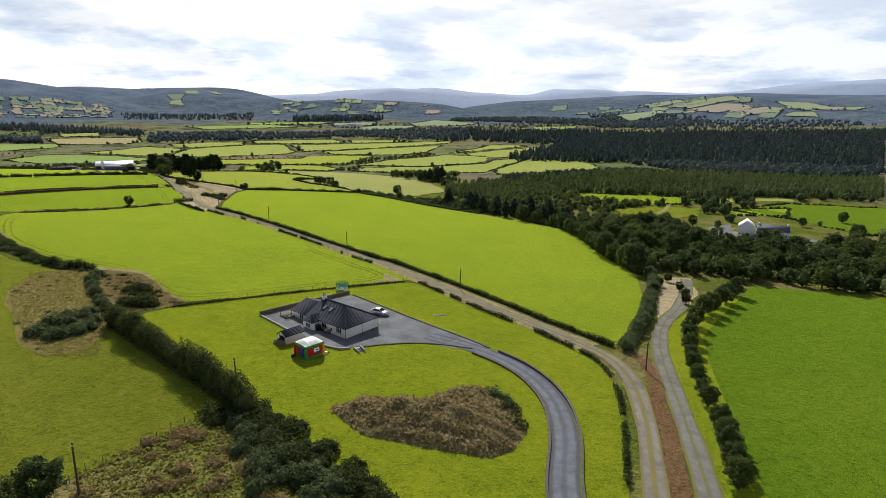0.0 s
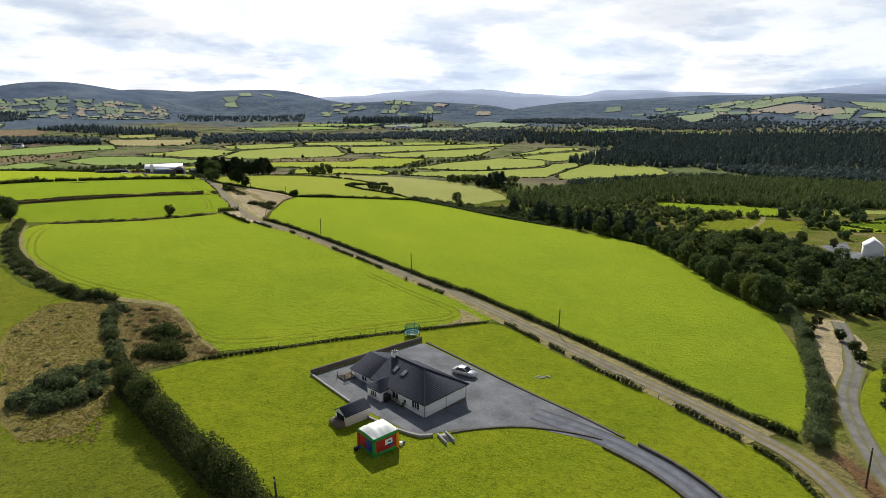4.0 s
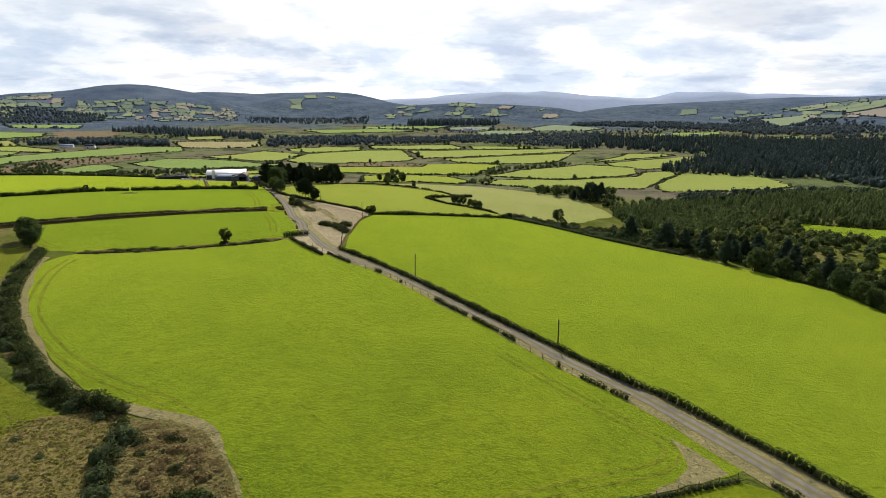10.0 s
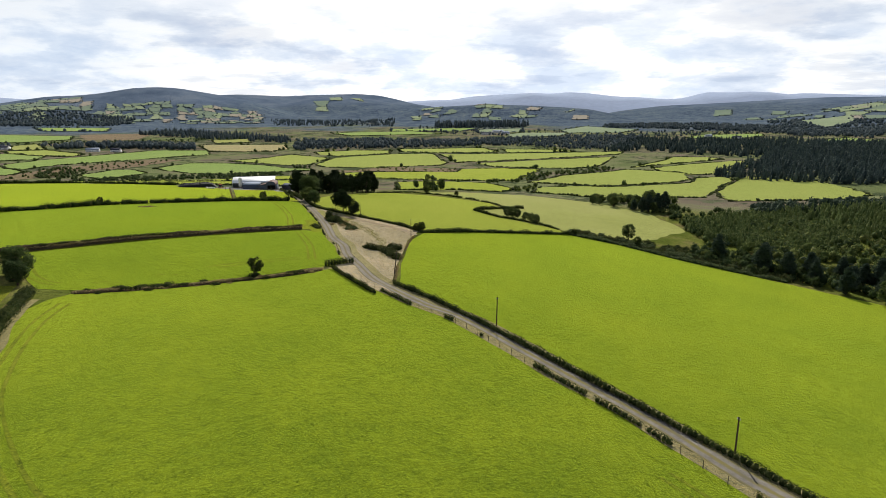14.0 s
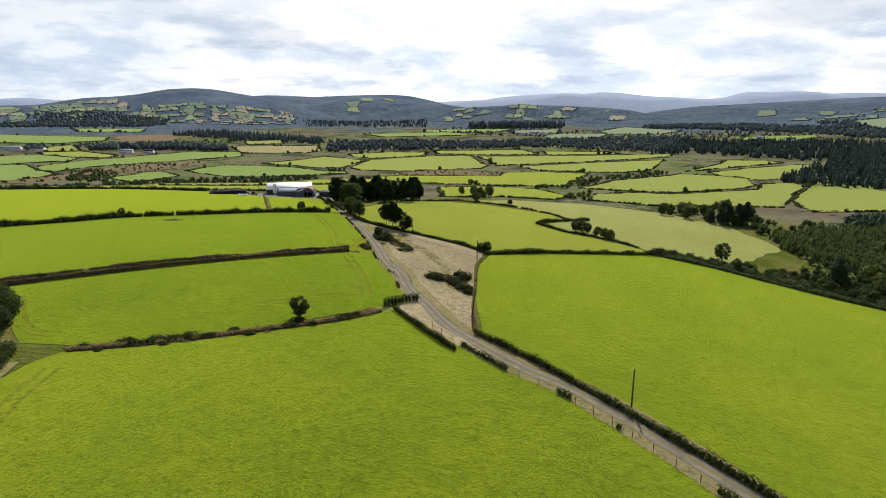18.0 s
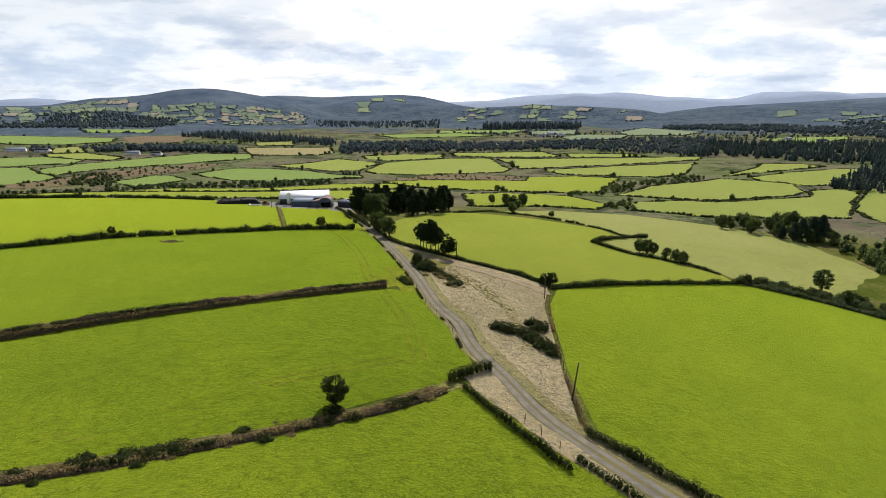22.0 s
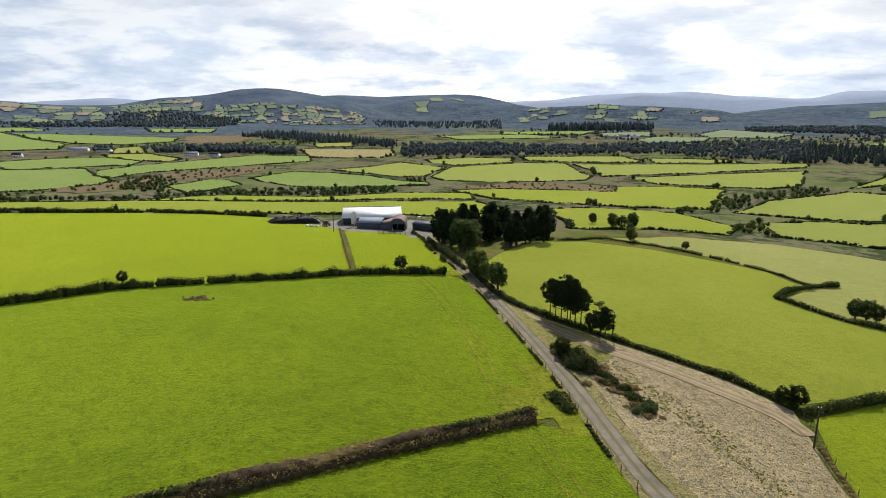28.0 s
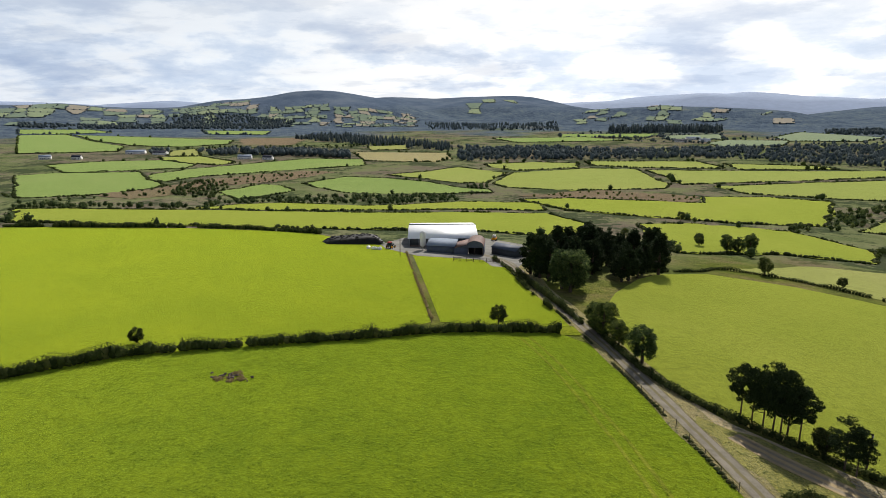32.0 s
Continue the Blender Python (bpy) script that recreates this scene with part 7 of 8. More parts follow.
def build_castle():
    x0, y0 = -2.4, 106.8
    root = thing("bouncy_castle", pose(x0, y0, ground_z(-1.5, 108.5) - 0.02, 0, 0, 27), "inflated red, blue and green bouncy castle on the lawn", "bouncy castle")
    w, d, h = 4.2, 4.0, 2.5
    bit("base", root, M_GREEN, (0.05, w - 0.05, 0.05, d - 0.05, 0, 0.55), bevel=0.15, label="green inflated base")
    bit("wall_panel", root, M_RED, (0.35, w - 0.35, 0.10, 0.28, 0.5, h - 0.25), bevel=0.06, label="red front panel")
    bit("wall_panel", root, M_BLUE, (0.10, 0.28, 0.35, 2.0, 0.5, h - 0.25), bevel=0.06, label="blue side panel")
    bit("wall_panel", root, M_RED, (0.10, 0.28, 2.0, d - 0.35, 0.5, h - 0.25), bevel=0.06, label="red side panel")
    bit("wall_panel", root, M_BLUE, (w - 0.28, w - 0.10, 0.35, d - 0.35, 0.5, h - 0.25), bevel=0.06)
    bit("wall_panel", root, M_RED, (0.35, w - 0.35, d - 0.28, d - 0.10, 0.5, h - 0.25), bevel=0.06)
    for x, y, m in ((0.2, 0.2, M_GREEN), (w - 0.2, 0.2, M_YEL), (0.2, d - 0.2, M_RED), (w - 0.2, d - 0.2, M_YEL)):
        v, f = tube([(x, y, 0), (x, y, 0.5), (x, y, 1.4), (x, y, h)], [0.26, 0.3, 0.28, 0.28], 12)
        part("pillar", mesh_of("pillar", v, f, m, True), root)
    for a, b in (((0.2, 0.2), (w - 0.2, 0.2)), ((w - 0.2, 0.2), (w - 0.2, d - 0.2)), ((w - 0.2, d - 0.2), (0.2, d - 0.2)), ((0.2, d - 0.2), (0.2, 0.2))):
        v, f = tube([(*a, h), (*b, h)], [0.27, 0.27], 10)
        part("top_tube", mesh_of("top_tube", v, f, M_GREEN, True), root)
    xs, ys = np.linspace(0.1, w - 0.1, 15), np.linspace(0.1, d - 0.1, 13)
    gx, gy = np.meshgrid(xs, ys)
    gz = h + 0.18 + 0.75 * (1 - ((gx - w / 2) / (w / 2)) ** 4) * (1 - ((gy - d / 2) / (d / 2)) ** 2) + 0.04 * np.cos(gx * 2 * math.pi / 1.0)
    m = len(xs)
    i = np.arange(len(ys) - 1)[:, None] * m + np.arange(m - 1)[None]
    f = np.stack([i, i + 1, i + 1 + m, i + m], -1).reshape(-1, 4)
    part("canopy", mesh_of("canopy", np.stack([gx, gy, gz], -1).reshape(-1, 3), f, M_WHT, True), root, "white domed canopy")
    pic = bit("picture", root, M_WHT, (1.9, 3.1, 0.06, 0.10, 1.2, 2.0), bevel=0.015, label="white and blue printed shape")
    bit("patch", pic, M_BLUE, (2.3, 3.3, 0.04, 0.06, 0.95, 1.25))
    bit("patch", pic, M_BLUE, (2.4, 2.8, 0.035, 0.06, 1.5, 1.7))
    bit("step_mat", root, M_BLUE, (w, w + 0.9, 1.2, 2.8, 0, 0.3), bevel=0.1)
    for x, y in ((-0.9, 3.0), (w + 0.6, 0.5)):
        p = root.matrix_world @ Vector((x, y, 0))
        b = thing("air_blower", pose(p.x, p.y, ground_z(p.x, p.y) + 0.03, 0, 0, 27), "small electric air blower on the grass", "blower")
        bit("body", b, M_DARK if x < 0 else M_PVC, (-0.25, 0.25, -0.25, 0.25, 0, 0.5), bevel=0.1)
        v, f = tube([(0.2, 0, 0.2), (0.7, 0, 0.22)], [0.14, 0.16], 8)
        part("duct", mesh_of("duct", v, f, M_BLUE, True), b)


build_castle()


def mesh_net(name, c):
    """A fine net: mostly open."""
    m = bpy.data.materials.new(name)
    m.use_nodes = True
    n = Nodes(m.node_tree)
    b = n.add("ShaderNodeBsdfPrincipled", {"Base Color": (*c, 1), "Roughness": 0.7})
    t = n.add("ShaderNodeBsdfTransparent")
    n.add("ShaderNodeOutputMaterial", {0: n.add("ShaderNodeMixShader", {0: 0.45, 1: t.outputs[0], 2: b.outputs[0]}).outputs[0]})
    return m


def build_trampoline():
    x, y = 11.0, 149.0
    root = thing("trampoline", pose(x, y, ground_z(x, y)), "round garden trampoline with green safety net", "trampoline")
    ang = np.linspace(0, 2 * math.pi, 33)
    ring = np.c_[1.5 * np.cos(ang), 1.5 * np.sin(ang), np.full(33, 0.85)]
    v, f = tube(ring, [0.05] * 33, 6)
    part("frame", mesh_of("frame", v, f, M_GALV, True), root)
    def disc(r0, r1, z, mat, name, label):
        k = 32
        a = np.linspace(0, 2 * math.pi, k, endpoint=False)
        vs = np.concatenate([np.c_[r * np.cos(a), r * np.sin(a), np.full(k, zz)] for r, zz in ((r0, z), (r1, z), (r1, z - 0.04), (r0, z - 0.04))])
        i, j = np.arange(k), (np.arange(k) + 1) % k
        fs = np.concatenate([np.stack([i + q * k, i + (q + 1) % 4 * k, j + (q + 1) % 4 * k, j + q * k], -1) for q in range(4)])
        part(name, mesh_of(name, vs, fs, mat), root, label)
    disc(0.02, 1.2, 0.84, colour("jumping_mat", (0.03, 0.13, 0.14)), "mat", "dark teal jumping mat")
    disc(1.2, 1.5, 0.92, colour("spring_cover", (0.22, 0.42, 0.50)), "spring_cover", "pale blue padded edge")
    k = 32
    a = np.linspace(0, 2 * math.pi, k, endpoint=False)
    vs = np.concatenate([np.c_[1.42 * np.cos(a), 1.42 * np.sin(a), np.full(k, z)] for z in (0.9, 2.45)])
    i, j = np.arange(k), (np.arange(k) + 1) % k
    part("net", mesh_of("net", vs, np.stack([i, j, j + k, i + k], -1), mesh_net("safety_net", (0.02, 0.28, 0.22))), root, "green safety net")
    for q in range(6):
        c, s = math.cos(q * math.pi / 3), math.sin(q * math.pi / 3)
        v, f = tube([(1.56 * c, 1.56 * s, 0.0), (1.56 * c, 1.56 * s, 1.5), (1.5 * c, 1.5 * s, 2.5)], [0.05, 0.05, 0.05], 6)
        part("pole", mesh_of("pole", v, f, colour("green_foam", (0.03, 0.25, 0.18)), True), root)
    for q in range(4):
        c, s = math.cos(0.4 + q * math.pi / 2), math.sin(0.4 + q * math.pi / 2)
        v, f = tube([(1.5 * c, 1.5 * s, 0.85), (1.5 * c, 1.5 * s, 0.03)], [0.035, 0.035], 6)
        part("leg", mesh_of("leg", v, f, M_GALV, True), root)


build_trampoline()


def build_car():
    root = thing("car", pose(16.8, 130.0, ground_z(16.8, 130) + 0.09, 0, 0, -46), "silver grey saloon car parked on the gravel", "car")
    paint = plain("silver_car_paint", (0.42, 0.43, 0.45), 0.28, 0.55, var=0.03, bump=0.0)
    rows = ((-2.22, 0.32, 0.80, 0.70), (-2.1, 0.24, 0.94, 0.82), (-1.5, 0.20, 0.98, 0.88), (0.0, 0.18, 0.98, 0.90), (1.0, 0.20, 0.93, 0.89), (1.7, 0.22, 0.84, 0.86), (2.15, 0.26, 0.72, 0.76), (2.25, 0.34, 0.60, 0.62))
    ring = lambda x, lo, hi, w: [(x, -w, lo + 0.12), (x, -w * 1.0, (lo + hi) / 2), (x, -w * 0.97, hi - 0.08), (x, -w * 0.82, hi), (x, w * 0.82, hi), (x, w * 0.97, hi - 0.08), (x, w, (lo + hi) / 2), (x, w, lo + 0.12), (x, w * 0.8, lo), (x, -w * 0.8, lo)]
    vs = np.array([p for r in rows for p in ring(*r)])
    m = 10
    i = np.arange(len(rows) - 1)[:, None] * m + np.arange(m)[None]
    j = np.arange(len(rows) - 1)[:, None] * m + (np.arange(m)[None] + 1) % m
    me = bpy.data.meshes.new("body")
    me.from_pydata([tuple(p) for p in vs], [], [*[tuple(q) for q in np.stack([i, j, j + m, i + m], -1).reshape(-1, 4).tolist()], tuple(range(m))[::-1], tuple(range(len(vs) - m, len(vs)))])
    me.materials.append(paint)
    me.polygons.foreach_set("use_smooth", np.ones(len(me.polygons), bool))
    me.update()
    part("body", me, root)
    base = [(-1.75, 0.80, 0.92), (-1.05, 0.66, 1.40), (0.15, 0.66, 1.43), (1.05, 0.80, 0.90)]
    vs = [(x, s * w, z) for x, w, z in base for s in (-1, 1)]
    solid("windows", root, M_GLASS, vs, [(0, 1, 3, 2), (4, 5, 7, 6), (0, 2, 4, 6), (1, 7, 5, 3), (2, 3, 5, 4)], "dark glass")
    bit("roof", root, paint, (-1.1, 0.2, -0.63, 0.63, 1.40, 1.46), bevel=0.025)
    for s in (-1, 1):
        for a, b in ((base[0], base[1]), (base[2], base[3])):
            v, f = tube([(a[0], s * (a[1] + 0.01), a[2]), (b[0], s * (b[1] + 0.01), b[2])], [0.04, 0.04], 5)
            part("pillar", mesh_of("pillar", v, f, paint, True), root)
        bit("headlight", root, M_PVC, (2.05, 2.22, s * 0.55 - 0.16, s * 0.55 + 0.16, 0.58, 0.70), bevel=0.03, label="clear headlight")
        bit("tail_light", root, M_RED, (-2.26, -2.12, s * 0.62 - 0.13, s * 0.62 + 0.13, 0.66, 0.80), bevel=0.03, label="red tail light")
        bit("mirror", root, paint, (0.72, 0.86, s * 0.98 - 0.09, s * 0.98 + 0.09, 0.92, 1.04), bevel=0.03)
        for x in (-1.35, 1.38):
            v, f = tube([(x, s * 0.70, 0.32), (x, s * 0.905, 0.32)], [0.32, 0.32], 18)
            wh = part("wheel", mesh_of("wheel", v, f, M_DARK, True), root, "black tyre")
            v, f = tube([(x, s * 0.72, 0.32), (x, s * 0.90, 0.32), (x, s * 0.92, 0.32)], [0.21, 0.2, 0.02], 14)
            part("rim", mesh_of("rim", v, f, M_GALV, True), wh, "silver alloy rim")


build_car()


# ---- poles, fences, gates ----
def power_pole(x, y, h, lean=0.0, turn=0.0, fittings=True):
    root = thing("utility_pole", pose(x, y, ground_z(x, y), 0, lean, turn), "tall brown timber utility pole beside the lane", "pole", "utility poles along the lane")
    v, f = tube([(0, 0, -0.4), (0, 0, h * 0.5), (0, 0, h)], [0.14, 0.125, 0.10], 9)
    part("shaft", mesh_of("shaft", v, f, M_POLE, True), root)
    if fittings:
        bit("bracket", root, M_GALV, (-0.06, 0.06, -0.25, 0.25, h - 0.35, h - 0.27))
        for s in (-0.2, 0.2):
            v, f = tube([(0, s, h - 0.27), (0, s, h - 0.12)], [0.035, 0.045], 7)
            part("insulator", mesh_of("insulator", v, f, M_PVC, True), root)


for _x, _y, _h, _l, _t in ((-3.0, 250, 6.4, 1.5, 60), (21.0, 201.4, 5.6, 1.0, 200), (43.3, 148, 5.6, 1.5, 20), (-23.8, 287.9, 6.2, 8, 20), (-16.3, 342.6, 6.5, 1, 80), (-14.1, 94.3, 7.0, 2, 170), (-31.6, 72.8, 7.2, 1, 10), (60.4, 89.8, 6.0, 1, 90), (-35.7, 379, 5.5, 1, 0), (-119.2, 494.7, 7.2, 1, 0)):
    power_pole(_x, _y, _h, _l, _t)


POST = mesh_of("fence_post", *tube([(0, 0, -0.3), (0, 0, 0.6), (0, 0, 1.15)], [0.065, 0.06, 0.05], 6), M_POST, True)


def fence(path, step, label, wires=(0.35, 0.7, 1.05), seed=0):
    r = np.random.default_rng(seed)
    q, n = along(path, step)
    root = thing("wire_fence", Matrix.Translation((*q[0], ground_z(*q[0]))), label, "fence")
    base = np.array(root.matrix_world.translation)
    z = heights(q[:, 0], q[:, 1])
    for (x, y), g in zip(q, z):
        p = part("post", POST, root)
        p.matrix_local = Matrix.Translation(Vector((x, y, g)) - Vector(base)) @ pose(0, 0, 0, r.normal(0, 3), r.normal(0, 3), r.uniform(0, 360)) @ Matrix.Diagonal((1, 1, r.uniform(0.85, 1.2), 1))
    for w in wires:
        v, f = tube(np.c_[q, z + w] - base, [0.006] * len(q), 4)
        part("wire", mesh_of("wire", v, f, M_POLE), root)


fence(FENCE_LINE, 3.2, "timber post and wire fence on a grass bank", seed=1)
fence(offset([p for p in LANE if 157 < p[1] < 285], 3.7), 3.6, "timber post and wire fence along the lane", seed=2)
fence(offset([p for p in LANE if 70 < p[1] < 158], 3.9), 3.6, "timber post and wire fence along the garden", seed=3)
fence(((-24.3, 279), (-22.2, 300), (-20.2, 312), (-16.7, 335), (-12.6, 352)), 3.4, "timber post and wire fence beside dry ground", seed=4)
fence(offset([p for p in LANE if 300 < p[1] < 425], 2.4), 3.6, "old timber fence along the narrow lane", seed=5)
fence(((-97.3, 421), (-108, 462), (-119, 504)), 4.0, "timber post and wire fence across the pasture", seed=6)
fence(((-33.4, 76.2), (-30.5, 80.2), (-26.2, 83.3), (-21.6, 88.2)), 2.4, "old timber fence at the field corner", seed=7)


def gate(x, y, turn, width, label):
    root = thing("field_gate", pose(x, y, ground_z(x, y), 0, 0, turn), label, "gate")
    for k in range(5):
        v, f = tube([(0, 0, 0.25 + 0.22 * k), (width, 0, 0.25 + 0.22 * k)], [0.025, 0.025], 6)
        part("bar", mesh_of("bar", v, f, M_GALV, True), root)
    for px in (0, width / 2, width):
        v, f = tube([(px, 0, 0.15), (px, 0, 1.2)], [0.03, 0.03], 6)
        part("upright", mesh_of("upright", v, f, M_GALV, True), root)
    for px in (-0.15, width + 0.15):
        v, f = tube([(px, 0, -0.3), (px, 0, 1.4)], [0.1, 0.09], 8)
        part("gate_post", mesh_of("gate_post", v, f, M_POST, True), root)



# field heap
_h = thing("stone_heap", Matrix.Translation((-124, 386.3, ground_z(-124, 386.3))), "heap of grey stones and weeds in the pasture", "heap")
_r = np.random.default_rng(2)
for _k in range(26):
    _v, _f = lump(_r, _r.uniform(0.15, 0.34), 0.6, 5, 6)
    part("stone", mesh_of("stone", _v + np.array([_r.normal(0, 1.4), _r.normal(0, 0.7), 0.15]), _f, M_BLOCK), _h)
bushes(FERN, [(-124 + _r.normal(0, 1.8), 386.3 + _r.normal(0, 1)) for _ in range(9)], 0.4, 0.8, 31)

# ---- farmyard ----
sheet("farmyard", [(-128, 511), (-132, 520), (-128, 545), (-94, 562), (-78, 548), (-74, 520), (-80, 488), (-88, 488), (-92, 500), (-114, 499)], M_APRON, 0.09, 6, "pale concrete and gravel farmyard", "yard")


def build_farm():
    z = ground_z(-110, 522) + 0.05
    root = thing("cattle_shed", pose(-121.0, 519.7, z, 0, 0, 9), "large open cattle shed with pale sheet roof", "shed")
    W_, D_ = 26.0, 31.0
    slope("roof_slope", root, M_ROOFW, (-0.4, -0.6, 3.8), (W_ + 0.4, -0.6, 3.8), (-0.4, D_ * 0.5, 6.2), (W_ + 0.4, D_ * 0.5, 6.2), 0, 0.03, "pale corrugated sheets")
    slope("roof_slope", root, M_ROOFW, (W_ + 0.4, D_ + 0.5, 3.8), (-0.4, D_ + 0.5, 3.8), (W_ + 0.4, D_ * 0.5, 6.2), (-0.4, D_ * 0.5, 6.2), 0, 0.03, "pale corrugated sheets")
    bit("ridge_cap", root, M_CLAD, (-0.4, W_ + 0.4, D_ * 0.5 - 0.25, D_ * 0.5 + 0.25, 6.2, 6.35), label="dark ridge vent")
    bit("back_wall", root, M_CLAD, (0, W_, D_ - 0.2, D_, -4.5, 3.8))
    for x in (0.0, W_ - 0.2):
        bit("side_wall", root, M_CLAD, (x, x + 0.2, 0.2, D_ - 0.2, -4.5, 3.75))
    bit("front_wall", root, M_CLAD, (0, W_, 0.3, 0.5, 1.2, 3.7), label="dark sheeted front")
    bit("block_wall", root, M_BLOCK, (0, W_, 0.25, 0.52, -0.5, 1.2))
    for k in range(8):
        bit("stanchion", root, M_GALV, (0.1 + k * (W_ - 0.4) / 7, 0.3 + k * (W_ - 0.4) / 7, 0.02, 0.24, -0.4, 3.7))
    s = thing("feed_silo", Matrix.Translation((-114.6, 513.6, ground_z(-114.6, 513.6))), "tall pale cylindrical feed silo", "silo")
    v, f = tube([(0, 0, 1.2), (0, 0, 2.0), (0, 0, 6.2), (0, 0, 6.8), (0, 0, 7.1)], [0.3, 1.1, 1.1, 0.8, 0.1], 18)
    part("tank", mesh_of("tank", v, f, M_RENDER, True), s)
    for k in range(4):
        c, q = math.cos(k * math.pi / 2) * 0.95, math.sin(k * math.pi / 2) * 0.95
        v, f = tube([(c, q, -0.2), (c, q, 2.4)], [0.07, 0.07], 6)
        part("leg", mesh_of("leg", v, f, M_GALV, True), s)
    l = thing("lean_to", pose(-112.6, 509.6, ground_z(-108, 510), 0, 0, -4), "low farm store with grey sheet roof", "shed")
    bit("wall", l, M_SHEETW, (0, 10, 0, 7, -0.5, 2.6))
    slope("roof_slope", l, M_GREYSH, (-0.3, -0.4, 2.7), (10.3, -0.4, 2.7), (-0.3, 7.3, 3.9), (10.3, 7.3, 3.9), 0, 0.03, "blue-grey sheets")
    b = thing("hay_barn", pose(-102.6, 508.6, ground_z(-97, 510), 0, 0, 0), "round-roofed hay barn of rusty corrugated iron", "barn")
    a = np.linspace(0, math.pi, 15)
    outer = np.array([(7.5 - 3.1 * math.cos(t), y, 3.3 + 2.1 * math.sin(t)) for y in (-0.2, 10.2) for t in a])
    inner = outer - (0, 0, 0.08)
    i = np.arange(14)
    f1 = np.stack([i, i + 1, i + 16, i + 15], -1)
    v, f = gather([(outer, f1), (inner, f1[:, ::-1]), (np.concatenate([outer[:15], inner[:15]]), np.stack([i, i + 15, i + 16, i + 1], -1)), (np.concatenate([outer[15:], inner[15:]]), np.stack([i, i + 1, i + 16, i + 15], -1))])
    part("roof", mesh_of("roof", v, f, M_RUST), b, "rusty curved roof")
    slope("side_roof", b, M_RUST, (-0.2, 10.2, 2.5), (-0.2, -0.2, 2.5), (4.5, 10.2, 3.9), (4.5, -0.2, 3.9), 0, 0.02, "faded rusty sheets")
    bit("wall", b, M_SHEETW, (0, 0.15, 0, 10, -0.5, 2.45), (10.35, 10.5, 0, 10, -0.5, 3.3), (0.15, 10.35, 9.85, 10, -0.5, 2.5))
    bit("front_wall", b, M_SHEETW, (0.15, 5.0, 0.0, 0.12, -0.5, 2.5), label="dark sheeted front")
    solid("gable_sheet", b, M_SHEETW, [(0.15, 0.02, 2.5), (5.0, 0.02, 2.5), (4.6, 0.02, 3.75)], [(0, 1, 2)])
    v = [(4.6, 0.06, 2.9), *[(7.5 - 2.95 * math.cos(t), 0.06, 3.3 + 1.95 * math.sin(t)) for t in a[1:14]], (10.4, 0.06, 2.9)]
    solid("gable_sheet", b, M_SHEETW, v, [tuple(range(len(v)))], "dark sheeted gable")
    for x in (5.0, 7.4, 10.2):
        bit("post", b, M_POST, (x, x + 0.15, -0.06, 0.1, -0.5, 2.9))
    # near-black panel added in place of the barn's inner shade
    bit("shade", b, M_DARK, (5.1, 10.3, 3.0, 3.1, -0.4, 3.2), label="dark panel standing for the shade inside the barn")
    sm = thing("small_barn", pose(-89.5, 515, ground_z(-86, 513), 0, 0, -35), "small dark barn with grey roof", "barn")
    bit("wall", sm, M_CLAD, (0, 10.5, 0, 6, -0.6, 2.5))
    slope("roof_slope", sm, M_SHEETW, (-0.3, -0.3, 2.5), (10.8, -0.3, 2.5), (-0.3, 3, 3.9), (10.8, 3, 3.9), 0, 0.03)
    slope("roof_slope", sm, M_SHEETW, (10.8, 6.3, 2.5), (-0.3, 6.3, 2.5), (10.8, 3, 3.9), (-0.3, 3, 3.9), 0, 0.03)
    for x in (0.01, 10.49):
        solid("gable_wall", sm, M_CLAD, [(x, 0, 2.5), (x, 6, 2.5), (x, 3, 3.8)], [(0, 1, 2)])
    c = thing("silage_clamp", pose(-143, 520, ground_z(-143, 520), 0, 0, 29), "long heap of silage under black sheet and tyres", "silage clamp")
    gx, gy = np.meshgrid(np.linspace(-11.5, 11.5, 34), np.linspace(-5, 5, 18))
    r = np.random.default_rng(3)
    gz = 2.9 * np.clip(1 - (gx / 11.6) ** 6, 0, 1) * np.clip(1 - (gy / 5.05) ** 4, 0, 1) + r.normal(0, 0.06, gx.shape) - 0.1
    i = np.arange(17)[:, None] * 34 + np.arange(33)[None]
    part("sheet", mesh_of("sheet", np.stack([gx, gy, gz], -1).reshape(-1, 3), np.stack([i, i + 1, i + 35, i + 34], -1).reshape(-1, 4), M_SILAGE, True), c, "black plastic sheet")
    tv, tf = tube([(0.3 * math.cos(t), 0.3 * math.sin(t), 0) for t in np.linspace(0, 2 * math.pi, 13)], [0.1] * 13, 5)
    tyre = mesh_of("tyre", tv, tf, M_DARK, True)
    for k in range(120):
        x, y = r.uniform(-11, 11), r.uniform(-4.4, 4.4)
        t = part("tyre", tyre, c)
        h = 2.9 * max(0, 1 - (x / 11.6) ** 6) * max(0, 1 - (y / 5.05) ** 4)
        t.matrix_local = pose(x, y, h + 0.02, r.normal(0, 8), r.normal(0, 8), 0)
    for k in range(7):
        x, y = -131.5 + r.uniform(-2.5, 2.5), 508.5 + r.uniform(-1.5, 1.5)
        w = thing("fertiliser_bag", pose(x, y, ground_z(x, y), 0, 0, r.uniform(0, 360)), "crumpled white plastic bag on the yard edge", "bag")
        v, f = lump(r, 0.75, 0.7, 6, 8)
        part("bag", mesh_of("bag", v + np.array([0, 0, 0.4]), f, M_PVC), w)
    t = thing("tractor", pose(-126.4, 512.4, ground_z(-126.4, 512.4), 0, 0, 70), "old dark tractor with red cab roof beside the shed", "tractor")
    bit("bonnet", t, M_CLAD, (0.2, 1.9, -0.4, 0.4, 0.9, 1.6), bevel=0.08, label="dark bonnet")
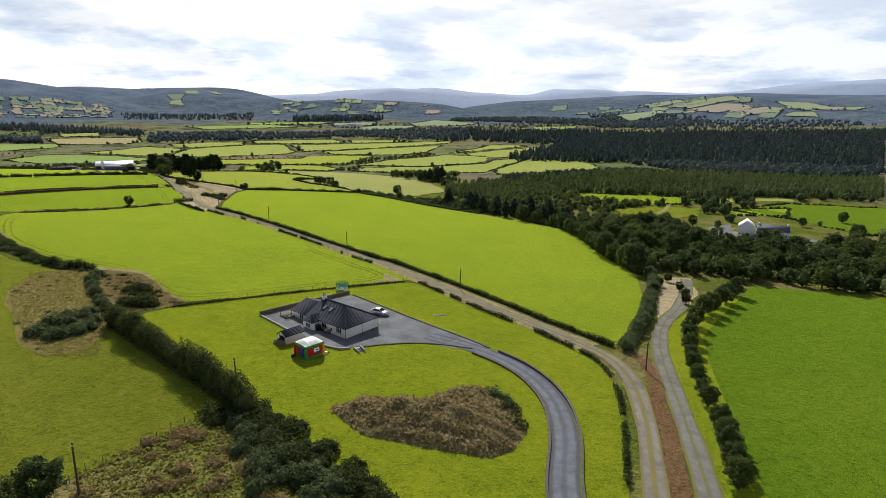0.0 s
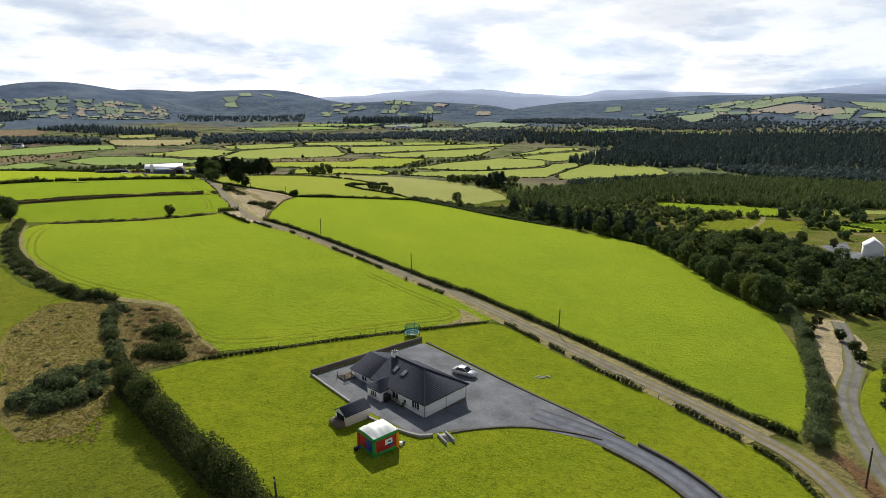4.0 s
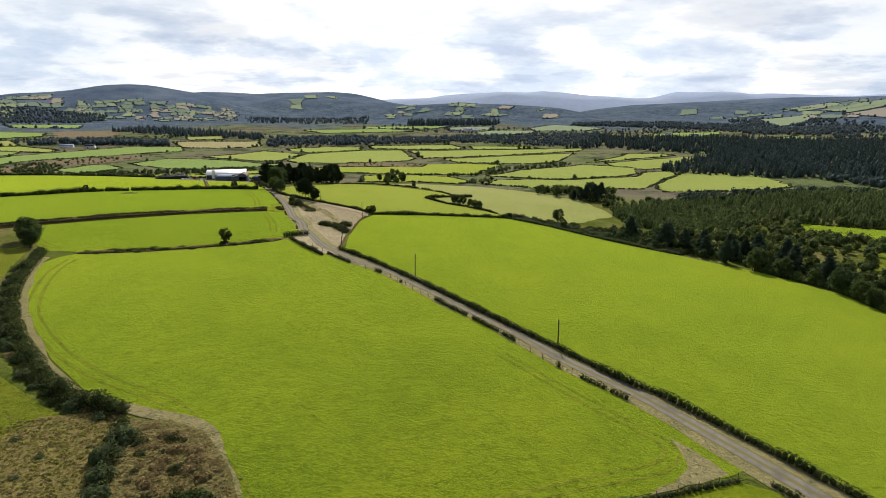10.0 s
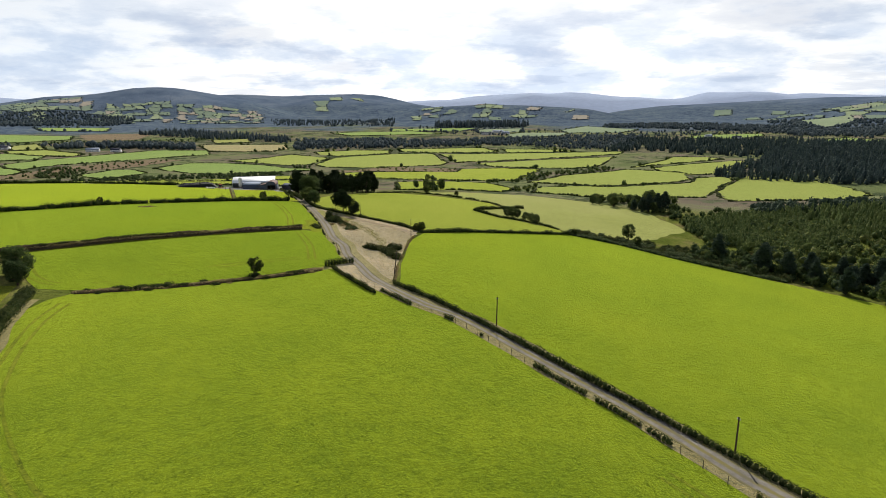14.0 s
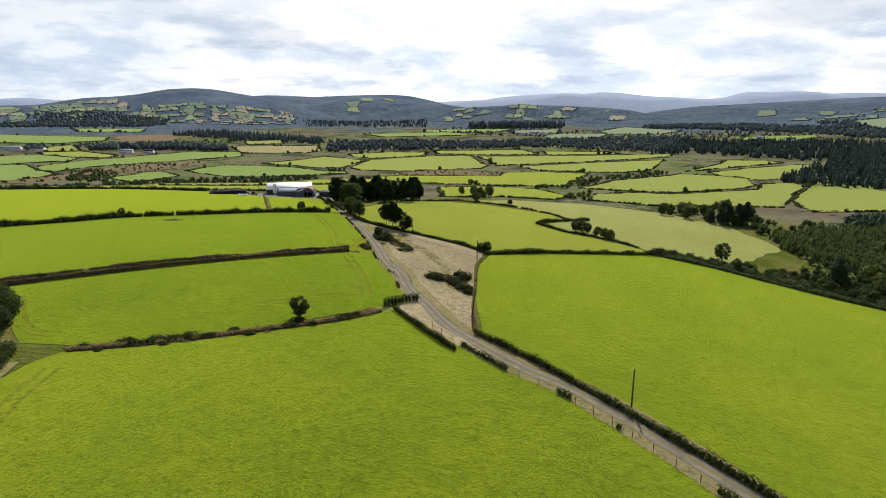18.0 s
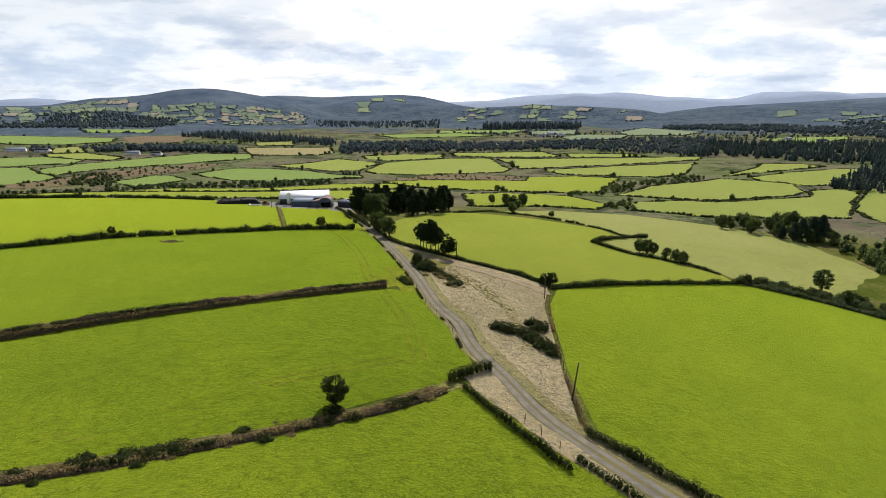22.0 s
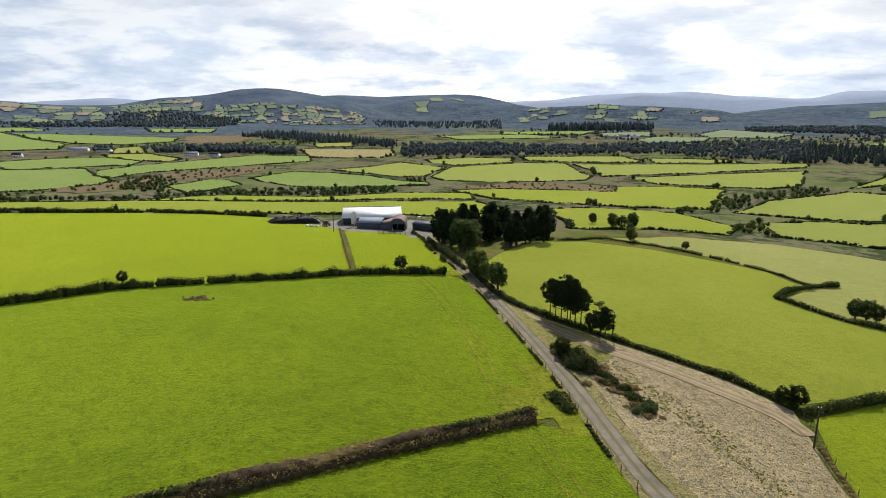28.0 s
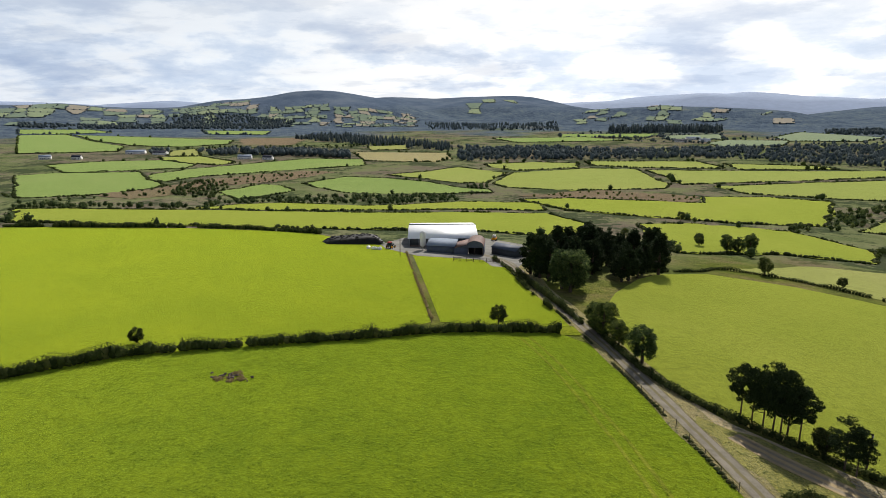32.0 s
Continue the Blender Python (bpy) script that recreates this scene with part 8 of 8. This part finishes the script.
    cab = bit("cab", t, M_CLAD, (-1.2, 0.2, -0.7, 0.7, 0.9, 1.6), bevel=0.05)
    bit("glass", cab, M_GLASS, (-1.1, 0.15, -0.65, 0.65, 1.6, 2.4))
    bit("roof", cab, M_RED, (-1.25, 0.3, -0.75, 0.75, 2.4, 2.52), bevel=0.04)
    for x, rad, s in ((-0.7, 0.8, 0.75), (1.5, 0.5, 0.65)):
        for q in (-1, 1):
            v, f = tube([(x, q * s, rad), (x, q * (s + 0.35), rad)], [rad, rad], 16)
            wh = part("wheel", mesh_of("wheel", v, f, M_DARK, True), t, "black tyre")
            v, f = tube([(x, q * s, rad), (x, q * (s + 0.36), rad), (x, q * (s + 0.37), rad)], [rad * 0.55, rad * 0.55, 0.02], 12)
            part("rim", mesh_of("rim", v, f, M_YEL, True), wh)

    # small yellow loader parked behind the barns
    t = thing("farm_loader", pose(-90.3, 556, ground_z(-90.3, 556), 0, 0, 80), "small yellow farm loader with a pale cab", "loader")
    bit("body", t, M_YEL, (-1.6, 1.2, -0.9, 0.9, 0.6, 1.5), bevel=0.1)
    cab = bit("cab", t, M_PVC, (-0.9, 0.6, -0.75, 0.75, 2.4, 2.55), (-0.9, -0.8, -0.75, 0.75, 1.5, 2.4), (0.5, 0.6, -0.75, 0.75, 1.5, 1.9), label="pale cab")
    bit("glass", cab, M_GLASS, (-0.78, 0.48, -0.7, 0.7, 1.52, 2.38))
    for x in (-1.0, 0.8):
        for q in (-1, 1):
            v, f = tube([(x, q * 0.75, 0.5), (x, q * 1.05, 0.5)], [0.5, 0.5], 14)
            part("wheel", mesh_of("wheel", v, f, M_DARK, True), t, "black tyre")
    # post and rail fence before the barns
    fr = thing("rail_fence", Matrix(), "dark timber rail fence in front of the barns", "fence")
    p0, p1 = np.array((-101.0, 493.5)), np.array((-85.8, 495.0))
    for k in range(8):
        p = p0 + (p1 - p0) * k / 7
        g = ground_z(*p)
        v, f = tube([(*p, g - 0.3), (*p, g + 1.5)], [0.11, 0.10], 7)
        part("post", mesh_of("post", v, f, M_POLE, True), fr)
        if k < 7:
            e = p0 + (p1 - p0) * (k + 1) / 7
            for u in (0.5, 0.9, 1.3):
                v, f = tube([(*p, g + u), (*e, ground_z(*e) + u)], [0.06, 0.06], 5)
                part("rail", mesh_of("rail", v, f, M_POLE, True), fr)


build_farm()


# ---- white farmhouse and far buildings ----
def cottage(x, y, turn, w, d, e, r, wall, roof, label, name="farmhouse", windows=3, chimney=True, storeys=1):
    root = thing(name, pose(x, y, ground_z(x, y), 0, 0, turn), label, "house")
    bit("wall", root, wall, (-w / 2, w / 2, -d / 2, d / 2, -0.8, e))
    slope("roof_slope", root, roof, (-w / 2 - 0.2, -d / 2 - 0.3, e - 0.05), (w / 2 + 0.2, -d / 2 - 0.3, e - 0.05), (-w / 2 - 0.2, 0, r), (w / 2 + 0.2, 0, r), 0)
    slope("roof_slope", root, roof, (w / 2 + 0.2, d / 2 + 0.3, e - 0.05), (-w / 2 - 0.2, d / 2 + 0.3, e - 0.05), (w / 2 + 0.2, 0, r), (-w / 2 - 0.2, 0, r), 0)
    for s in (-1, 1):
        solid("gable_wall", root, wall, [(s * (w / 2 - 0.01), -d / 2, e), (s * (w / 2 - 0.01), d / 2, e), (s * (w / 2 - 0.01), 0, r - 0.12)], [(0, 1, 2)])
    for st in range(storeys):
        for k in range(windows):
            window(root, -w / 2 + w * (k + 0.5) / windows, -d / 2, 0.9 + st * 2.6, 1.1, 1.1, "y-", 2)
    bit("door", root, M_CLAD, (-w / 2 + w / windows - 0.45, -w / 2 + w / windows + 0.45, -d / 2 - 0.04, -d / 2 + 0.01, 0, 2.0), label="dark door")
    if chimney:
        for s in (-1, 1):
            bit("chimney", root, wall, (s * (w / 2 - 0.6) - 0.4, s * (w / 2 - 0.6) + 0.4, -0.35, 0.35, r - 0.7, r + 0.8))
    return root


# the pale sheet on this roof stands for sun glare on slate
cottage(229, 231, 44, 9, 7, 4.6, 7.6, M_RENDER, M_ROOFW, "white two-storey farmhouse gable, slate roof painted pale for sun glare", storeys=2, windows=2, chimney=False)
cottage(235.0, 220.6, -42, 14, 6, 3.5, 6.1, M_RENDER, M_SHEETW, "long low white farmhouse wing with slate roof", windows=5)
sheet("farmyard", [(208, 212), (222, 206), (252, 205), (250, 214), (228, 240), (246, 258), (226, 254), (212, 232)], M_YARD, 0.12, 5, "grey yard in front of the white farmhouse", "yard")
for _i, (_x, _y, _t, _w) in enumerate(((-650, 1124, 20, 26), (-606, 1117, 0, 20), (-714, 1025, 30, 14), (-673, 1032, 10, 12), (-456, 1077, 15, 18), (-421, 1073, -10, 14), (254, 1531, 10, 26), (215, 1464, -20, 22), (259, 1471, 5, 18), (98, 1234, 5, 14), (635, 1274, 10, 16), (664, 1223, -15, 16))):
    cottage(_x, _y, _t, _w, _w * 0.5, 3.2, 6.0, M_RENDER, M_GREYSH if _i % 2 == 0 else M_SLATE, "pale farm building far down the valley", "farm_building", chimney=False)

_d = thing("stone_patch", Matrix.Translation((30.4, 127.5, ground_z(30.4, 127.5))), "flat grey stones set in the lawn", "stones")
_r = np.random.default_rng(12)
for _k in range(12):
    _v, _f = lump(_r, _r.uniform(0.18, 0.34), 0.35, 4, 7)
    part("stone", mesh_of("stone", _v + np.array([_r.uniform(-1.6, 1.6), _r.uniform(-0.5, 0.5), 0.08]), _f, M_CONC), _d)
